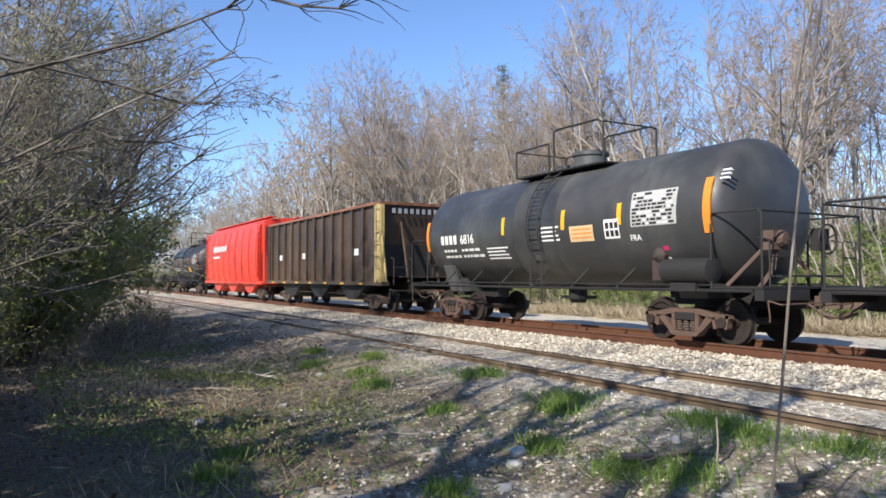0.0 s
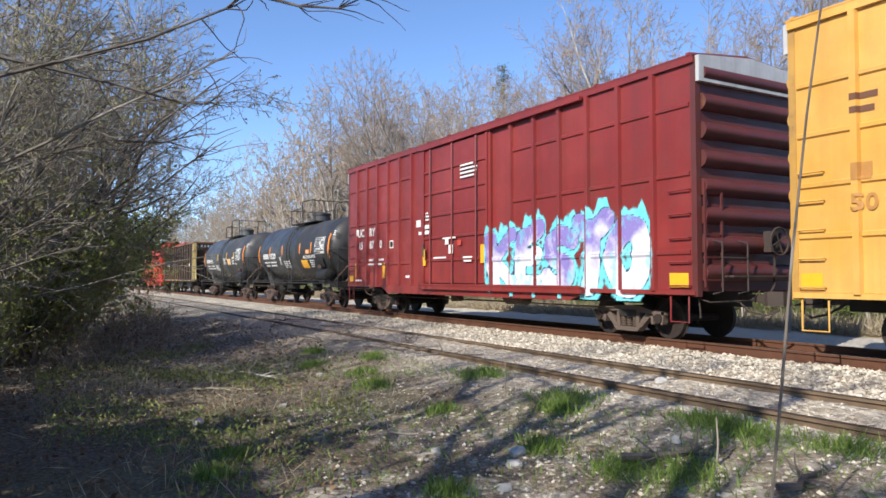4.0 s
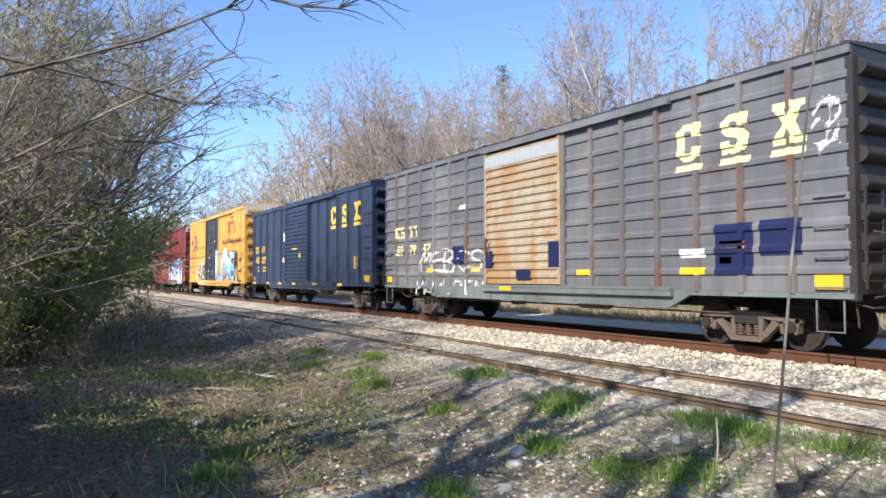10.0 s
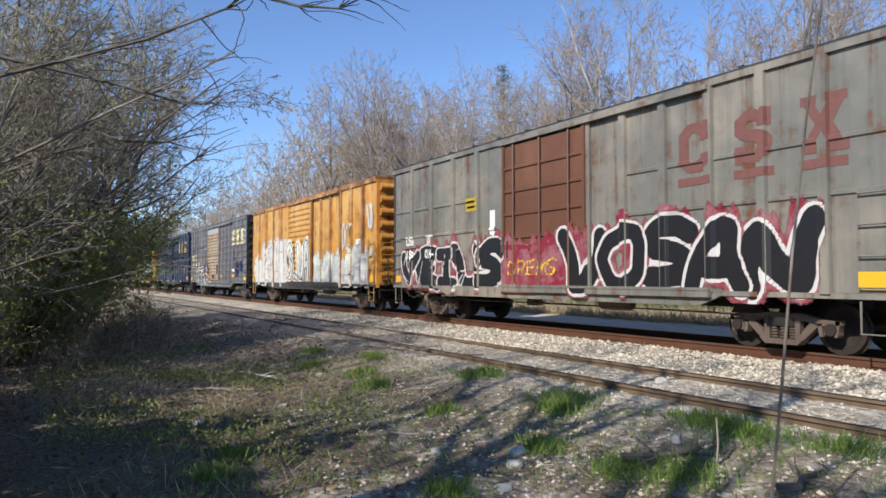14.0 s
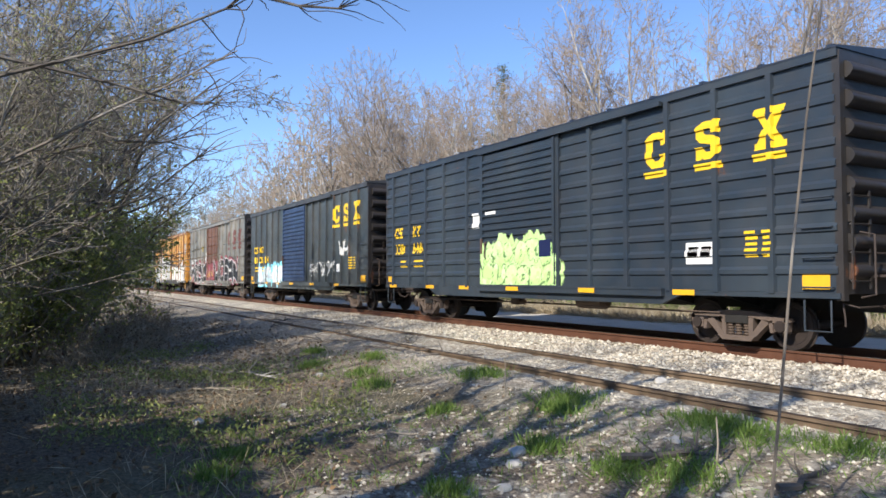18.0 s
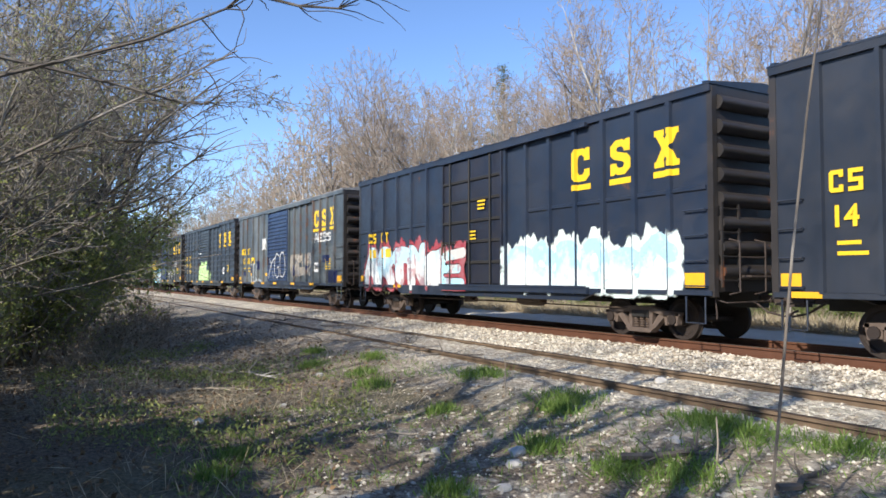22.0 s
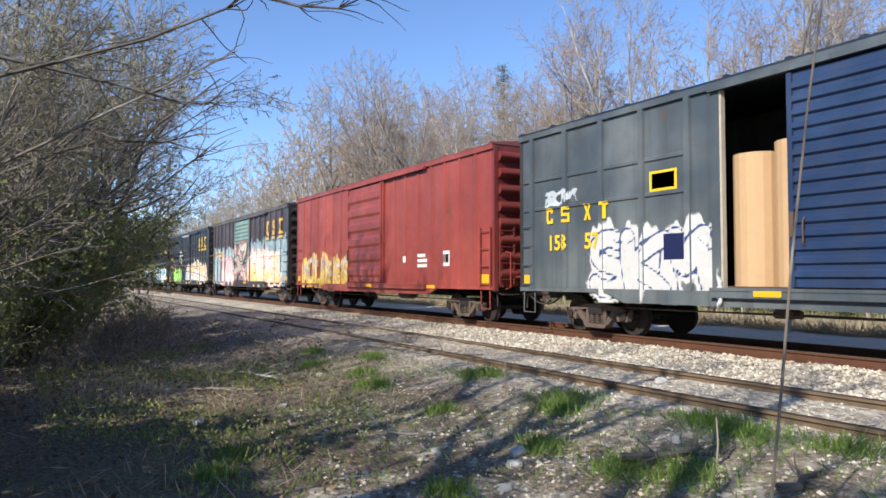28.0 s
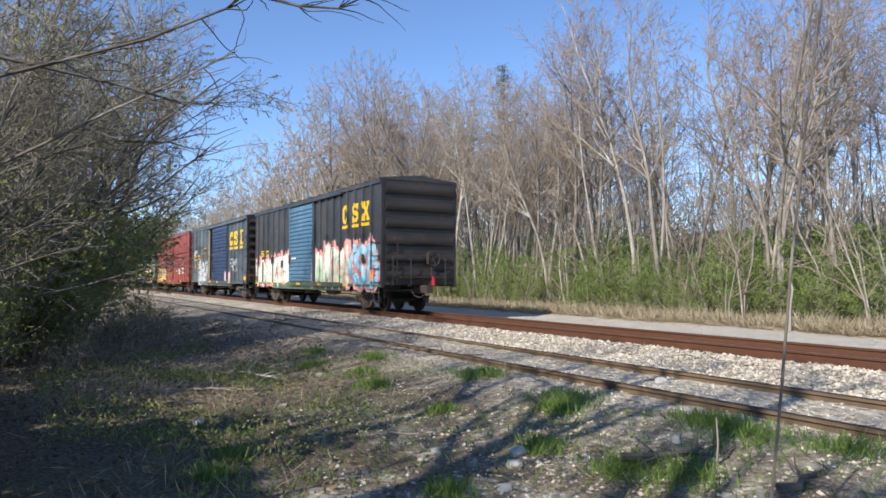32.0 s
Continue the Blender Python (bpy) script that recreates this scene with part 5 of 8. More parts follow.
add_car(x=167.6, H=4.80, label="dark navy boxcar with plug door and blue-white graffiti", wall=NAVY_DARK, door_mat=paint("ink_blue_door", (0.010, 0.013, 0.026), None, 0.05, 0.3), roof=NAVY_DARK, end=DARK_END, left=5, right=6, style="plug", post=(0.10, 0.08), belts=(2.9,), emblem=(12.1, 3.4, 0.82, LOGO), pitch=1.2, door=(0.396, 0.594), gear_mat=BLACK, marks=(3.0,),
        glyphs=csx_text(("1", "1"), z=1.95)[1], bars=small_print(8.4, 3.3, 3, 0.45, 0.05, 0.10, LOGO, 9) + small_print(8.0, 2.5, 3, 0.35, 0.045, 0.10, LOGO, 10) + [(1.1, 1.5, 1.95, 0.3, LOGO), (2.1, 2.7, 1.95, 0.3, LOGO)],
        graffiti=[{"box": (0.6, 6.4, 0.85, 2.35), "seed": 91, "word": "ARTNE", "col": ((0.62, 0.64, 0.64), (0.42, 0.62, 0.70), INK, (0.30, 0.03, 0.045)), "n": 5, "w": 0.27, "lw": 0.035}, {"box": (6.4, 7.6, 0.95, 2.1), "seed": 95, "word": "E", "col": ((0.36, 0.66, 0.76), CHALK, INK, (0.30, 0.03, 0.045)), "n": 2, "w": 0.14, "lw": 0.03}, {"box": (9.75, 15.2, 0.9, 2.15), "seed": 92, "word": "SCBOSC", "col": ((0.66, 0.70, 0.70), (0.34, 0.58, 0.72), (0.30, 0.48, 0.62), (0.60, 0.70, 0.68)), "n": 6, "w": 0.20, "lw": 0.025, "cover": True}])
add_car(x=184.9, near_posts=(0.86, 1.78, 2.67, 3.6, 4.51, 5.44), H=4.76, label="black-blue boxcar with ribbed door, green and peach graffiti", wall=paint("blueblack_paint", (0.014, 0.020, 0.032), (0.024, 0.031, 0.045), 0.03, 0.2), door_mat=paint("blueblack_paint", (0, 0, 0)), roof=NAVY_DARK, end=DARK_END, left=5, right=6, post=(0.07, 0.06), emblem=(12.6, 3.4, 0.82, LOGO), pitch=0.9, door=(0.40, 0.598), **{k: (v + [(6.6, 9.5, 4.47, 0.07, WHITE), (5.65, 5.85, 2.4, 0.45, WHITE), (5.7, 6.1, 3.25, 0.1, WHITE), (6.02, 6.12, 2.95, 0.3, WHITE), (6.7, 6.95, 2.98, 0.12, WHITE)] if k == "bars" else v) for k, v in lot(("14", "10", "45")).items()},
        graffiti=[{"box": (2.4, 6.0, 0.85, 2.1), "seed": 101, "word": "VNNAX", "col": (GREEN, LIME, (0.55, 0.85, 0.25)), "n": 5, "w": 0.15, "lw": 0.03, "curvy": 0.2}, {"box": (8.6, 15.4, 0.85, 2.4), "seed": 102, "word": "AOUOU", "col": (CHALK, SAND, INK, TAN_W), "n": 7, "w": 0.32, "lw": 0.03}, {"box": (8.4, 11.0, 1.0, 2.2), "seed": 103, "word": "AZ", "col": (CHALK, SAND, SKY_BLUE), "n": 2, "w": 0.14, "lw": 0.05}, {"box": (5.0, 5.8, 2.4, 3.6), "seed": 104, "col": (CHALK, CHALK, CHALK), "n": 1, "w": 0.025, "lw": 0.02}])
add_car(x=202.45, glyphs=[(q, 2.56, 0.36, c, YELLOW) for q, c in zip((1.0, 1.33, 2.12, 2.42), "CSXT")], near_posts=(0.62, 1.5, 2.5, 3.54, 4.55, 5.55), L=16.3, H=4.80, label="faded plum boxcar with sage door and pink flame graffiti", wall=PURPLE, door_mat=SAGE_DOOR, roof=paint("brown_roof", (0.07, 0.055, 0.05), None, 0.3, 0.4), end=DARK_END, left=5, right=6, post=(0.10, 0.08), belts=(2.4, 3.2), chord=paint("brown_roof", (0, 0, 0)), emblem=(12.5, 3.42, 0.85, plain("logo_orange", (0.72, 0.42, 0.07), 0.6, 0, 0.25, 4)), pitch=1.02, marks=(5.2, 8.6), door_ribs=15,
        graffiti=[{"box": (0.4, 6.1, 0.9, 3.1), "seed": 111, "col": ((0.30, 0.42, 0.43), (0.22, 0.28, 0.31), (0.55, 0.64, 0.63), (0.27, 0.38, 0.40)), "n": 6, "w": 0.16, "lw": 0.03, "cover": True}, {"box": (9.5, 15.9, 0.9, 3.25), "seed": 115, "col": ((0.26, 0.36, 0.38), (0.20, 0.28, 0.31), (0.45, 0.55, 0.55), (0.22, 0.31, 0.34)), "n": 6, "w": 0.13, "lw": 0.03, "cover": True}, {"box": (2.6, 6.1, 0.85, 2.5), "seed": 112, "word": "AUL", "col": ((0.66, 0.60, 0.58), (0.66, 0.42, 0.40), (0.45, 0.05, 0.06), (0.60, 0.42, 0.40)), "n": 4, "w": 0.28, "lw": 0.05}, {"box": (6.3, 9.1, 1.0, 3.3), "seed": 117, "col": ((0.55, 0.46, 0.40), (0.48, 0.47, 0.38), (0.05, 0.03, 0.03), (0.40, 0.10, 0.10)), "n": 2, "w": 0.19, "lw": 0.05, "curvy": 0.8}, {"box": (6.7, 8.9, 1.2, 2.9), "seed": 118, "col": (INK, INK, (0.62, 0.55, 0.48)), "n": 3, "w": 0.03, "lw": 0.03, "curvy": 0.9}, {"box": (9.5, 15.3, 0.85, 2.75), "seed": 114, "word": "EAUCL", "col": ((0.74, 0.50, 0.20), (0.72, 0.58, 0.50), (0.48, 0.06, 0.07), (0.70, 0.54, 0.48)), "n": 6, "w": 0.30, "lw": 0.045, "cover": True}])
add_car(x=220.1, L=16.3, H=4.85, label="red oxide boxcar with panelled door and yellow graffiti", wall=OXIDE, door_mat=OXIDE, roof=paint("red_roof", (0.20, 0.05, 0.04), None, 0.3, 0.4), end=paint("red_end", (0.17, 0.025, 0.022), (0.22, 0.04, 0.03), 0.15, 0.4), left=6, right=7, door=(0.386, 0.577), style="plain_ribs", door_ribs=6, post=(0.06, 0.04), stiles=True, ladder_mat=OXIDE, brake_mat=OXIDE, step_mat=OXIDE,
        marks=(3.0, 8.2, 12.6), bars=small_print(12.0, 1.9, 3, 0.6, 0.10, 0.16) + [(13.6, 13.95, 1.6, 0.45, WHITE), (13.66, 13.89, 1.7, 0.25, OXIDE), (10.9, 11.15, 1.75, 0.2, WHITE)],
        graffiti=[{"box": (0.8, 6.3, 0.9, 2.15), "seed": 121, "word": "MOLDEGS", "col": ((0.80, 0.58, 0.05), (0.50, 0.45, 0.40), (0.30, 0.12, 0.05), (0.70, 0.45, 0.10)), "n": 6, "w": 0.10, "lw": 0.04}])
add_car(x=237.6, near_posts=(0.5, 1.75, 2.96, 4.15, 5.33), H=4.80, label="grey-blue boxcar with half-open blue door showing paper rolls", wall=GREYBLUE, door_mat=BLUE_DOOR, roof=NAVY_DARK, end=DARK_END, left=4, right=4, post=(0.13, 0.06), belts=(2.9, 3.6), door=(0.372, 0.72), gap=(0.372, 0.461), leaf=(0.461, 0.722), door_ribs=15, emblem=(11.9, 3.2, 0.95, LOGO), pitch=1.2, dpost=GREYBLUE, marks=(6.8, 9.0, 12.2),
        text=[(1.1, 1.9, 0.36, "158", LOGO), (2.4, 1.9, 0.36, "57", LOGO)],
        glyphs=[(q, 2.52, 0.36, c, LOGO) for q, c in zip((1.07, 1.67, 2.4, 2.95), "CSXT")],
        bars=[(4.35, 5.05, 2.95, 0.4, LOGO), (4.41, 4.99, 3.0, 0.30, NAVY_DARK), (4.48, 4.92, 3.17, 0.06, LOGO), (4.48, 4.92, 3.06, 0.06, LOGO), (4.7, 5.2, 1.6, 0.5, BLUEPATCH)],
        graffiti=[{"box": (2.6, 5.9, 0.8, 2.3), "seed": 131, "word": "SKM", "col": (CHALK, CHALK, BLUE_INK, CHALK), "n": 3, "w": 0.18, "lw": 0.05}, {"box": (11.2, 12.2, 0.9, 1.6), "seed": 132, "col": (CHALK, (0.7, 0.4, 0.4), CHALK), "n": 2, "w": 0.15, "lw": 0.03}, {"box": (12.1, 13.9, 1.6, 2.45), "seed": 133, "col": (CHALK, CHALK, CHALK), "n": 4, "w": 0.03, "lw": 0.02}, {"box": (1.0, 2.2, 2.9, 3.3), "seed": 134, "col": ((0.4, 0.45, 0.48), (0.4, 0.45, 0.48), (0.5, 0.55, 0.56)), "n": 3, "w": 0.04, "lw": 0.02}])
LAST_CAR = boxcar(dict(x=255.55, near_posts=(0.6, 1.54, 2.4, 3.35, 4.27, 5.2), L=16.3, H=4.76, label="last dark boxcar with teal door and mint and pink graffiti", wall=paint("smoky_paint", (0.030, 0.034, 0.040), (0.065, 0.068, 0.07), 0.1, 0.35), door_mat=TEAL_DOOR, roof=DARK_ROOF, end=DARK_END, left=6, right=8, post=(0.08, 0.07), post_mat=paint("grimy_smoky_post", (0.035, 0.036, 0.04), (0.075, 0.07, 0.068), 0.55, 0.6), emblem=(12.55, 3.35, 0.80, LOGO), pitch=0.95, end_ribs=6, sill=paint("green_sill", (0.06, 0.10, 0.06), (0.12, 0.16, 0.10), 0.2, 0.4), brake_mat=RUSTY,
        text=[(1.2, 1.95, 0.26, "129", WHITE), (2.2, 1.95, 0.26, "72", WHITE)], glyphs=[(q, 2.35, 0.30, c, LOGO) for q, c in zip((1.2, 1.5, 2.1, 2.4), "CSXT")],
        bars=[(2.9, 3.5, 1.95, 0.35, BLACK), (4.6, 5.2, 1.75, 0.35, BLACK), (6.6, 7.3, 2.1, 0.08, WHITE), (13.2, 13.75, 1.45, 0.42, WHITE), (13.28, 13.67, 1.53, 0.27, BLACK), (15.0, 15.75, 1.12, 0.42, ORANGE)],
        graffiti=[{"box": (0.2, 6.1, 0.85, 2.4), "seed": 141, "word": "WNEIS", "col": ((0.60, 0.68, 0.56), (0.66, 0.68, 0.60), (0.10, 0.14, 0.12), PINK), "n": 6, "w": 0.24, "lw": 0.04}, {"box": (9.6, 13.4, 0.85, 2.6), "seed": 142, "word": "RAIN", "col": ((0.48, 0.62, 0.42), (0.70, 0.76, 0.62), (0.10, 0.14, 0.12), PINK), "n": 6, "w": 0.22, "lw": 0.035, "cover": True}, {"box": (13.1, 16.0, 0.8, 2.8), "seed": 143, "word": "KSB", "col": ((0.13, 0.42, 0.62), (0.36, 0.62, 0.76), INK, PINK), "n": 4, "w": 0.19, "lw": 0.035}]))
CARS.append(LAST_CAR)
part("rear_flag", Shape().prism([(0.02, 0.98), (0.13, 1.0), (0.11, 1.24), (0.05, 1.32)], "x", 16.3 + 0.88, 16.3 + 0.91), plain("flag_red", (0.75, 0.03, 0.03), 0.6, 0, 0.2), LAST_CAR, "red end-of-train marker")
TANK_BLACK = paint("tank_black", (0.022, 0.023, 0.025), (0.055, 0.056, 0.058), 0.05, 0.35, 0.42, streak=0.5)
TANK_GREY = paint("tank_dusty_black", (0.035, 0.037, 0.038), (0.10, 0.105, 0.10), 0.12, 0.4, 0.42, streak=0.6)


def tank_car(x, R, label, material, seed, dirty=False, stripe=ORANGE, print_mat=WHITE, number="", L=13.0):
    """A sulphur tank car: its space starts at the left end sill, at rail level."""
    zc = 2.50
    car = thing("tank_car", label, "tank car", group="train cars", m=pose(x, MAIN, 0))
    a, b, h = 0.85, L - 0.75, 0.55
    rings = []
    for i in range(7):
        t = math.pi / 2 * i / 6
        rings.append((a + h - h * math.cos(t), R * math.sin(t) if i else 0.02))
    mid = (a + b) / 2
    rings += [(mid - 0.9, R), (mid - 0.88, R + 0.012), (mid - 0.80, R + 0.012), (mid - 0.78, R), (mid + 0.78, R), (mid + 0.80, R + 0.012), (mid + 0.88, R + 0.012), (mid + 0.9, R)]
    rings += [(a + b - d, r) for d, r in rings[6::-1]]
    part("tank", Shape().lathe("x", (0, 0, zc), rings, 48), material, car, smooth=True)
    # stub sills, side walkway rails, saddles
    for x0, x1, sx in ((0.1, 3.3, 2.1), (L - 3.3, L - 0.1, L - 2.05)):
        part("end_sill", Shape().box(x0, x1, -0.2, 0.2, 0.70, 1.05).box(x0 if x0 < 5 else x1 - 0.18, x0 + 0.18 if x0 < 5 else x1, -1.45, 1.45, 0.86, 1.05), BLACK, car)
        part("saddle", Shape().prism([(-0.9, 0.85), (0.9, 0.85), (1.25, 1.9), (0.9, 1.25), (-0.9, 1.25), (-1.25, 1.9)], "x", sx - 0.35, sx + 0.35), material, car)
    part("platform", Shape().box(0.12, 1.15, -1.45, 1.45, 1.06, 1.10), BLACK, car)
    part("platform", Shape().box(L - 1.15, L - 0.12, -1.45, 1.45, 1.06, 1.10), BLACK, car)
    for sg in (-1, 1):
        s = Shape()
        s.tube([(0.3, sg * 1.44, 1.02), (L - 0.3, sg * 1.44, 1.02)], 0.03, 6)
        s.tube([(0.9, sg * 1.42, 1.12), (L - 0.9, sg * 1.42, 1.12)], 0.018, 6)
        for q in np.linspace(2.2, L - 2.2, 7):
            s.tube([(q, sg * 1.44, 1.02), (q + 0.35, sg * (R - 0.25), 1.45)], 0.022, 5)
        part("side_rail", s, BLACK, car)
    for e, sg in ((0.15, 1), (L - 0.15, -1)):
        s = Shape()
        for y in (-1.42, 1.42):
            s.tube([(e, y, 1.05), (e, y, 2.35), (e + sg * 0.06, y, 2.42), (e + sg * 1.0, y, 2.42), (e + sg * 1.05, y, 2.35), (e + sg * 1.05, y, 1.05)], 0.022, 6)
        s.tube([(e, -1.42, 2.40), (e, 1.42, 2.40)], 0.022, 6)
        part("end_handrail", s, BLACK, car)
    # manway, valve cover and top platform
    mw = part("manway", Shape().lathe("z", (mid + 0.5, 0, zc + R - 0.12), [(0, 0.42), (0.42, 0.42), (0.46, 0.46), (0.54, 0.46), (0.56, 0.40), (0.60, 0.1)], 20).lathe("z", (mid - 0.3, 0.1, zc + R - 0.1), [(0, 0.22), (0.3, 0.22), (0.34, 0.1)], 14).box(mid - 0.6, mid - 0.2, -0.2, 0.1, zc + R - 0.05, zc + R + 0.2), material, car, smooth=True)
    top = Shape()
    z0 = zc + R - 0.06
    p0, p1 = mid - 1.5, mid + 1.9
    for sg in (-1, 1):
        top.box(p0, p1, sg * 0.62 - 0.22, sg * 0.62 + 0.22, z0, z0 + 0.04)
    part("top_walkway", top, BLACK, car)
    for sg in (-1, 1):
        for q, hh in ((p0, 0.72), (mid - 0.1, 0.72), (mid + 0.1, 1.0), (p1, 0.95)):
            part("railing_post", Shape().tube([(q, sg * 0.84, z0), (q, sg * 0.84, z0 + hh)], 0.024, 6), BLACK, car)
        part("top_rail", Shape().tube([(p0, sg * 0.84, z0 + 0.72), (mid - 0.1, sg * 0.84, z0 + 0.74)], 0.022, 6), BLACK, car)
        part("top_rail", Shape().tube([(mid + 0.1, sg * 0.84, z0 + 0.98), (mid + 0.2, sg * 0.84, z0 + 1.04), (p1 - 0.2, sg * 0.84, z0 + 1.02), (p1, sg * 0.84, z0 + 0.92)], 0.026, 6), BLACK, car)
    for q, hh in ((p0, 0.72), (p1, 0.95)):
        part("top_rail", Shape().tube([(q, -0.84, z0 + hh), (q, 0.84, z0 + hh)], 0.02, 6), BLACK, car)
    # side ladder following the shell
    s = Shape()
    lx = mid - 0.1
    arc = [(-(R + 0.13) * math.sin(t), zc + (R + 0.13) * math.cos(t)) for t in np.linspace(0.35, 2.0, 12)]
    for d in (0, 0.45):
        s.tube([(lx + d, y, z) for y, z in arc] + [(lx + d, -1.44, 0.62)], 0.02, 5)
    for y, z in arc[1:]:
        s.tube([(lx, y, z), (lx + 0.45, y, z)], 0.014, 5)
    for z in (0.62, 0.9, 1.2):
        s.tube([(lx, -1.46, z), (lx + 0.45, -1.46, z)], 0.014, 5)
    part("side_ladder", s, BLACK, car)
    part("bottom_outlet", Shape().lathe("z", (mid, 0, 0.62), [(0, 0.18), (0.1, 0.24), (0.5, 0.24)], 12).box(mid - 0.35, mid + 0.35, -0.3, 0.3, 0.72, 0.80), BLACK, car)
    part("brake_cylinder", Shape().lathe("x", (L - 1.75, -1.36, 1.38), [(-0.6, 0.08), (-0.55, 0.24), (0.55, 0.24), (0.6, 0.08)], 16).box(L - 2.1, L - 1.5, -1.5, -1.0, 1.0, 1.16), BLACK, car, smooth=True)
    part("brake_valve", Shape().box(L - 2.75, L - 2.4, -1.3, -1.0, 1.2, 1.6).lathe("y", (L - 2.57, -1.4, 1.7), [(0, 0.05), (0.1, 0.16), (0.2, 0.16)], 10), GEAR, car)
    part("end_valve_gear", Shape().box(L - 0.62, L - 0.4, -0.75, -0.35, 1.75, 2.1).lathe("x", (L - 0.5, -0.55, 1.95), [(-0.1, 0.12), (0.12, 0.16), (0.2, 0.1)], 10).tube([(L - 0.5, -0.55, 1.8), (L - 0.45, -0.7, 1.4), (L - 0.6, -0.9, 1.05)], 0.05, 6).tube([(L - 0.4, -0.2, 1.7), (L - 0.35, 0.1, 1.4), (L - 0.3, 0.1, 1.05)], 0.035, 6).tube([(L - 1.0, -1.25, 1.1), (L - 0.6, -0.8, 1.75)], 0.04, 6), RUSTY, car, "rusty valve and brake gear on the tank's end")

    def on_shell(x0, x1, t0, t1, material, name, d=0.006, label="", slant=0.0):
        sh = Shape()
        ks = 6
        v = []
        for rr in (R + d, R - 0.01):
            for i in range(ks + 1):
                t = t0 + (t1 - t0) * i / ks
                for q in (x0, x1):
                    v.append((q + slant * (t - t0), -rr * math.sin(t), zc + rr * math.cos(t)))
        f = [(2 * i, 2 * i + 1, 2 * i + 3, 2 * i + 2) for i in range(ks)]
        sh.add(v, f + [tuple(j + 2 * (ks + 1) for j in reversed(q)) for q in f])
        part(name, sh, material, car, label)
    def shell_text(q, z, h, text, material):
        cu = bpy.data.curves.new("lettering", "FONT")
        cu.body, cu.size, cu.offset, cu.resolution_u = text, h * 1.35, 0.012 * h / 0.35, 3
        ob = new("lettering", cu)
        me = bpy.data.meshes.new_from_object(ob.evaluated_get(bpy.context.evaluated_depsgraph_get()))
        bpy.data.objects.remove(ob)
        for v in me.vertices:
            t = math.acos((z - zc) / R) - v.co.y / R
            v.co = (q + v.co.x, -(R + 0.012) * math.sin(t), zc + (R + 0.012) * math.cos(t))
        me.materials.clear()
        put("lettering", me, material, car)

    def block(q, z, w, h, material, name="stencil", d=0.006):
        t = math.acos((z + h - zc) / R)
        on_shell(q, q + w, t, t + h / R, material, name, d)
    for q in ((5.3, 7.95, 9.5) if not dirty else (5.3, 7.75, 9.6)):
        block(q, 2.36, 0.13, 0.46, YELLOW if dirty else stripe, "reflector")
    if not dirty:
        block(3.2, 2.36, 0.13, 0.46, stripe, "reflector")
    block(L - 1.35, 2.05, 0.17, 1.05, ORANGE, "reflector", 0.012)
    block(1.2, 2.05, 0.14, 0.9, ORANGE, "reflector", 0.012)
    rnd = random.Random(seed)
    if number:
        for k in range(4):
            block(2.1 + 0.24 * k, 2.22, 0.17, 0.26, print_mat)
        shell_text(3.2, 2.22, 0.27, number, print_mat)
    for k in range(2):
        for q, w in ((2.2, 0.75), (3.2, 0.9)):
            e = q
            while e < q + w:
                g = rnd.uniform(0.1, 0.28)
                block(e, 2.0 - k * 0.17, g, 0.075, print_mat)
                e += g + 0.05
    for k in range(4):
        block(5.45 if not dirty else 4.5, 2.02 - k * 0.09, rnd.uniform(0.8, 1.05), 0.045, print_mat)
        if dirty:
            block(7.0, 2.42 - k * 0.1, rnd.uniform(0.5, 0.7), 0.045, print_mat)
    block(10.0, 2.28, 1.22, 0.72, plain("stencil_panel", (0.42, 0.42, 0.40), 0.6, 0, 0.2, 10), "stencil_panel", 0.004)
    for k in range(9):
        q = 10.05
        while q < 11.1:
            w = rnd.uniform(0.05, 0.2)
            block(q, 2.32 + k * 0.075, min(w, 11.16 - q), 0.045, BLACK if rnd.random() < 0.72 else print_mat, "stencil", 0.008)
            q += w + 0.03
    if dirty:
        block(8.05, 2.06, 0.8, 0.36, plain("placard_tan", (0.62, 0.45, 0.25)), "placard")
        for k in range(3):
            block(8.12, 2.14 + k * 0.09, 0.66, 0.03, ORANGE, "stencil", 0.010)
        block(9.2, 2.08, 0.46, 0.42, print_mat, "placard")
        for k in range(6):
            block(9.25 + 0.14 * (k % 3), 2.13 + 0.17 * (k // 3), 0.10, 0.13, BLACK, "stencil", 0.010)
        shell_text(9.95, 2.02, 0.13, "FRA", print_mat)
        block(10.75, 1.78, 0.14, 0.1, plain("chalk_magenta", (0.6, 0.03, 0.16)), "stencil")
    else:
        block(8.05, 1.66, 0.85, 0.40, YELLOW, "placard")
        for k in range(3):
            block(8.15, 1.74 + k * 0.1, 0.6, 0.03, ORANGE, "stencil", 0.010)
    if number and not dirty:
        block(8.85, 2.33, 0.5, 0.18, ORANGE, "placard")
        shell_text(8.88, 2.37, 0.11, "2448", WHITE)
        shell_text(8.45, 2.13, 0.14, "MOLTEN SULPHUR", print_mat)
        for k in range(4):
            block(9.2, 2.0 - k * 0.085, 0.62 - 0.08 * k, 0.04, print_mat)
        for sg in (-1, 1):
            on_shell(4.93 - sg * 0.15, 5.0 - sg * 0.15, 1.72, 2.02, print_mat, "chalk_cross", 0.007, slant=sg * 1.05)
        block(10.35, 1.72, 0.75, 0.45, BLACK, "document_box", 0.08)
        block(2.0, 1.55, 0.5, 0.42, BLACK, "document_box", 0.08)
    dz = 1.52 if dirty else 1.62
    t0 = math.acos((dz - zc) / R)
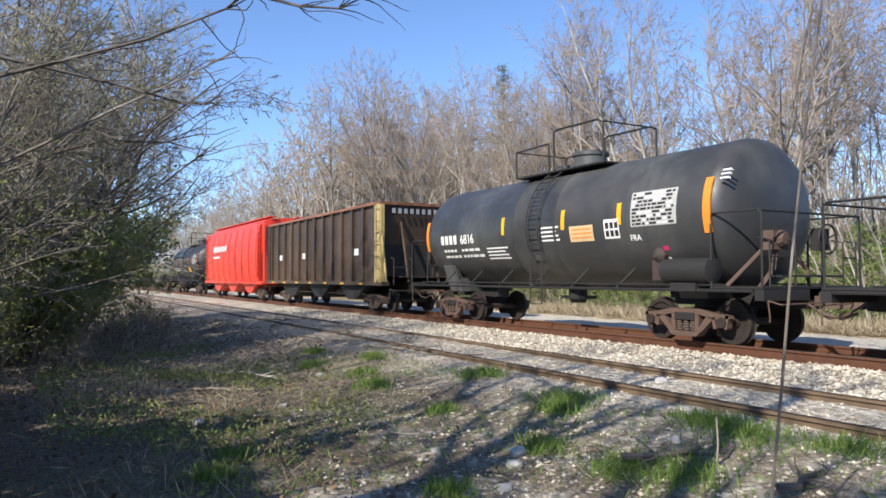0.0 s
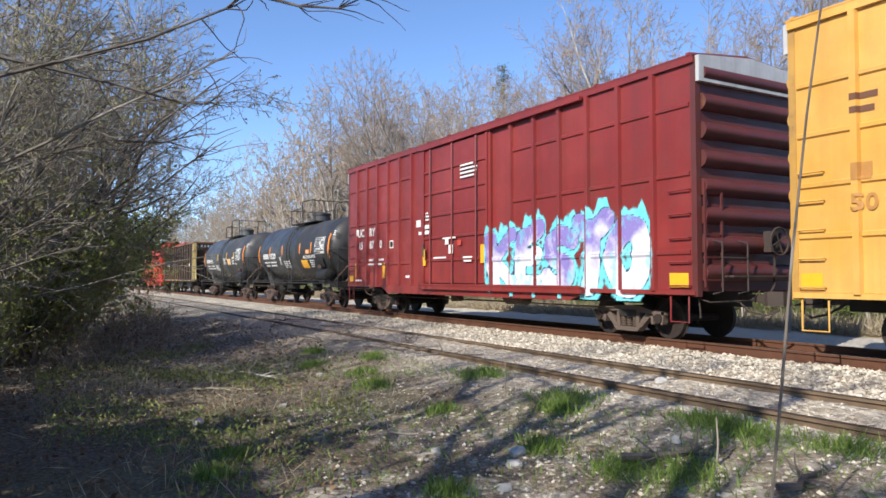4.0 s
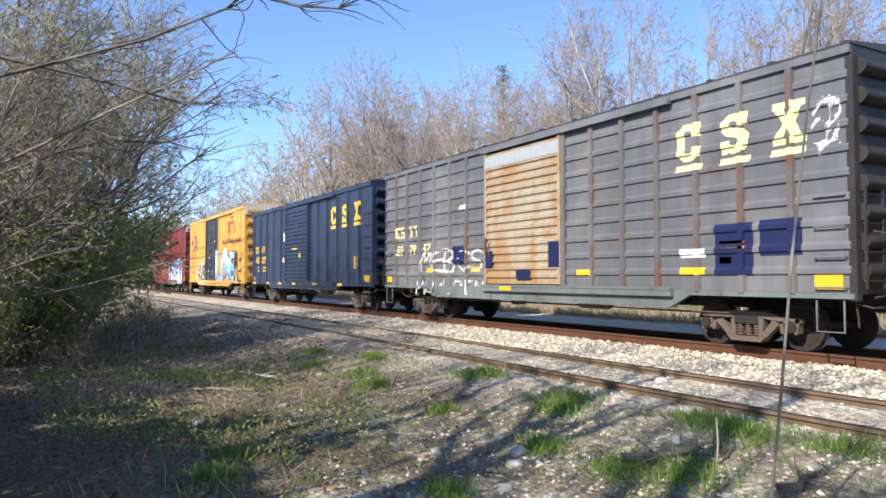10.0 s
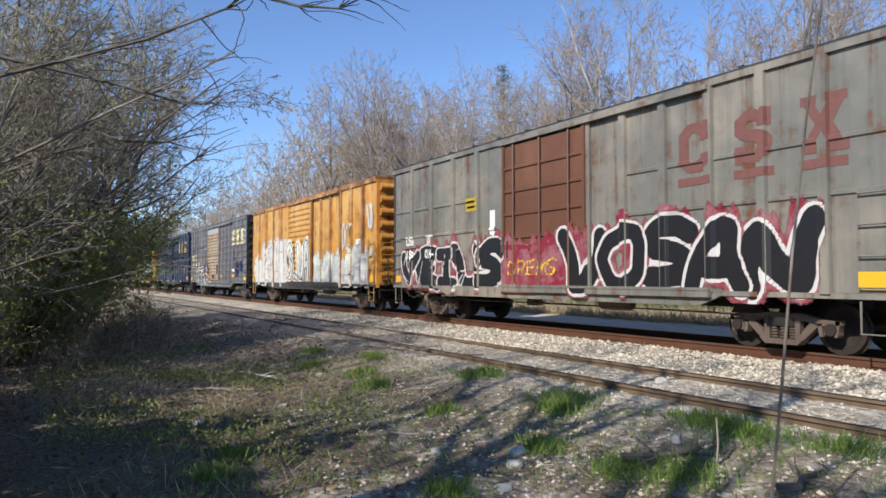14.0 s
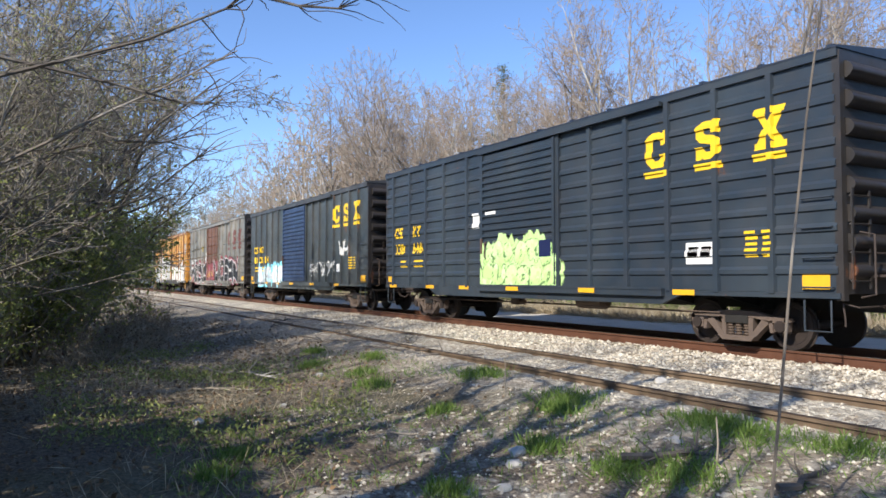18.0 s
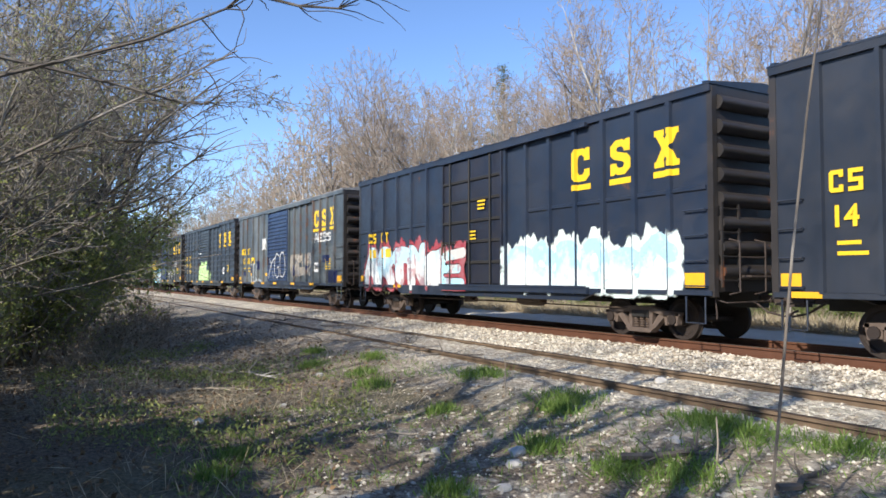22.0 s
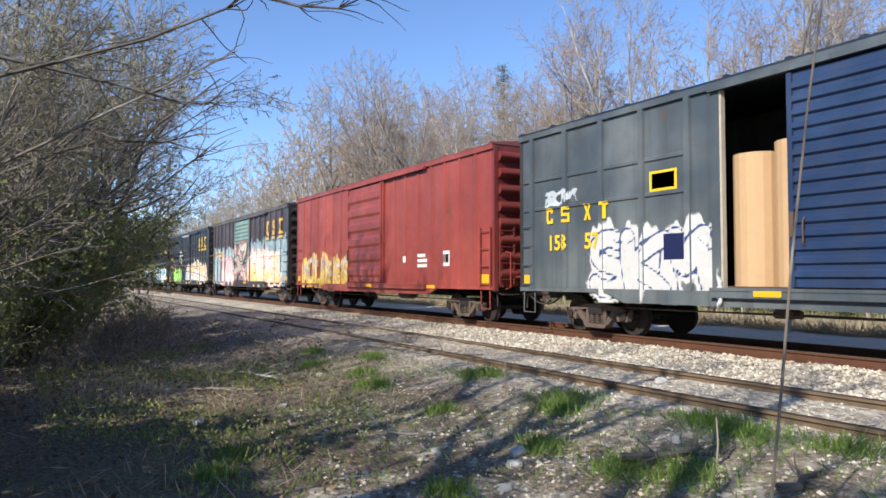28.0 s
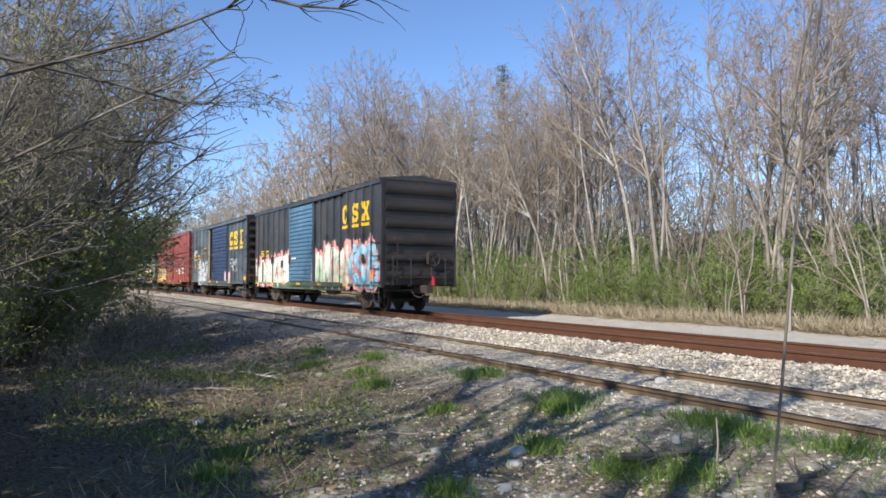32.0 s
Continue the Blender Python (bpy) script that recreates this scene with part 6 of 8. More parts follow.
    for k in range(6):
        on_shell(L - 2.35 - 0.05 * (k + 0.5 if k < 3 else 5.5 - k), L - 2.35 + 0.05 * (k + 0.5 if k < 3 else 5.5 - k) + 0.02, t0 - 0.15 + 0.05 * k, t0 - 0.10 + 0.05 * k, WHITE if dirty else BLACK, "diamond_placard", 0.05)
    for k in range(3):
        on_shell(L - 1.05, L - 0.85, 1.04 + k * 0.06, 1.065 + k * 0.06, print_mat, "stencil", d=-0.05)
    part("coupler", coupler_shape(0.1, -1), RUSTY, car)
    part("coupler", coupler_shape(L - 0.1, 1), RUSTY, car)
    hand_brake(car, L - 0.4, BLACK)
    truck(car, 2.1, RUSTY)
    truck(car, L - 2.15, RUSTY)
    return car


CARS.append(tank_car(-7.0, 1.42, "black tank car with yellow placard and orange strips", TANK_BLACK, 3, False, ORANGE, WHITE, "135209"))
CARS.append(tank_car(-21.0, 1.45, "dusty black tank car with white stencils", TANK_GREY, 4, True, YELLOW, WHITE, "6816", 13.2))


def gondola(x):
    L, H = 14.6, 3.95
    car = thing("hopper_gondola", "grimy dark brown open hopper car with cream end posts", "hopper car", group="train cars", m=pose(x, MAIN, 0))
    body = paint("gondola_grime", (0.055, 0.036, 0.024), (0.10, 0.062, 0.036), 0.5, 0.5, streak=0.8)
    cream = paint("cream_post", (0.55, 0.42, 0.16), (0.60, 0.48, 0.22), 0.25, 0.3)
    rusty = paint("rust_rail", (0.22, 0.09, 0.04), None, 0.8, 0.3)
    for sg in (-1, 1):
        y0, y1 = sorted((sg * 1.40, sg * 1.44))
        part("side_sheet", Shape().box(0.9, L - 0.9, y0, y1, 1.12, H - 0.1), body, car)
        for i in range(13):
            q = 1.0 + (L - 2.0) * i / 12
            ya, yb = sorted((sg * 1.44, sg * 1.55))
            part("side_post", Shape().box(q - 0.06, q + 0.06, ya, yb, 1.12, H - 0.1), body, car)
        ya, yb = sorted((sg * 1.36, sg * 1.57))
        part("top_rail", Shape().box(0.5, L - 0.5, ya, yb, H - 0.1, H), rusty, car)
        part("side_sill", Shape().box(0.1, L - 0.1, ya, yb, 0.98, 1.12), body, car)
        for e, d in ((0.5, 1), (L - 0.5, -1)):
            part("corner_post", Shape().box(min(e, e + d * 0.28), max(e, e + d * 0.28), ya, yb, 1.12, H - 0.1), cream if d < 0 else body, car)
            part("corner_brace", Shape().tube([(e - d * 0.35, sg * 1.45, 1.1), (e + d * 0.2, sg * 1.45, H - 0.4)], 0.04, 5), cream if d < 0 else body, car)
            part("corner_brace", Shape().tube([(e - d * 0.4, sg * 0.6, 1.1), (e + d * 0.2, sg * 0.6, H - 0.7)], 0.05, 5), body, car)
    for e, d in ((0.6, 1), (L - 0.6, -1)):
        part("slope_sheet", Shape().prism([(e, H - 0.1), (e + d * 0.05, H - 0.1), (e + d * 0.35, 2.5), (e + d * 2.4, 1.2), (e + d * 2.3, 1.15), (e + d * 0.3, 2.45)], "y", -1.40, 1.40), body, car)
        part("end_rail", Shape().box(min(e - d * 0.1, e + d * 0.1), max(e - d * 0.1, e + d * 0.1), -1.36, 1.36, H - 0.1, H), rusty, car)
    for k in range(8):
        part("stencil", Shape().box(L - 0.53, L - 0.523, -1.05 + 0.24 * k, -0.92 + 0.24 * k, H - 0.40, H - 0.22), plain("dull_stencil", (0.30, 0.31, 0.33), 0.7, 0, 0.3), car)
    for q in (2.0, 5.5, 11.5):
        part("stencil", patch(q, q + 0.5, 2.1, 2.35, -1.445), WHITE, car)
    part("load", Shape().box(0.9, L - 0.9, -1.39, 1.39, 1.3, 2.6), BLACK, car)
    for q in (3.6, 7.3, 11.0):
        part("hopper_bay", Shape().prism([(q - 1.6, 1.12), (q + 1.6, 1.12), (q + 0.4, 0.42), (q - 0.4, 0.42)], "y", -1.3, 1.3), BLACK, car)
    ladder(car, L - 0.72, -1.63, 1.2, 3.7, 7, 0.45, cream, stiles=True)
    ladder(car, 0.2, -1.63, 1.2, 3.7, 7, 0.45, body, stiles=True)
    for i in range(7):
        part("reflector", patch(1.2 + i * 1.85, 1.55 + i * 1.85, 1.0, 1.07, -1.571), YELLOW, car)
    hand_brake(car, L - 0.3, GEAR)
    underframe(car, L)
    truck(car, 2.0, STEEL)
    truck(car, L - 2.0, STEEL)
    return car


def covered_hopper(x):
    L, H = 14.6, 4.55
    car = thing("covered_hopper", "bright red covered hopper car with curved sides", "hopper car", group="train cars", m=pose(x, MAIN, 0))
    red = paint("bright_red_paint", (0.66, 0.045, 0.02), (0.72, 0.07, 0.035), 0.05, 0.2)
    ring = []
    for sg in (1, -1):
        col = [(1.40, 1.0), (1.50, 1.5), (1.55, 2.3), (1.52, 3.4), (1.38, 4.1), (1.0, H - 0.1), (0.0, H)]
        ring += [(sg * y, z) for y, z in (col if sg == 1 else col[-2::-1])]
    part("body", Shape().prism(ring, "x", 1.0, L - 1.0), red, car, smooth=True)
    for e, d in ((1.0, 1), (L - 1.0, -1)):
        part("end_slope", Shape().prism([(e + d * 0.02, H - 0.35), (e - d * 0.75, H - 0.35), (e - d * 0.78, H - 0.55), (e - d * 0.1, 2.6), (e + d * 0.02, 2.4)], "y", -1.25, 1.25), red, car)
        for sg in (-1, 1):
            part("end_post", Shape().prism([(e - d * 0.75, H - 0.4), (e - d * 0.55, H - 0.4), (e - d * 0.65, 1.0), (e - d * 0.85, 1.0)], "y", sg * 1.3 - 0.05, sg * 1.3 + 0.05), red, car)
        part("end_platform", Shape().box(min(e - d * 0.9, e), max(e - d * 0.9, e), -1.45, 1.45, 0.92, 1.06), red, car)
    for i in range(9):
        q = 1.2 + (L - 2.4) * i / 8
        for sg in (-1, 1):
            part("side_rib", Shape().prism([(sg * y + sg * 0.035, z) for y, z in ((1.40, 1.0), (1.50, 1.5), (1.55, 2.3), (1.52, 3.4), (1.38, 4.05))] + [(sg * y - sg * 0.01, z) for y, z in ((1.38, 4.05), (1.52, 3.4), (1.55, 2.3), (1.50, 1.5), (1.40, 1.0))], "x", q - 0.04, q + 0.04), red, car)
    for q in (3.4, 7.3, 11.2):
        part("hopper_bay", Shape().prism([(q - 1.7, 1.0), (q + 1.7, 1.0), (q + 0.35, 0.4), (q - 0.35, 0.4)], "y", -1.3, 1.3), red, car)
        part("roof_hatch", Shape().lathe("z", (q, 0, H - 0.02), [(0, 0.35), (0.12, 0.35), (0.15, 0.2)], 14), red, car)
    for sg in (-1, 1):
        part("side_sill", Shape().box(0.2, L - 0.2, sg * 1.45 - 0.06, sg * 1.45 + 0.06, 0.9, 1.05), red, car)
        part("roof_walk", Shape().box(0.6, L - 0.6, sg * 0.75 - 0.2, sg * 0.75 + 0.2, H + 0.02, H + 0.06), red, car)
    bars(car, [(3.2 + i * 0.55, 3.55 + i * 0.55, 2.9, 0.35) for i in range(7)] + [(3.2, 5.0, 2.5, 0.12)], WHITE, -1.60)
    ladder(car, L - 0.95, -1.52, 1.2, 4.2, 9, 0.42, red, stiles=True)
    ladder(car, 0.45, -1.52, 1.2, 4.2, 9, 0.42, red, stiles=True)
    underframe(car, L)
    truck(car, 1.9, STEEL)
    truck(car, L - 1.9, STEEL)
    return car


CARS.append(gondola(-37.2))
CARS.append(covered_hopper(-52.6))
TANK_WHITE = paint("tank_dirty_white", (0.30, 0.30, 0.28), (0.42, 0.42, 0.40), 0.2, 0.6)
CARS.append(tank_car(-67.8, 1.40, "black tank car, far along the train", TANK_BLACK, 6))
CARS.append(tank_car(-83.0, 1.40, "dirty white and black tank car, far along the train", TANK_WHITE, 7))
CARS.append(tank_car(-98.2, 1.40, "black tank car, far along the train", TANK_BLACK, 8))
CARS.append(tank_car(-113.4, 1.40, "black tank car, far along the train", TANK_BLACK, 9))
# ---------------------------------------------------------------- plants


def bark_mat(name, dark, light, patch_col):
    m, n, l, p = nodes_of(name)
    c = coords(n)
    a, b = noise_node(n, l, c, 1.6, 4), noise_node(n, l, c, 9, 5, 0.7, (1, 1, 0.35))
    oi = n.new("ShaderNodeObjectInfo")
    col = mix(n, l, b, dark, light)
    col = mix(n, l, ramp(n, l, a, 0.5, 0.66), col, patch_col)
    col = mix(n, l, math_node(n, l, "MULTIPLY", oi.outputs["Random"], 0.45), col, tuple(v * 0.5 for v in dark))
    l.new(col, p.inputs["Base Color"])
    p.inputs["Roughness"].default_value = 0.9
    bump(n, l, p, b, 0.4, 0.02)
    return m


def leaf_mat(name, a, b, sheen=0.35):
    m, n, l, p = nodes_of(name)
    g = n.new("ShaderNodeNewGeometry")
    col = ramp(n, l, g.outputs["Random Per Island"], 0.0, 1.0, (*a, 1), (*b, 1))
    l.new(col, p.inputs["Base Color"])
    p.inputs["Roughness"].default_value = 0.55
    tr = n.new("ShaderNodeBsdfTranslucent")
    l.new(col, tr.inputs["Color"])
    ms = n.new("ShaderNodeMixShader")
    ms.inputs[0].default_value = sheen
    l.new(p.outputs[0], ms.inputs[1])
    l.new(tr.outputs[0], ms.inputs[2])
    l.new(ms.outputs[0], n["Material Output"].inputs[0])
    return m


BARK = bark_mat("grey_bark", (0.19, 0.16, 0.13), (0.46, 0.42, 0.36), (0.52, 0.49, 0.44))
TWIG = bark_mat("brown_twig", (0.22, 0.16, 0.12), (0.43, 0.345, 0.265), (0.46, 0.41, 0.35))
BARK_MID = bark_mat("brown_bark", (0.075, 0.06, 0.048), (0.26, 0.225, 0.185), (0.33, 0.30, 0.26))
TWIG_DARK = bark_mat("shaded_twig", (0.14, 0.12, 0.095), (0.38, 0.34, 0.28), (0.46, 0.42, 0.36))
BARK_DARK = bark_mat("dark_bark", (0.05, 0.04, 0.032), (0.17, 0.145, 0.12), (0.24, 0.22, 0.19))
TWIG_PALE = bark_mat("pale_twig", (0.18, 0.145, 0.105), (0.44, 0.39, 0.31), (0.50, 0.46, 0.38))
LEAF_PRIVET = leaf_mat("privet_leaf", (0.14, 0.18, 0.045), (0.40, 0.43, 0.15), 0.5)
LEAF_SPRING = leaf_mat("spring_leaf", (0.13, 0.20, 0.04), (0.30, 0.40, 0.11), 0.45)
LEAF_BUD = leaf_mat("bud_leaf", (0.19, 0.20, 0.07), (0.36, 0.37, 0.15))
LEAF_FAR = leaf_mat("far_bud_leaf", (0.13, 0.15, 0.05), (0.26, 0.28, 0.11), 0.2)
GRASS = leaf_mat("grass_blade", (0.08, 0.15, 0.022), (0.25, 0.36, 0.085), 0.45)
STRAW = leaf_mat("straw_blade", (0.25, 0.20, 0.13), (0.52, 0.45, 0.32), 0.25)
LITTER = leaf_mat("dead_leaf", (0.07, 0.04, 0.02), (0.26, 0.17, 0.09), 0.15)
PINE = leaf_mat("pine_needle", (0.06, 0.085, 0.025), (0.16, 0.19, 0.06))


def grow(rng, p, d, length, r, level, spec, segs, tips):
    n, wig, lift, kids, angle, share, start = spec[level]
    step = length / n
    p, d = Vector(p), Vector(d).normalized()
    for i in range(n):
        d = (d + Vector((rng.gauss(0, wig), rng.gauss(0, wig), rng.gauss(0, wig) + lift))).normalized()
        q = p + d * step
        r0, r1 = r * (1 - 0.85 * i / n), r * (1 - 0.85 * (i + 1) / n)
        segs.append((p, q, max(r0, 0.0025), max(r1, 0.002), level))
        p = q
        if level + 1 < len(spec) and (i + 1) / n > start:
            k = kids / (n * (1 - start))
            for _ in range(int(k) + (rng.random() < k % 1)):
                side = d.orthogonal().normalized()
                side.rotate(Matrix.Rotation(rng.uniform(0, 6.283), 3, d).to_quaternion())
                a = math.radians(angle * rng.uniform(0.6, 1.35))
                left = 1 - 0.62 * (i + 1) / n
                grow(rng, p, d * math.cos(a) + side * math.sin(a), length * share * left * rng.uniform(0.7, 1.25), max(r1 * 0.62, 0.003), level + 1, spec, segs, tips)
    tips.append((p, d))


def needles(segs, name):
    """Fine twigs as three-sided points."""
    a = np.array([tuple(s[0]) for s in segs])
    b = np.array([tuple(s[1]) for s in segs])
    d = b - a
    d /= np.maximum(np.linalg.norm(d, axis=1, keepdims=True), 1e-6)
    u = np.cross(d, [[0.3, 0.2, 0.93]])
    u /= np.maximum(np.linalg.norm(u, axis=1, keepdims=True), 1e-6)
    w = np.cross(d, u)
    r = np.array([s[2] for s in segs])[:, None]
    v = np.stack([a + (u * math.cos(t) + w * math.sin(t)) * r for t in (0, 2.1, 4.2)] + [b], 1).reshape(-1, 3)
    k = np.arange(len(segs))[:, None] * 4
    f = np.concatenate([k + np.array([[0, 1, 3]]), k + np.array([[1, 2, 3]]), k + np.array([[2, 0, 3]])])
    return v, f


def tubes(segs, sides, name, tips=()):
    """One mesh of tapered three- to six-sided tubes from (start, end, radius, radius)."""
    a = np.array([tuple(s[0]) for s in segs])
    b = np.array([tuple(s[1]) for s in segs])
    d = b - a
    ln = np.linalg.norm(d, axis=1, keepdims=True)
    d = d / np.maximum(ln, 1e-6)
    ref = np.where(np.abs(d[:, 2:3]) < 0.9, [[0, 0, 1.0]], [[1.0, 0, 0]])
    u = np.cross(d, ref)
    u /= np.linalg.norm(u, axis=1, keepdims=True)
    w = np.cross(d, u)
    r0, r1 = np.array([s[2] for s in segs])[:, None], np.array([s[3] for s in segs])[:, None]
    rings = []
    for c, r, e in ((a - d * r0 * 0.3, r0, 0), (b, r1, 1)):
        for k in range(sides):
            t = 2 * math.pi * k / sides
            rings.append(c + (u * math.cos(t) + w * math.sin(t)) * r)
    v = np.stack(rings, 1).reshape(-1, 3)
    base = np.arange(len(segs))[:, None] * 2 * sides
    f = np.concatenate([base + np.array([[k, (k + 1) % sides, sides + (k + 1) % sides, sides + k]]) for k in range(sides)])
    f = [tuple(q) for q in f]
    if len(tips):
        v2, f2 = needles(tips, name)
        f += [tuple(q) for q in f2 + len(v)]
        v = np.concatenate([v, v2])
    me = bpy.data.meshes.new(name)
    me.from_pydata(v, [], f)
    me.shade_smooth()
    return me


def leaves(points, size, name, rng, droop=0.0, aspect=0.55):
    """Small folded leaves, two quads each, at the points."""
    P = np.array(points)
    n = len(P)
    g = np.random.default_rng(rng)
    d = g.normal(0, 1, (n, 3))
    d[:, 2] -= droop
    d /= np.linalg.norm(d, axis=1, keepdims=True)
    s = np.cross(d, g.normal(0, 1, (n, 3)))
    s /= np.linalg.norm(s, axis=1, keepdims=True)
    up = np.cross(d, s)
    L = size * g.uniform(0.6, 1.3, (n, 1))
    W = L * aspect / 2
    fold = up * W * 0.45
    v = np.stack([P, P + d * L * 0.5 + s * W + fold, P + d * L, P + d * L * 0.5 - s * W + fold], 1).reshape(-1, 3)
    b = np.arange(n)[:, None] * 4
    f = np.concatenate([b + np.array([[0, 1, 2]]), b + np.array([[0, 2, 3]])])
    me = bpy.data.meshes.new(name)
    me.from_pydata(v, [], f)
    return me


#        n  wiggle lift kids angle share start
WOOD_SPEC = [(11, 0.06, 0.015, 19, 40, 0.42, 0.38), (5, 0.15, 0.08, 9, 44, 0.42, 0.1), (3, 0.2, 0.06, 7, 46, 0.50, 0.0), (1, 0.2, 0.04, 0, 0, 0, 0)]
WOOD_LOW = [(7, 0.06, 0.02, 15, 42, 0.40, 0.18), (3, 0.15, 0.08, 7, 44, 0.45, 0.1), (1, 0.2, 0.06, 5, 46, 0.7, 0.0), (1, 0.2, 0.0, 0, 0, 0, 0)]
POLE_SPEC = [(9, 0.055, 0.02, 13, 36, 0.30, 0.45), (4, 0.15, 0.12, 7, 42, 0.45, 0.1), (2, 0.2, 0.06, 5, 46, 0.6, 0.0), (1, 0.2, 0.04, 0, 0, 0, 0)]
THICKET_SPEC = [(10, 0.09, 0.03, 11, 46, 0.55, 0.2), (7, 0.12, 0.03, 11, 44, 0.42, 0.1), (3, 0.2, 0.03, 7, 46, 0.55, 0.0), (1, 0.2, 0.02, 0, 0, 0, 0)]
SHRUB_SPEC = [(5, 0.14, 0.03, 7, 48, 0.55, 0.1), (4, 0.2, 0.03, 5, 50, 0.5, 0.1), (1, 0.25, 0.0, 0, 0, 0, 0)]


def make_tree(seed, height, spec, stems, radius, lean, label, name, category, bark, twig, bud=None, split=2, bud_size=0.03, thin=0.010):
    rng = random.Random(seed)
    t = thing(name, label, category)
    crown, fine, tips = [], [], []
    for s in range(stems):
        segs = []
        a = rng.uniform(0, 6.283)
        k = lean * rng.uniform(0.3, 1.0)
        h = height * rng.uniform(0.8, 1.0)
        off = 0.12 * stems * (stems > 1)
        grow(rng, (off * math.cos(a), off * math.sin(a), -0.15), (k * math.cos(a), k * math.sin(a), 1), h, radius * rng.uniform(0.75, 1.1), 0, spec, segs, tips)
        segs = [(p, q, max(r0, thin), max(r1, thin * 0.7), lv) for p, q, r0, r1, lv in segs]
        put("trunk", tubes([g for g in segs if g[4] < split], 5, "trunk"), bark, t)
        crown += [g for g in segs if split <= g[4] < len(spec) - 1]
        fine += [g for g in segs if g[4] >= max(split, len(spec) - 1)]
    if crown:
        put("crown", tubes(crown, 3, "crown", fine), twig, t)
    if bud:
        put("foliage", leaves([tuple(p) for p, d in tips[::3]], bud_size, "foliage", seed, 0.2), bud, t)
    return t, None, tips


def ground_at(x, y):
    return float(ground_z(x, y))


# far-side woods: tall bare trees in several rows
wr = random.Random(12)
TALL = [make_tree(100 + i, 15.5, WOOD_SPEC, 1, 0.12, 0.05, "tall bare grey deciduous tree at the wood's edge", "bare_tree", "tree", BARK if i % 2 else BARK_MID, TWIG, None)[0] for i in range(5)]
TALL += [make_tree(120 + i, 14.0, WOOD_SPEC, 2, 0.11, 0.16, "forked bare grey deciduous tree in the wood", "bare_tree", "tree", BARK, TWIG, None)[0] for i in range(2)]
POLE = [make_tree(130 + i, 14.5, POLE_SPEC, 1, 0.085, 0.06, "slender bare grey pole tree in the wood", "bare_tree", "tree", BARK, TWIG, None, 2, 0.03, 0.011)[0] for i in range(4)]
POLE += [make_tree(136 + i, 14.0, POLE_SPEC, 1, 0.07, 0.08, "slender bare brown pole tree in the wood", "bare_tree", "tree", BARK_MID, TWIG, None, 2, 0.03, 0.010)[0] for i in range(3)]
FAR_BUD = [make_tree(150 + i, 15.0, WOOD_LOW, 1, 0.15, 0.12, "bare tree in first green bud deep in the wood", "budding_tree", "tree", BARK, TWIG, LEAF_FAR, 2, 0.17, 0.026)[0] for i in range(2)]
FAR = [make_tree(140 + i, 15.0, WOOD_LOW, 1, 0.15, 0.10, "bare tree deep in the wood", "bare_tree", "tree", BARK, TWIG, None, 2, 0.03, 0.026)[0] for i in range(4)]


def wood_height(x, y):
    """The tree line rises along the track to a hump, then falls with the distance."""
    k = np.interp(-x, (10, 26, 36, 46, 62, 76, 90, 112, 160, 260), (0.92, 0.95, 0.94, 1.08, 1.26, 1.26, 1.16, 1.0, 1.02, 1.05))
    return float(k) + 0.05 * math.sin(x * 0.23) + 0.04 * math.sin(x * 0.61 + y)


DEEP = []


def deep(src, x, y, k, lean=3.0):
    """A tree too deep in the wood to tell apart: kept for the joined far wood."""
    DEEP.append((src, pose(x, y, ground_at(x, y), wr.uniform(-lean, lean), wr.uniform(-lean, lean), wr.uniform(0, 360)) @ Matrix.Diagonal((k, k, k, 1))))


def join_deep():
    mats, co, li, ls, mi = [BARK, TWIG, LEAF_FAR], [], [], [], []
    base = 0
    cache = {}
    for src, m in DEEP:
        for ob in src.children:
            me = ob.data
            if me.name not in cache:
                v, l_, n_ = np.empty(len(me.vertices) * 3, np.float32), np.empty(len(me.loops), np.int32), np.empty(len(me.polygons), np.int32)
                me.vertices.foreach_get("co", v)
                me.loops.foreach_get("vertex_index", l_)
                me.polygons.foreach_get("loop_total", n_)
                cache[me.name] = (v.reshape(-1, 3), l_, n_)
            v, l_, n_ = cache[me.name]
            mat3 = np.array(m.to_3x3(), np.float32)
            co.append(v @ mat3.T + np.array(m.translation, np.float32))
            li.append(l_ + base)
            ls.append(n_)
            mi.append(np.full(len(n_), {"trunk": 0, "crown": 1, "foliage": 2}[ob.name.split(".")[0]], np.int32))
            base += len(v)
    co, li, ls, mi = (np.concatenate(q) for q in (co, li, ls, mi))
    me = bpy.data.meshes.new("deep_wood")
    me.vertices.add(len(co))
    me.vertices.foreach_set("co", co.ravel())
    me.loops.add(len(li))
    me.loops.foreach_set("vertex_index", li)
    me.polygons.add(len(ls))
    me.polygons.foreach_set("loop_start", np.concatenate([[0], np.cumsum(ls)[:-1]]).astype(np.int32))
    me.polygons.foreach_set("material_index", mi)
    for q in mats:
        me.materials.append(q)
    me.update(calc_edges=True)
    tagged(new("deep_wood", me), "dense bare grey-brown trees deep in the wood", "woods", kind="stuff")


def plant(src, x, y, k, lean=3.0, group="bare wood trees"):
    t = copy_thing(src, pose(x, y, ground_at(x, y), wr.uniform(-lean, lean), wr.uniform(-lean, lean), wr.uniform(0, 360)))
    t.scale = (k * wr.uniform(0.9, 1.15), k * wr.uniform(0.9, 1.15), k)
    return tagged(t, group=group)


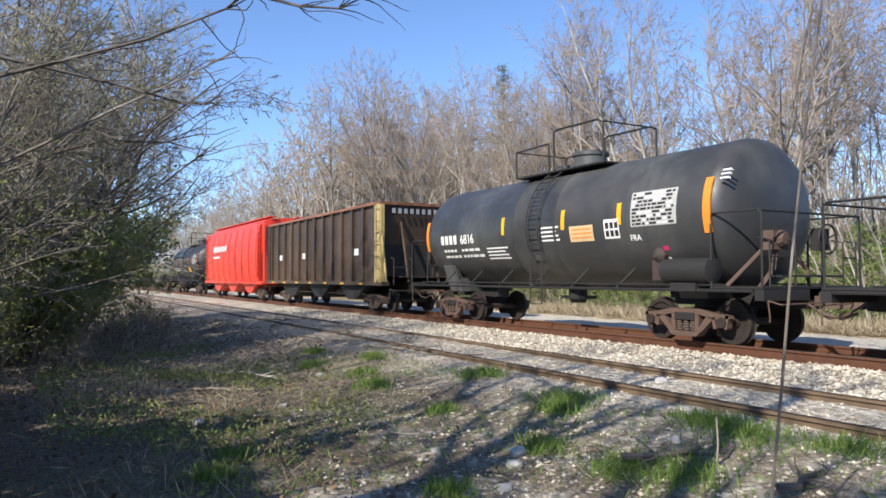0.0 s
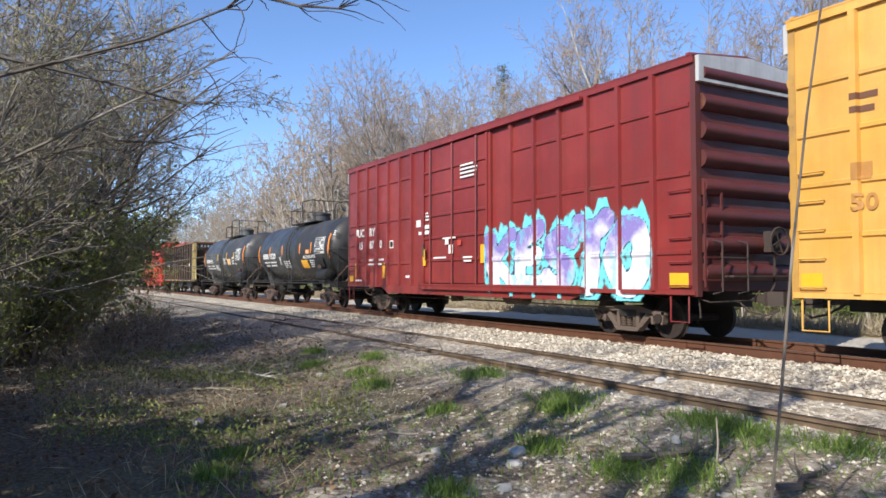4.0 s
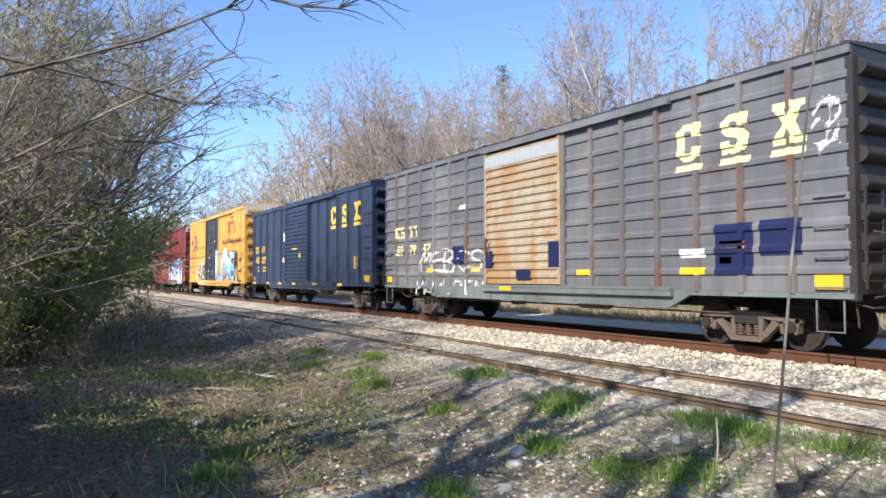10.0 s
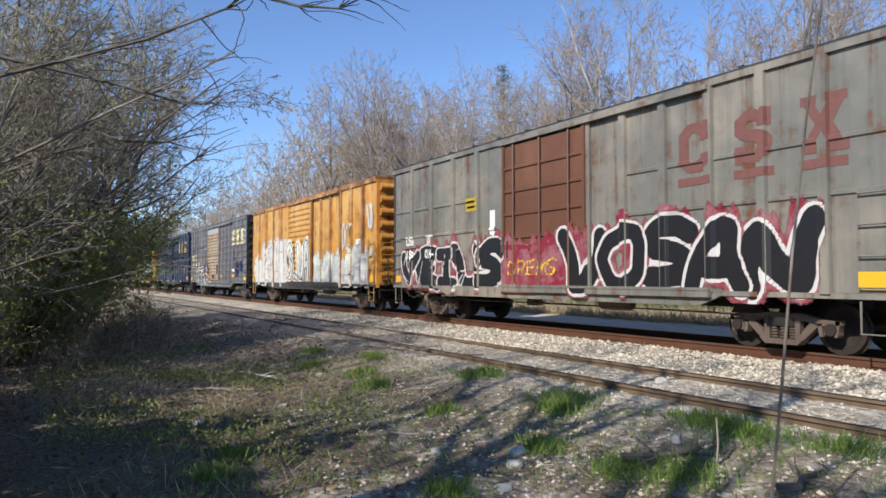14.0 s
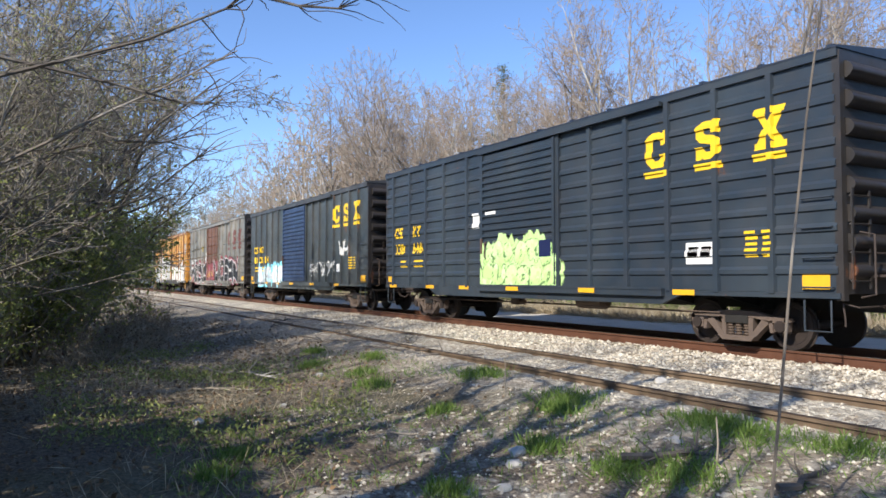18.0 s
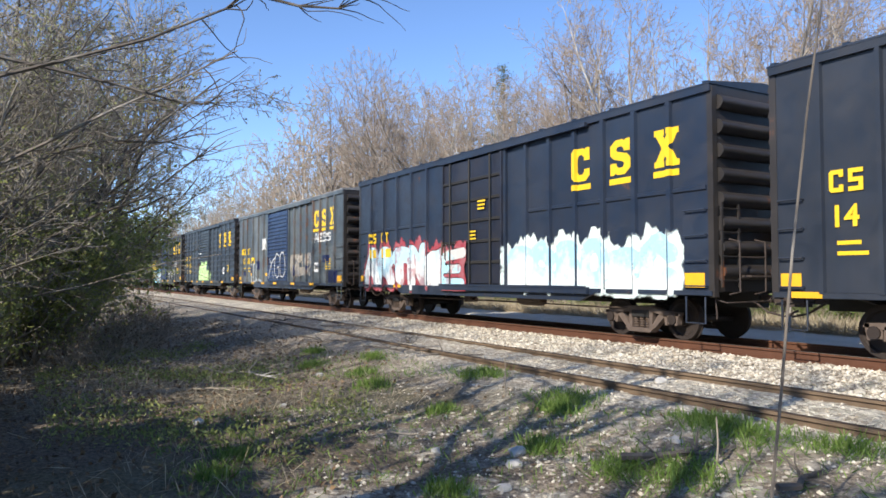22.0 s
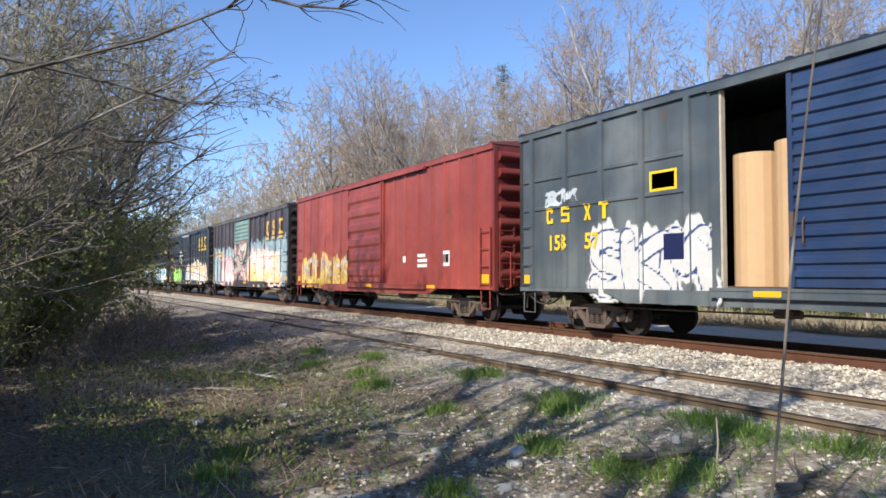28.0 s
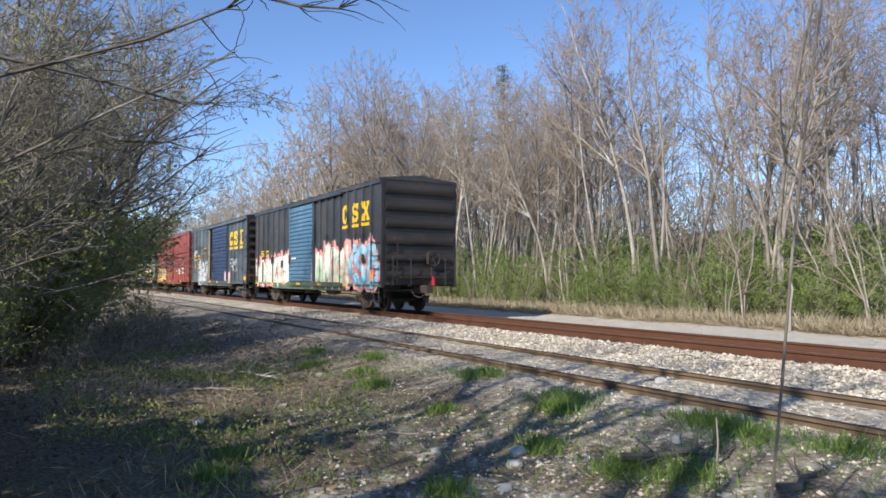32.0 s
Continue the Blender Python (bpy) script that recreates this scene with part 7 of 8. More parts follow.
for row, (y0, y1, gap, pool) in enumerate(((23.5, 25.5, 2.0, TALL), (26.5, 30.0, 2.2, TALL), (31.0, 37.0, 2.4, POLE), (38.0, 50.0, 3.2, FAR))):
    x = -0.50 * y0 + 4
    while x > -150:
        stretch = 1.0 + max(0.0, (-x - 60) / 90.0)
        y = wr.uniform(y0, y1)
        src = wr.choice(pool if x > -62 else FAR if wr.random() < 0.6 else FAR_BUD)
        (deep if y > 37.5 or x < -62 else plant)(src, x + wr.uniform(-1, 1), y, wood_height(x, y) * wr.uniform(0.86, 1.06))
        x -= gap * stretch * wr.uniform(0.6, 1.4)
for i in range(150):
    x = -10.5 - 52 * wr.random() ** 1.1
    y = wr.uniform(23.0, 37.0)
    plant(wr.choice(POLE), x, y, wood_height(x, y) * wr.uniform(0.62, 1.0), 4)
for i in range(70):
    x = -40 - 75 * wr.random()
    y = wr.uniform(30, 52)
    deep(wr.choice(FAR), x, y, wood_height(x, y) * wr.uniform(0.75, 1.02), 4)
for i in range(46):
    x = -118 - 150 * wr.random() ** 1.2
    deep(wr.choice(FAR_BUD if wr.random() < 0.6 else FAR), x, wr.uniform(19, 36), wr.uniform(0.85, 1.1))
for i in range(16):
    deep(wr.choice(FAR), -130 - 110 * wr.random(), wr.uniform(-14, 3), wr.uniform(0.8, 1.1))
# thin saplings and dead stems along the edge
SAPLING = [make_tree(160 + i, 6.0, SHRUB_SPEC, 2, 0.035, 0.25, "thin bare sapling at the wood's edge", "sapling", "sapling", BARK, TWIG, LEAF_BUD, 1)[0] for i in range(3)]
for i in range(34):
    x = -22 - 2.4 * i
    deep(wr.choice(FAR), x, wr.uniform(54, 66), wr.uniform(0.32, 0.5))
x = -9.0
while x > -75:
    y = wr.uniform(21.3, 24.5)
    plant(wr.choice(SAPLING), x, y, wr.uniform(0.6, 1.25), 8, "edge saplings")
    x -= wr.uniform(0.7, 1.6) * (1 + max(0, -x - 25) / 30)
# a pine among them: a soft cone of needle sprays on whorled boughs
pine = thing("pine_tree", "olive green pine standing above the bare wood", "tree", m=pose(-47.4, 32.6, -0.4))
rng = random.Random(5)
segs, sprays = [(Vector((0, 0, 0.6 * i)), Vector((0, 0, 0.6 * i + 0.6)), 0.21 - 0.006 * i, 0.204 - 0.006 * i, 0) for i in range(31)], []
for i in range(70):
    h = 9.0 + 9.4 * (i / 69) ** 0.9
    a, ln = rng.uniform(0, 6.283), (0.35 + 0.27 * (18.8 - h)) * rng.uniform(0.6, 1.1)
    d = Vector((math.cos(a), math.sin(a), rng.uniform(0.05, 0.4)))
    p = Vector((0, 0, h))
    segs.append((p, p + d * ln, 0.035, 0.012, 1))
    for _ in range(int(10 + 22 * ln)):
        sprays.append(tuple(p + d * ln * rng.uniform(0.25, 1.05) + Vector((rng.gauss(0, 0.16), rng.gauss(0, 0.16), rng.gauss(0.05, 0.14)))))
put("trunk", tubes(segs, 4, "trunk"), BARK_DARK, pine)
put("needles", leaves(sprays, 0.34, "needles", 5, -0.5, 0.16), PINE, pine)
# a whitish leaning dead trunk and a broken stick by the path
dead = thing("dead_trunk", "pale leaning dead trunk at the wood's edge", "dead tree", m=pose(-26.5, 23.6, -0.4))
part("trunk", Shape().tube([(0, 0, 0), (-1.0, 0.2, 2.0), (-2.1, 0.3, 4.3)], 0.09, 6, 0.03), BARK, dead)
stick = thing("broken_stump", "thin pale broken stem in dry grass", "stump", m=pose(-13.9, 20.0, -0.35))
part("stem", Shape().tube([(0, 0, 0), (0.02, 0, 0.7), (0.12, 0, 1.25), (0.0, 0.05, 1.6)], 0.05, 6, 0.025), BARK, stick)


def shrub(seed, height, stems, n_leaf, leaf, size, label, name="shrub", spread_k=0.5, bark=BARK_DARK):
    rng = random.Random(seed)
    segs, tips = [], []
    for s in range(stems):
        a = rng.uniform(0, 6.283)
        k = spread_k * rng.uniform(0.2, 1.3)
        grow(rng, (rng.gauss(0, 0.25), rng.gauss(0, 0.25), -0.1), (k * math.cos(a), k * math.sin(a), 1), height * rng.uniform(0.65, 1.05), 0.022 + 0.004 * height, 0, SHRUB_SPEC, segs, tips)
    t = thing(name, label, "shrub")
    put("brushwood", tubes([g for g in segs if g[4] < 2], 3, "brushwood", [g for g in segs if g[4] >= 2]), bark, t)
    pts = []
    lv = [s for s in segs if s[4] >= 1]
    for _ in range(n_leaf):
        s = rng.choice(lv)
        q = s[0].lerp(s[1], rng.random())
        pts.append(tuple(q + Vector((rng.gauss(0, 0.05), rng.gauss(0, 0.05), rng.gauss(0, 0.05)))))
    put("foliage", leaves(pts, size, "foliage", seed, 0.1), leaf, t)
    return t


EDGE = [shrub(200 + i, 2.4, 5, 1500, LEAF_SPRING, 0.085, "fresh green shrub at the wood's edge", bark=TWIG_PALE) for i in range(4)]
x = -9.0
while x > -110:
    for y, k0, k1 in ((wr.uniform(21.6, 22.4), 0.35, 0.7), (wr.uniform(22.0, 23.2), 0.6, 1.05), (wr.uniform(22.4, 24.5), 0.9, 1.45), (wr.uniform(25.5, 30), 1.1, 1.7), (wr.uniform(27, 36), 1.2, 1.9)):
        if wr.random() < 0.9 and (x > -45 or y < 25):
            plant(wr.choice(EDGE), x + wr.uniform(-0.5, 0.5), y, wr.uniform(k0, k1), 6, "edge shrubs")
    x -= 1.25 * (1 + max(0, -x - 22) / 20)

# near-side thicket beside the siding: arching bare trees over leafy privet
THICKET = [make_tree(300 + i, 6.6, THICKET_SPEC, 3, 0.075, 0.75, "arching small bare tree with pale twigs in the trackside thicket", "thicket_tree", "tree", BARK_DARK, TWIG_PALE, LEAF_BUD, 2, 0.04, 0.006)[0] for i in range(4)]
PRIVET = [shrub(320 + i, 3.2, 9, 3000, LEAF_PRIVET, 0.085, "green privet shrub among bare twigs in the thicket", "privet_shrub", 0.75, TWIG_DARK) for i in range(3)]
DENSE = [shrub(340 + i, 3.2, 9, 4200, LEAF_PRIVET, 0.15, "tall dense evergreen privet behind the open ground", "privet_shrub", 0.5) for i in range(2)]
tr = random.Random(77)
for x, y, k in ((-18.0, -1.6, 1.45), (-18.8, -0.6, 1.3), (-20.0, -1.4, 1.5), (-20.8, -0.3, 1.35), (-22.0, -1.0, 1.5), (-22.6, 0.0, 1.3), (-24.0, -0.6, 1.5), (-25.0, 0.2, 1.3), (-27.0, -0.2, 1.4), (-29.0, 0.1, 1.3), (-34, 0.4, 1.2), (-40, 0.8, 1.2), (-48, 1.4, 1.25), (-58, 2.0, 1.3), (-72, 2.9, 1.35), (-90, 4.0, 1.4), (-112, 5.0, 1.4)):
    plant(tr.choice(THICKET) if x > -30 else tr.choice(FAR_BUD), x, y, k if x > -30 else k * 0.5, 4, "thicket trees")
for x, y, k in ((-10.8, -1.5, 0.8), (-12.0, -1.2, 0.85), (-13.2, -1.0, 0.9), (-15.2, -1.5, 1.2), (-16.2, -1.0, 1.3), (-16.8, -0.2, 0.95), (-16.6, 0.3, 0.8), (-17.5, 0.4, 1.0), (-18.4, 0.6, 1.05), (-14.4, -1.5, 1.1), (-17.4, -0.9, 1.4), (-18.8, -1.1, 1.6), (-19.6, 0.5, 1.15), (-20.4, -0.4, 1.5), (-21.2, 0.7, 1.15), (-22.0, 0.1, 1.5), (-23.2, 0.9, 1.2), (-24.2, 0.3, 1.5), (-25.5, 1.0, 1.35), (-27.5, 1.1, 1.4), (-30, 1.3, 1.5), (-34, 1.7, 1.5), (-39, 2.1, 1.5), (-46, 2.9, 1.6), (-56, 3.9, 1.7), (-72, 5.0, 1.9), (-95, 6.0, 2.0)):
    plant(tr.choice(PRIVET), x, y, k, 6, "privet shrubs")
BRIAR = [shrub(360 + i, 1.5, 11, 200, LITTER, 0.07, "low tangle of dry brown briars", "briar_tangle", 1.5, TWIG_PALE) for i in range(3)]
for x, y, k in ((-14.6, 0.5, 0.6), (-15.6, 0.9, 0.7), (-16.4, 1.3, 0.75), (-17.2, 1.6, 0.8), (-18.0, 1.5, 0.95), (-18.4, 2.2, 0.7), (-19.2, 2.5, 0.75), (-20.0, 1.9, 0.95), (-20.6, 2.9, 0.65), (-21.5, 2.5, 0.8), (-22.4, 3.3, 0.6), (-23.2, 2.8, 0.8), (-24.6, 3.5, 0.65), (-26.2, 3.4, 0.75), (-28.5, 3.9, 0.7), (-32, 4.2, 0.8), (-37, 4.6, 0.9), (-44, 5.0, 0.9)):
    plant(tr.choice(BRIAR), x, y, k, 10, "dry briars")
# long limbs that arch out of the thicket over the open ground
ARCH_SPEC = [(12, 0.05, -0.012, 20, 38, 0.36, 0.22), (5, 0.13, 0.02, 9, 40, 0.42, 0.1), (3, 0.18, 0.02, 6, 44, 0.5, 0.0), (1, 0.2, 0.0, 0, 0, 0, 0)]


def arching_tree(seed, x, y, stems, length, lean):
    rng = random.Random(seed)
    t = thing("thicket_tree", "bare tree with long limbs arching over the trackside ground", "tree", group="thicket trees", m=pose(x, y, ground_at(x, y)))
    crown, fine_, tips = [], [], []
    for s in range(stems):
        segs = []
        d = (rng.uniform(-0.35, 0.3), lean * rng.uniform(0.55, 1.25), 1)
        grow(rng, (rng.gauss(0, 0.2), rng.gauss(0, 0.2), -0.1), d, length * rng.uniform(0.75, 1.05), 0.045 * rng.uniform(0.7, 1.2), 0, ARCH_SPEC, segs, tips)
        segs = [(p, q, max(r0, 0.0065), max(r1, 0.0045), lv) for p, q, r0, r1, lv in segs]
        put("trunk", tubes([g for g in segs if g[4] < 1], 6, "trunk"), BARK_DARK, t)
        crown += [g for g in segs if 1 <= g[4] < 3]
        fine_ += [g for g in segs if g[4] == 3]
    put("crown", tubes(crown, 3, "crown", fine_), TWIG_DARK, t)
    put("foliage", leaves([tuple(p) for p, d in tips[::2]], 0.045, "foliage", seed, 0.2), LEAF_BUD, t)


for seed, x, y, stems, length, lean in ((402, -13.0, -2.2, 2, 7.0, 0.7), (403, -14.4, -1.5, 2, 7.4, 0.6), (404, -15.6, -1.6, 3, 7.6, 0.45), (407, -12.2, -2.8, 3, 7.2, 0.7), (408, -13.8, -2.4, 3, 7.6, 0.55), (411, -10.6, -2.3, 3, 6.6, 0.6), (413, -16.6, -2.0, 3, 8.0, 0.4)):
    arching_tree(seed, x, y, stems, length, lean)
# trees and shrubs behind the viewer, whose shadows fall across the foreground
for src, x, y, k in ((TALL[0], -6.3, -4.4, 0.72), (TALL[3], -1.0, -5.6, 0.8), (TALL[1], 0.4, -4.3, 0.75), (TALL[2], 1.3, -3.9, 0.7)):
    plant(src, x, y, k, 2, "thicket trees")
for x, y, k in ((-3.4, -6.6, 1.25),):
    plant(tr.choice(THICKET), x, y, k, 4, "thicket trees")
for x, y, k in ((-4.9, -2.7, 1.0), (-3.6, -3.6, 1.2), (-6.2, -2.6, 0.95), (-7.4, -2.7, 1.0), (-8.7, -2.9, 1.05), (-10.4, -3.4, 0.9), (-5.8, -4.6, 1.3), (-8.2, -4.9, 1.2), (-9.8, -3.2, 1.0)):
    plant(tr.choice(DENSE), x, y, k, 6, "privet shrubs")
SPREAD_SPEC = [(10, 0.05, 0.0, 11, 45, 0.45, 0.3), (6, 0.13, 0.02, 7, 45, 0.5, 0.2), (3, 0.2, 0.02, 5, 45, 0.5, 0.1), (1, 0.2, 0.0, 0, 0, 0, 0)]
for i, (x, y, h) in enumerate(((-4.4, -4.2, 13.0), (-2.1, -4.0, 14.0), (-0.3, -4.6, 13.0), (1.2, -5.2, 14.0))):
    t = make_tree(500 + i, h, SPREAD_SPEC, 1, 0.24, 0.1, "bare spreading tree standing behind the viewpoint", "bare_tree", "tree", BARK, TWIG)[0]
    t.matrix_basis = pose(x, y, ground_at(x, y), 0, 0, 70 * i)
for i in range(12):
    a = i / 12
    deep(wr.choice(FAR), -60 + 100 * a, -30 - 10 * wr.random(), wr.uniform(0.9, 1.2))
join_deep()
for src in TALL + POLE + FAR + FAR_BUD + SAPLING + EDGE + THICKET + PRIVET + DENSE + BRIAR:
    for o in (src, *src.children_recursive):
        bpy.data.objects.remove(o)



def twig_path(rng, p, d, length, r, n=6, wig=0.16):
    """One thin crooked twig as a single tube."""
    pts, d = [Vector(p)], Vector(d).normalized()
    for _ in range(n):
        d = (d + Vector((rng.gauss(0, wig), rng.gauss(0, wig), rng.gauss(0, wig)))).normalized()
        pts.append(pts[-1] + d * (length / n))
    return Shape().tube(pts, r, 5, r * 0.35)


# the bough that hangs into the top of the view, and a thin bare stem close by
bough = thing("overhanging_bough", "dark bare bough reaching over the ground", "branch")
rng = random.Random(9)
B = [(-6.9, -1.6, 2.4), (-7.1, -0.9, 3.6), (-6.95, -0.1, 4.05), (-6.4, 0.85, 3.86), (-6.05, 1.45, 3.66), (-5.80, 1.9, 3.53), (-5.64, 2.2, 3.51), (-5.55, 2.37, 3.60)]
part("bough_wood", Shape().tube(B, 0.024, 6, 0.006), BARK_DARK, bough)
for i in range(2, 8):
    for _ in range(2):
        d = Vector((rng.gauss(0.1, 0.3), rng.gauss(0.7, 0.3), rng.gauss(-0.12, 0.3)))
        for k in range(2):
            part("twig", twig_path(rng, Vector(B[i]), d + Vector((0, 0, 0.3 * k)), rng.uniform(0.25, 0.6), 0.006), BARK_DARK, bough)
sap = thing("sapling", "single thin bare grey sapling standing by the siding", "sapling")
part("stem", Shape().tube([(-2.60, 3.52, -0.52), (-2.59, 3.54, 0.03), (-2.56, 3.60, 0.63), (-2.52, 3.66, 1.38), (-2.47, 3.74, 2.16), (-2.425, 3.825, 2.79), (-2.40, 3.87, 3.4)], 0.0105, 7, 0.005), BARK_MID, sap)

limb = thing("leaning_limb", "long pale bare limb leaning out of the thicket", "branch")
part("limb_wood", Shape().tube([(-12.6, -1.6, -0.45), (-12.2, -1.0, 0.5), (-11.9, -0.55, 0.86), (-11.2, 0.6, 1.13), (-10.6, 1.6, 1.45), (-10.25, 2.3, 1.58)], 0.018, 6, 0.005), BARK_MID, limb)
for i, q in enumerate(((-11.5, 0.1, 1.02), (-11.0, 0.95, 1.22), (-10.6, 1.6, 1.45))):
    for k in range(3):
        part("side_branch", twig_path(rng, Vector(q), (0.2, 0.8, 0.4 - 0.25 * i - 0.2 * k), rng.uniform(0.5, 1.0), 0.007), BARK_MID, limb)
SWEEPS = (
    ([(-9.9, -2.6, 1.9), (-9.73, -0.68, 3.44), (-9.41, 0.33, 3.8), (-9.01, 1.13, 4.05), (-8.49, 1.92, 4.39), (-8.08, 2.14, 4.59)], BARK_DARK),
    ([(-11.1, -2.4, 1.6), (-10.9, -0.62, 2.56), (-10.66, 0.12, 2.99), (-10.33, 0.9, 3.46), (-9.97, 1.54, 3.79), (-9.3, 2.25, 4.17)], BARK_MID),
    ([(-10.4, -2.6, 2.9), (-10.14, -0.55, 3.93), (-10.05, 0.28, 3.81), (-9.91, 0.91, 3.69), (-9.74, 1.57, 3.53), (-9.55, 1.96, 3.49)], BARK_DARK),
    ([(-13.1, -1.4, 0.4), (-12.98, 0.26, 1.89), (-12.82, 0.99, 2.31), (-12.64, 1.58, 2.55), (-12.25, 2.26, 3.16), (-11.99, 2.74, 3.49)], BARK_MID),
    ([(-11.5, -2.2, 1.2), (-11.41, -0.58, 2.55), (-11.36, 0.34, 3.02), (-11.3, 0.84, 3.2), (-11.2, 1.66, 3.24), (-11.08, 2.2, 3.41)], BARK_DARK))
for pts, mat_ in SWEEPS:
    limb = thing("arching_limb", "dark bare limb arching out of the thicket", "branch", group="arching limbs")
    part("limb_wood", Shape().tube(pts, 0.034, 6, 0.009), mat_, limb)
    for i in range(1, 6):
        for k in range(4):
            q = Vector(pts[i - 1]).lerp(Vector(pts[i]), rng.random())
            d = (Vector(pts[i]) - Vector(pts[i - 1])).normalized() + Vector((rng.gauss(0, 0.4), rng.gauss(0, 0.3), rng.gauss(0.05, 0.45)))
            part("side_branch", twig_path(rng, q, d, rng.uniform(0.5, 1.2), 0.010, 7, 0.2), mat_, limb)
# undergrowth far inside the wood
g = np.random.default_rng(61)
bx, by = -13 - 125 * g.random(30000) ** 1.35, g.uniform(34, 60, 30000)
bh = 3.8 + 0.9 * np.sin(bx * 0.11) + 1.0 * np.sin(bx * 0.31 + 1)
bp = np.stack([bx, by, -0.4 + bh * g.random(30000) ** 1.15], -1)
tagged(put("far_undergrowth", leaves(bp, 0.42, "far_undergrowth", 62, -0.4, 0.4), leaf_mat("far_brush", (0.08, 0.08, 0.035), (0.17, 0.16, 0.08), 0.08)), "hazy brown-green undergrowth deep in the wood", "undergrowth", kind="stuff")

cx, cy = -26 - 194 * g.random(36000) ** 1.3, g.uniform(52, 100, 36000)
ch = 11.0 + 1.8 * np.sin(cx * 0.07) + 1.4 * np.sin(cx * 0.23 + 1)
cp = np.stack([cx, cy, ground_z(cx, cy) + 0.8 * ch * g.random(36000) ** 1.1], -1)
tagged(put("far_woods", leaves(cp, 2.2, "far_woods", 63, -2.2, 0.05), leaf_mat("far_wood_haze", (0.10, 0.09, 0.07), (0.17, 0.155, 0.125), 0.05)), "hazy grey-brown woods in the distance", "far woods", kind="stuff")
# ---------------------------------------------------------------- stones, grass, litter
m, n, l, p = nodes_of("limestone")
g_ = n.new("ShaderNodeNewGeometry")
tone = ramp(n, l, g_.outputs["Random Per Island"], 0.0, 1.0, (0.24, 0.20, 0.15, 1), (0.72, 0.66, 0.54, 1))
spot = noise_node(n, l, coords(n), 30, 4)
l.new(mix(n, l, math_node(n, l, "MULTIPLY", spot, 0.35), tone, (0.24, 0.20, 0.15)), p.inputs["Base Color"])
p.inputs["Roughness"].default_value = 0.9
STONE = m


def stones(points, sizes, seed, name):
    """Angular stones: jittered octahedra of eight faces."""
    g = np.random.default_rng(seed)
    n = len(points)
    base = np.array([(1, 0, 0), (-1, 0, 0), (0, 1, 0), (0, -1, 0), (0, 0, 1), (0, 0, -1)], float)
    v = base[None] * g.uniform(0.6, 1.2, (n, 6, 1)) + g.normal(0, 0.16, (n, 6, 3))
    a = g.uniform(0, 6.283, n)
    c, s = np.cos(a)[:, None], np.sin(a)[:, None]
    x, y, z = v[..., 0], v[..., 1], v[..., 2] * 0.7
    v = np.stack([x * c - y * s, x * s + y * c, z], -1) * np.asarray(sizes)[:, None, None] + np.asarray(points)[:, None, :]
    f = np.array([(0, 2, 4), (2, 1, 4), (1, 3, 4), (3, 0, 4), (2, 0, 5), (1, 2, 5), (3, 1, 5), (0, 3, 5)])
    faces = (np.arange(n)[:, None, None] * 6 + f[None]).reshape(-1, 3)
    me = bpy.data.meshes.new(name)
    me.from_pydata(v.reshape(-1, 3), [], faces)
    return me


g = np.random.default_rng(21)
N = 95000
sx, sy = -1.5 - 33 * g.random(N) ** 1.5, g.uniform(2.2, 11.25, N)
fall = np.clip(7.0 / np.hypot(sx, sy), 0.12, 1)
bank = np.where(sy > 8.4, 1.0, np.where((sy > 5.6) & (sy < 8.4), 0.6, 0.34))
clump = 0.5 + 0.5 * np.sin(sx * 1.3 + 1.7 * np.sin(sy * 0.9)) * np.sin(sy * 1.6 + sx * 0.4)
keep = (g.random(N) < fall * bank * np.where(sy > 8.4, 1, 0.25 + clump)) & (sx < -0.45 * sy + 0.5)
keep &= ~((sx < -9) & (sy < 4.2) & (g.random(N) < 0.8))
keep &= ~((sx < -10 - 2 * np.sin(sy * 2)) & (sy < 8.7) & (g.random(N) < 0.75))
sx, sy = sx[keep], sy[keep]
size = (0.012 + 0.036 * g.random(len(sx)) ** 1.6) * np.where(sy > 8.4, 1.2, 0.62)
sz = ground_z(sx, sy) + size * 0.25
tagged(put("ballast_stones", stones(np.stack([sx, sy, sz], -1), size, 22, "ballast_stones"), STONE), "loose pale limestone ballast stones", "gravel", kind="stuff")
BRIGHT = plain("pale_stone", (0.46, 0.44, 0.40), 0.9, 0, 0.2, 9, 0.4)
for i, (x, y, r) in enumerate(((-8.9, 1.75, 0.085), (-5.55, 3.95, 0.10), (-5.3, 3.75, 0.085), (-7.0, 7.35, 0.10), (-6.1, 3.4, 0.06), (-4.6, 5.0, 0.07), (-9.6, 3.0, 0.07), (-4.9, 3.35, 0.075), (-11.5, 4.2, 0.08))):
    bm = bmesh.new()
    bmesh.ops.create_icosphere(bm, subdivisions=2, radius=r)
    sr = random.Random(40 + i)
    dirs = [Vector((sr.gauss(0, 1), sr.gauss(0, 1), sr.gauss(0, 1))).normalized() for _ in range(9)]
    for v in bm.verts:
        for d in dirs:
            over = v.co.dot(d) - r * 0.72
            if over > 0:
                v.co -= d * over
        v.co.z *= 0.7
    sme = bpy.data.meshes.new("stone")
    bm.to_mesh(sme)
    bm.free()
    ob = put("stone", sme, BRIGHT, m=pose(x, y, ground_at(x, y) + r * 0.2, 0, 0, i * 50))
    tagged(ob, "pale angular lump of limestone on the ground", "stone", group="loose stones")


def scatter(centres, count, spread_r, seed):
    g = np.random.default_rng(seed)
    out = []
    for x, y, k in centres:
        n = int(count * k)
        a, b = x + g.normal(0, spread_r * k, n), y + g.normal(0, spread_r * k * 0.8, n)
        out.append(np.stack([a, b, ground_z(a, b) - 0.01], -1))
    return np.concatenate(out)


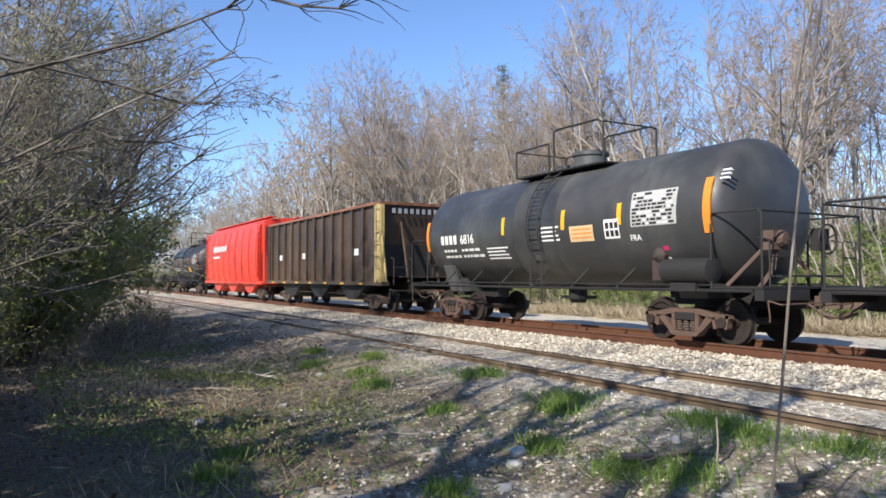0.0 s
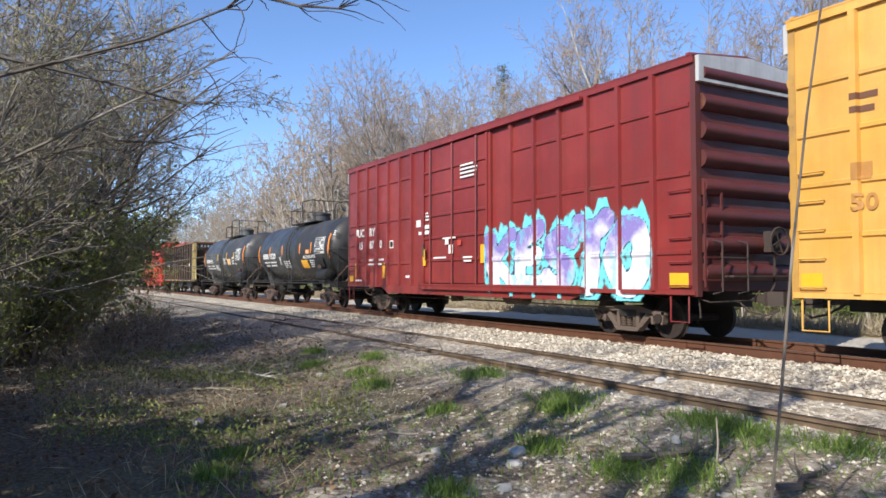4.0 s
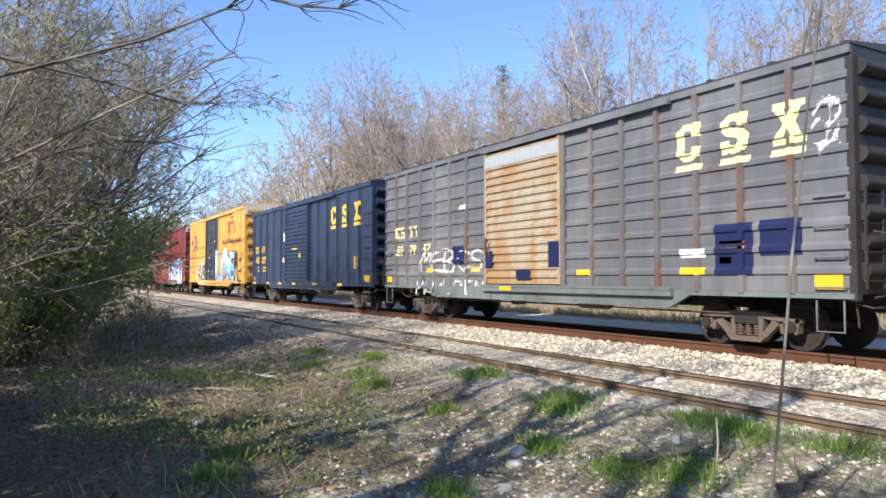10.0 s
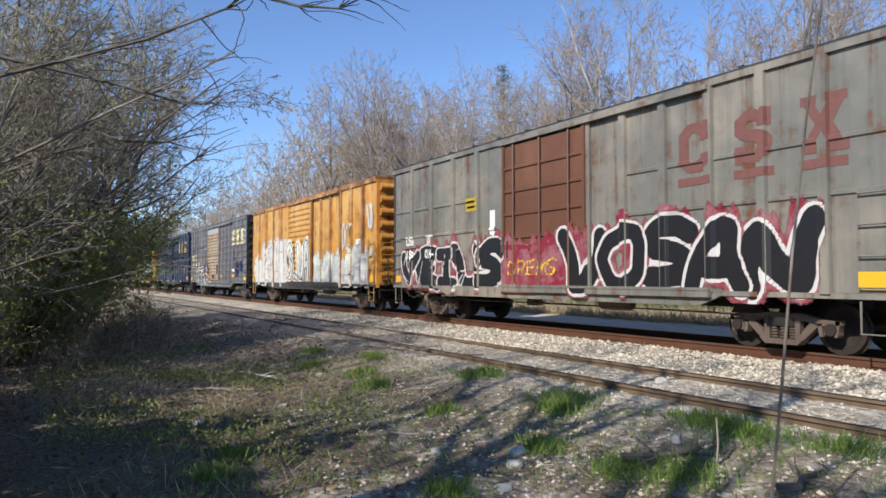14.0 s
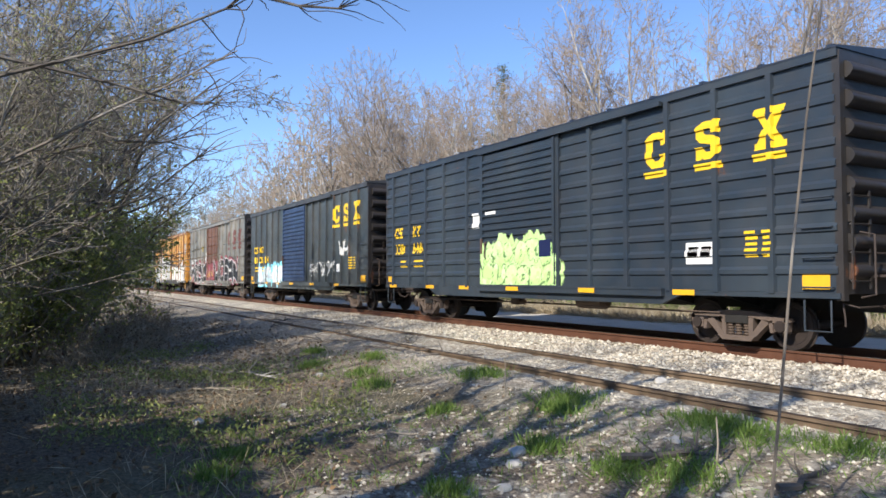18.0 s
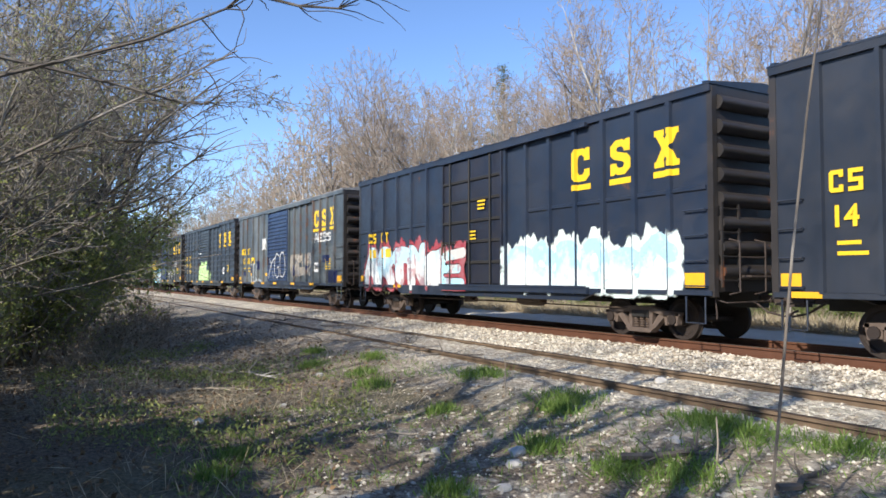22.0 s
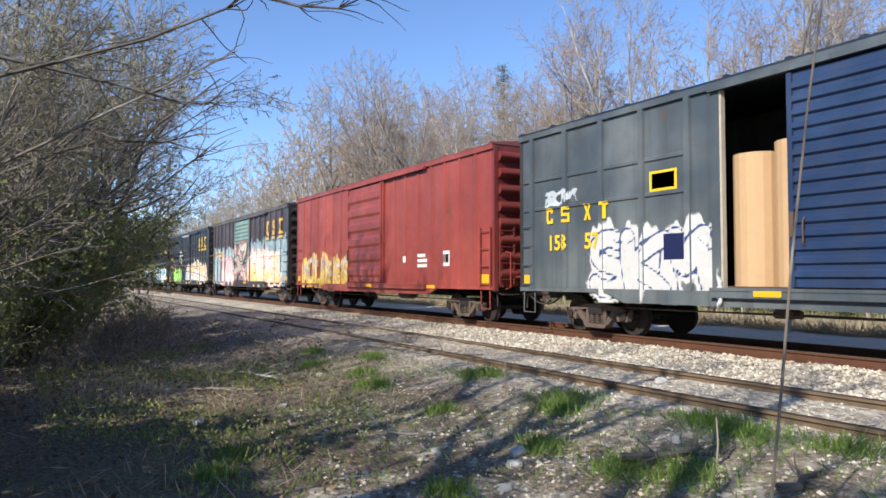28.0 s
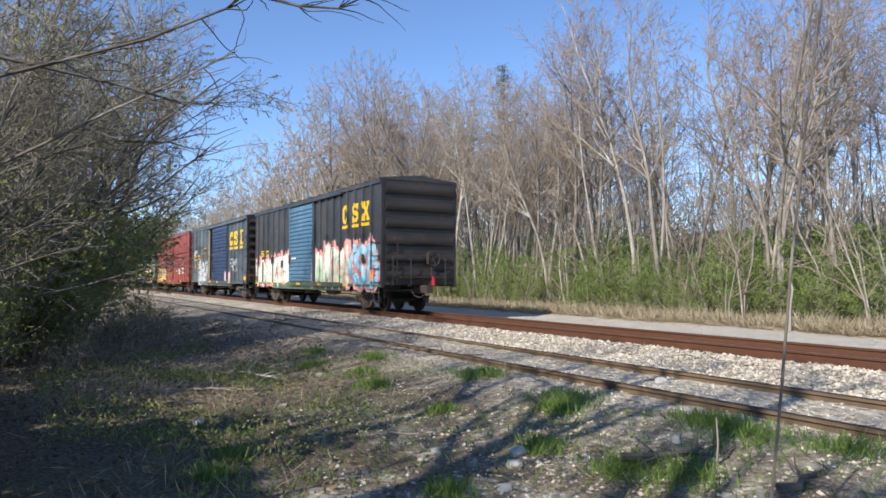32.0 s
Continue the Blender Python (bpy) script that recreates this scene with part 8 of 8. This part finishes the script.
tufts = [(-8.9, 5.7, 1.0), (-6.8, 5.55, 1.0), (-6.5, 5.2, 0.7), (-4.4, 5.6, 1.1), (-4.9, 5.75, 0.8), (-4.1, 4.5, 0.9), (-4.6, 4.3, 0.6), (-3.6, 5.9, 0.8), (-10.7, 4.6, 0.6), (-9.6, 4.3, 0.7), (-5.5, 4.2, 0.6), (-7.6, 4.3, 0.5), (-11.8, 5.3, 0.5), (-6.4, 1.4, 0.5), (-7.0, 1.7, 0.45), (-12.5, 4.4, 0.6), (-14, 5.0, 0.6), (-5.0, 2.9, 0.5)]
gp = scatter(tufts, 620, 0.23, 5)
tagged(put("grass_tufts", leaves(gp, 0.13, "grass_tufts", 6, -1.6, 0.09), GRASS), "fresh green grass tufts in gravel", "grass", kind="stuff")
g = np.random.default_rng(8)
fx, fy = g.uniform(-14, -2.5, 9000), g.uniform(1.0, 5.8, 9000)
ok = (0.5 + 0.5 * np.sin(fx * 0.9 + 2 * np.sin(fy * 0.7)) > 0.35) & (fx < -0.4 * fy)
fp = np.stack([fx, fy, ground_z(fx, fy)], -1)[ok]
tagged(put("sparse_grass", leaves(fp, 0.09, "sparse_grass", 9, -1.1, 0.12), GRASS), "sparse short grass and weeds on dirt", "grass", kind="stuff")
lx, ly_ = g.uniform(-26, -5, 9000), g.uniform(-0.5, 5.6, 9000)
ok = (lx < -7.0 - 0.8 * ly_) | (ly_ < 2.6) | (g.random(9000) < 0.22)
lp = np.stack([lx, ly_, ground_z(lx, ly_) + 0.012], -1)[ok]
tagged(put("leaf_litter", leaves(lp, 0.06, "leaf_litter", 10, 0.0, 0.6), LITTER), "dry brown leaf litter", "leaves", kind="stuff")
wx, wy = g.uniform(-19, -4.4, 15000), g.uniform(0.1, 3.8, 15000)
ok = (wx < -4.6 - 0.9 * wy) & (np.sin(wx * 1.3 + 1.5 * np.sin(wy * 1.7)) + 0.8 * np.sin(wy * 2.3 - wx * 0.6) + g.normal(0, 0.4, 15000) > 0.15)
wp = np.stack([wx, wy, ground_z(wx, wy) + 0.13 * g.random(15000) ** 1.5], -1)[ok]
tagged(put("weeds", leaves(wp, 0.055, "weeds", 11, -0.4, 0.5), LEAF_PRIVET), "low green weeds in the shade", "weeds", kind="stuff")
qx, qy = -4 - 80 * g.random(42000) ** 1.4, 20.1 + np.abs(g.normal(0, 1.15, 42000))
qp = np.stack([qx, qy, ground_z(qx, qy)], -1)[qx < -0.4 * qy]
tagged(put("dry_grass", leaves(qp, 0.55, "dry_grass", 12, -0.6, 0.045), STRAW), "tall dry straw-coloured grass along the wood", "grass", kind="stuff")

ex, ey = g.uniform(-15, -4.2, 5000), g.uniform(0.0, 4.6, 5000)
ok = (ex < -4.0 - 0.9 * ey) & (np.sin(ex * 1.1 + 2 * np.sin(ey * 1.3)) + g.normal(0, 0.5, 5000) > 0.2)
ep = np.stack([ex, ey, ground_z(ex, ey)], -1)[ok]
tagged(put("dead_stems", leaves(ep, 0.24, "dead_stems", 13, -0.5, 0.03), STRAW), "thin dry stems among the weeds", "dry stems", kind="stuff")

# fallen branches and thin sticks
br = random.Random(31)


def fallen(x, y, length, turn, r, label, material):
    t = thing("fallen_branch", label, "branch", group="fallen branches", m=pose(x, y, ground_at(x, y) + r * 0.6, 0, 0, turn))
    pts = [(length * (i / 6 - 0.5), br.gauss(0, 0.035) * length, abs(br.gauss(0, 0.02)) * length) for i in range(7)]
    s = Shape().tube(pts, r, 6, r * 0.4)
    part("wood", s, material, t)
    for i in (2, 3, 4, 5):
        for k in range(2):
            part("side_twig", twig_path(br, pts[i], (br.gauss(0.4, 0.3), br.gauss(0, 0.6), abs(br.gauss(0.1, 0.15))), length * br.uniform(0.15, 0.3), r * 0.4), material, t)
    return t


fallen(-4.35, 4.75, 0.95, 60, 0.035, "dark fallen branch lying on gravel", BARK_DARK)
fallen(-3.35, 5.0, 0.9, 100, 0.03, "dark fallen branch lying on gravel", BARK_DARK)
fallen(-6.9, 3.6, 0.7, 40, 0.012, "thin grey fallen branch on the ground", TWIG_PALE)
fallen(-12.8, 3.2, 2.2, 20, 0.03, "pale fallen branch at the thicket's edge", BARK)
fallen(-14.6, 4.1, 1.8, -30, 0.022, "grey fallen branch at the thicket's edge", TWIG_PALE)
fallen(-11.2, 2.4, 1.6, 70, 0.018, "grey fallen branch at the thicket's edge", TWIG_PALE)
fallen(-17.0, 4.6, 2.0, 10, 0.02, "grey fallen branch near the siding", TWIG_PALE)
for x, y, ln, turn in ((-12.4, 6.0, 1.6, 15), (-13.6, 6.9, 1.4, -25), (-14.9, 5.8, 2.0, 30), (-16.3, 6.6, 1.7, -10), (-18.2, 7.4, 2.2, 20), (-19.8, 6.1, 1.9, -35), (-22.0, 6.8, 2.4, 12), (-11.2, 6.6, 1.1, 50)):
    fallen(x, y, ln, turn, 0.022, "brown dead branch lying across the old siding", BARK_MID)
for x, y, h in ((-4.02, 4.82, 0.42), (-7.5, 5.15, 0.5), (-9.2, 3.4, 0.35)):
    t = thing("dry_stalk", "thin dry upright weed stalk", "stalk", group="dry stalks", m=pose(x, y, ground_at(x, y) - 0.02))
    part("stalk", Shape().tube([(0, 0, 0), (0.01, 0.01, h * 0.5), (-0.01, 0.02, h)], 0.012, 5, 0.006), TWIG_PALE, t)
# ---------------------------------------------------------------- motion


def travelled(t):
    """Metres that the train has rolled towards -x by t seconds; it gathers speed slowly."""
    return 8.272 * t + 0.005165 * t * t + 0.00076 * t ** 3


def motions():
    for car in CARS:
        x0 = car.matrix_basis.translation.x
        walk(car, [(t, pose(x0 - travelled(t), MAIN, 0)) for t in range(33)])
    # wheels turn while their car is in view, and stand before and after
    for w in WHEELSETS:
        base = w.matrix_basis.copy()
        x0 = w.parent.parent.matrix_basis.translation.x + w.parent.matrix_basis.translation.x + base.translation.x
        x0 += travelled(32.0)          # the cars were left at their last row
        rows, t, turned = [], 0.0, None
        first = None
        while t <= 32.0:
            x = x0 - travelled(t)
            if -75 < x < 4:
                ang = -travelled(t) / WHEEL_R
                if first is None:
                    first = ang
                    if t > 0:
                        rows.append((0.0, base))
                rows.append((t, base @ Matrix.Rotation(ang - first, 4, "Y")))
                turned = rows[-1][1]
            t += 1 / 30
        if not rows:
            rows = [(0.0, base)]
        if rows[-1][0] < 32.0:
            rows.append((32.0, turned if turned is not None else base))
        walk(w, rows)


motions()
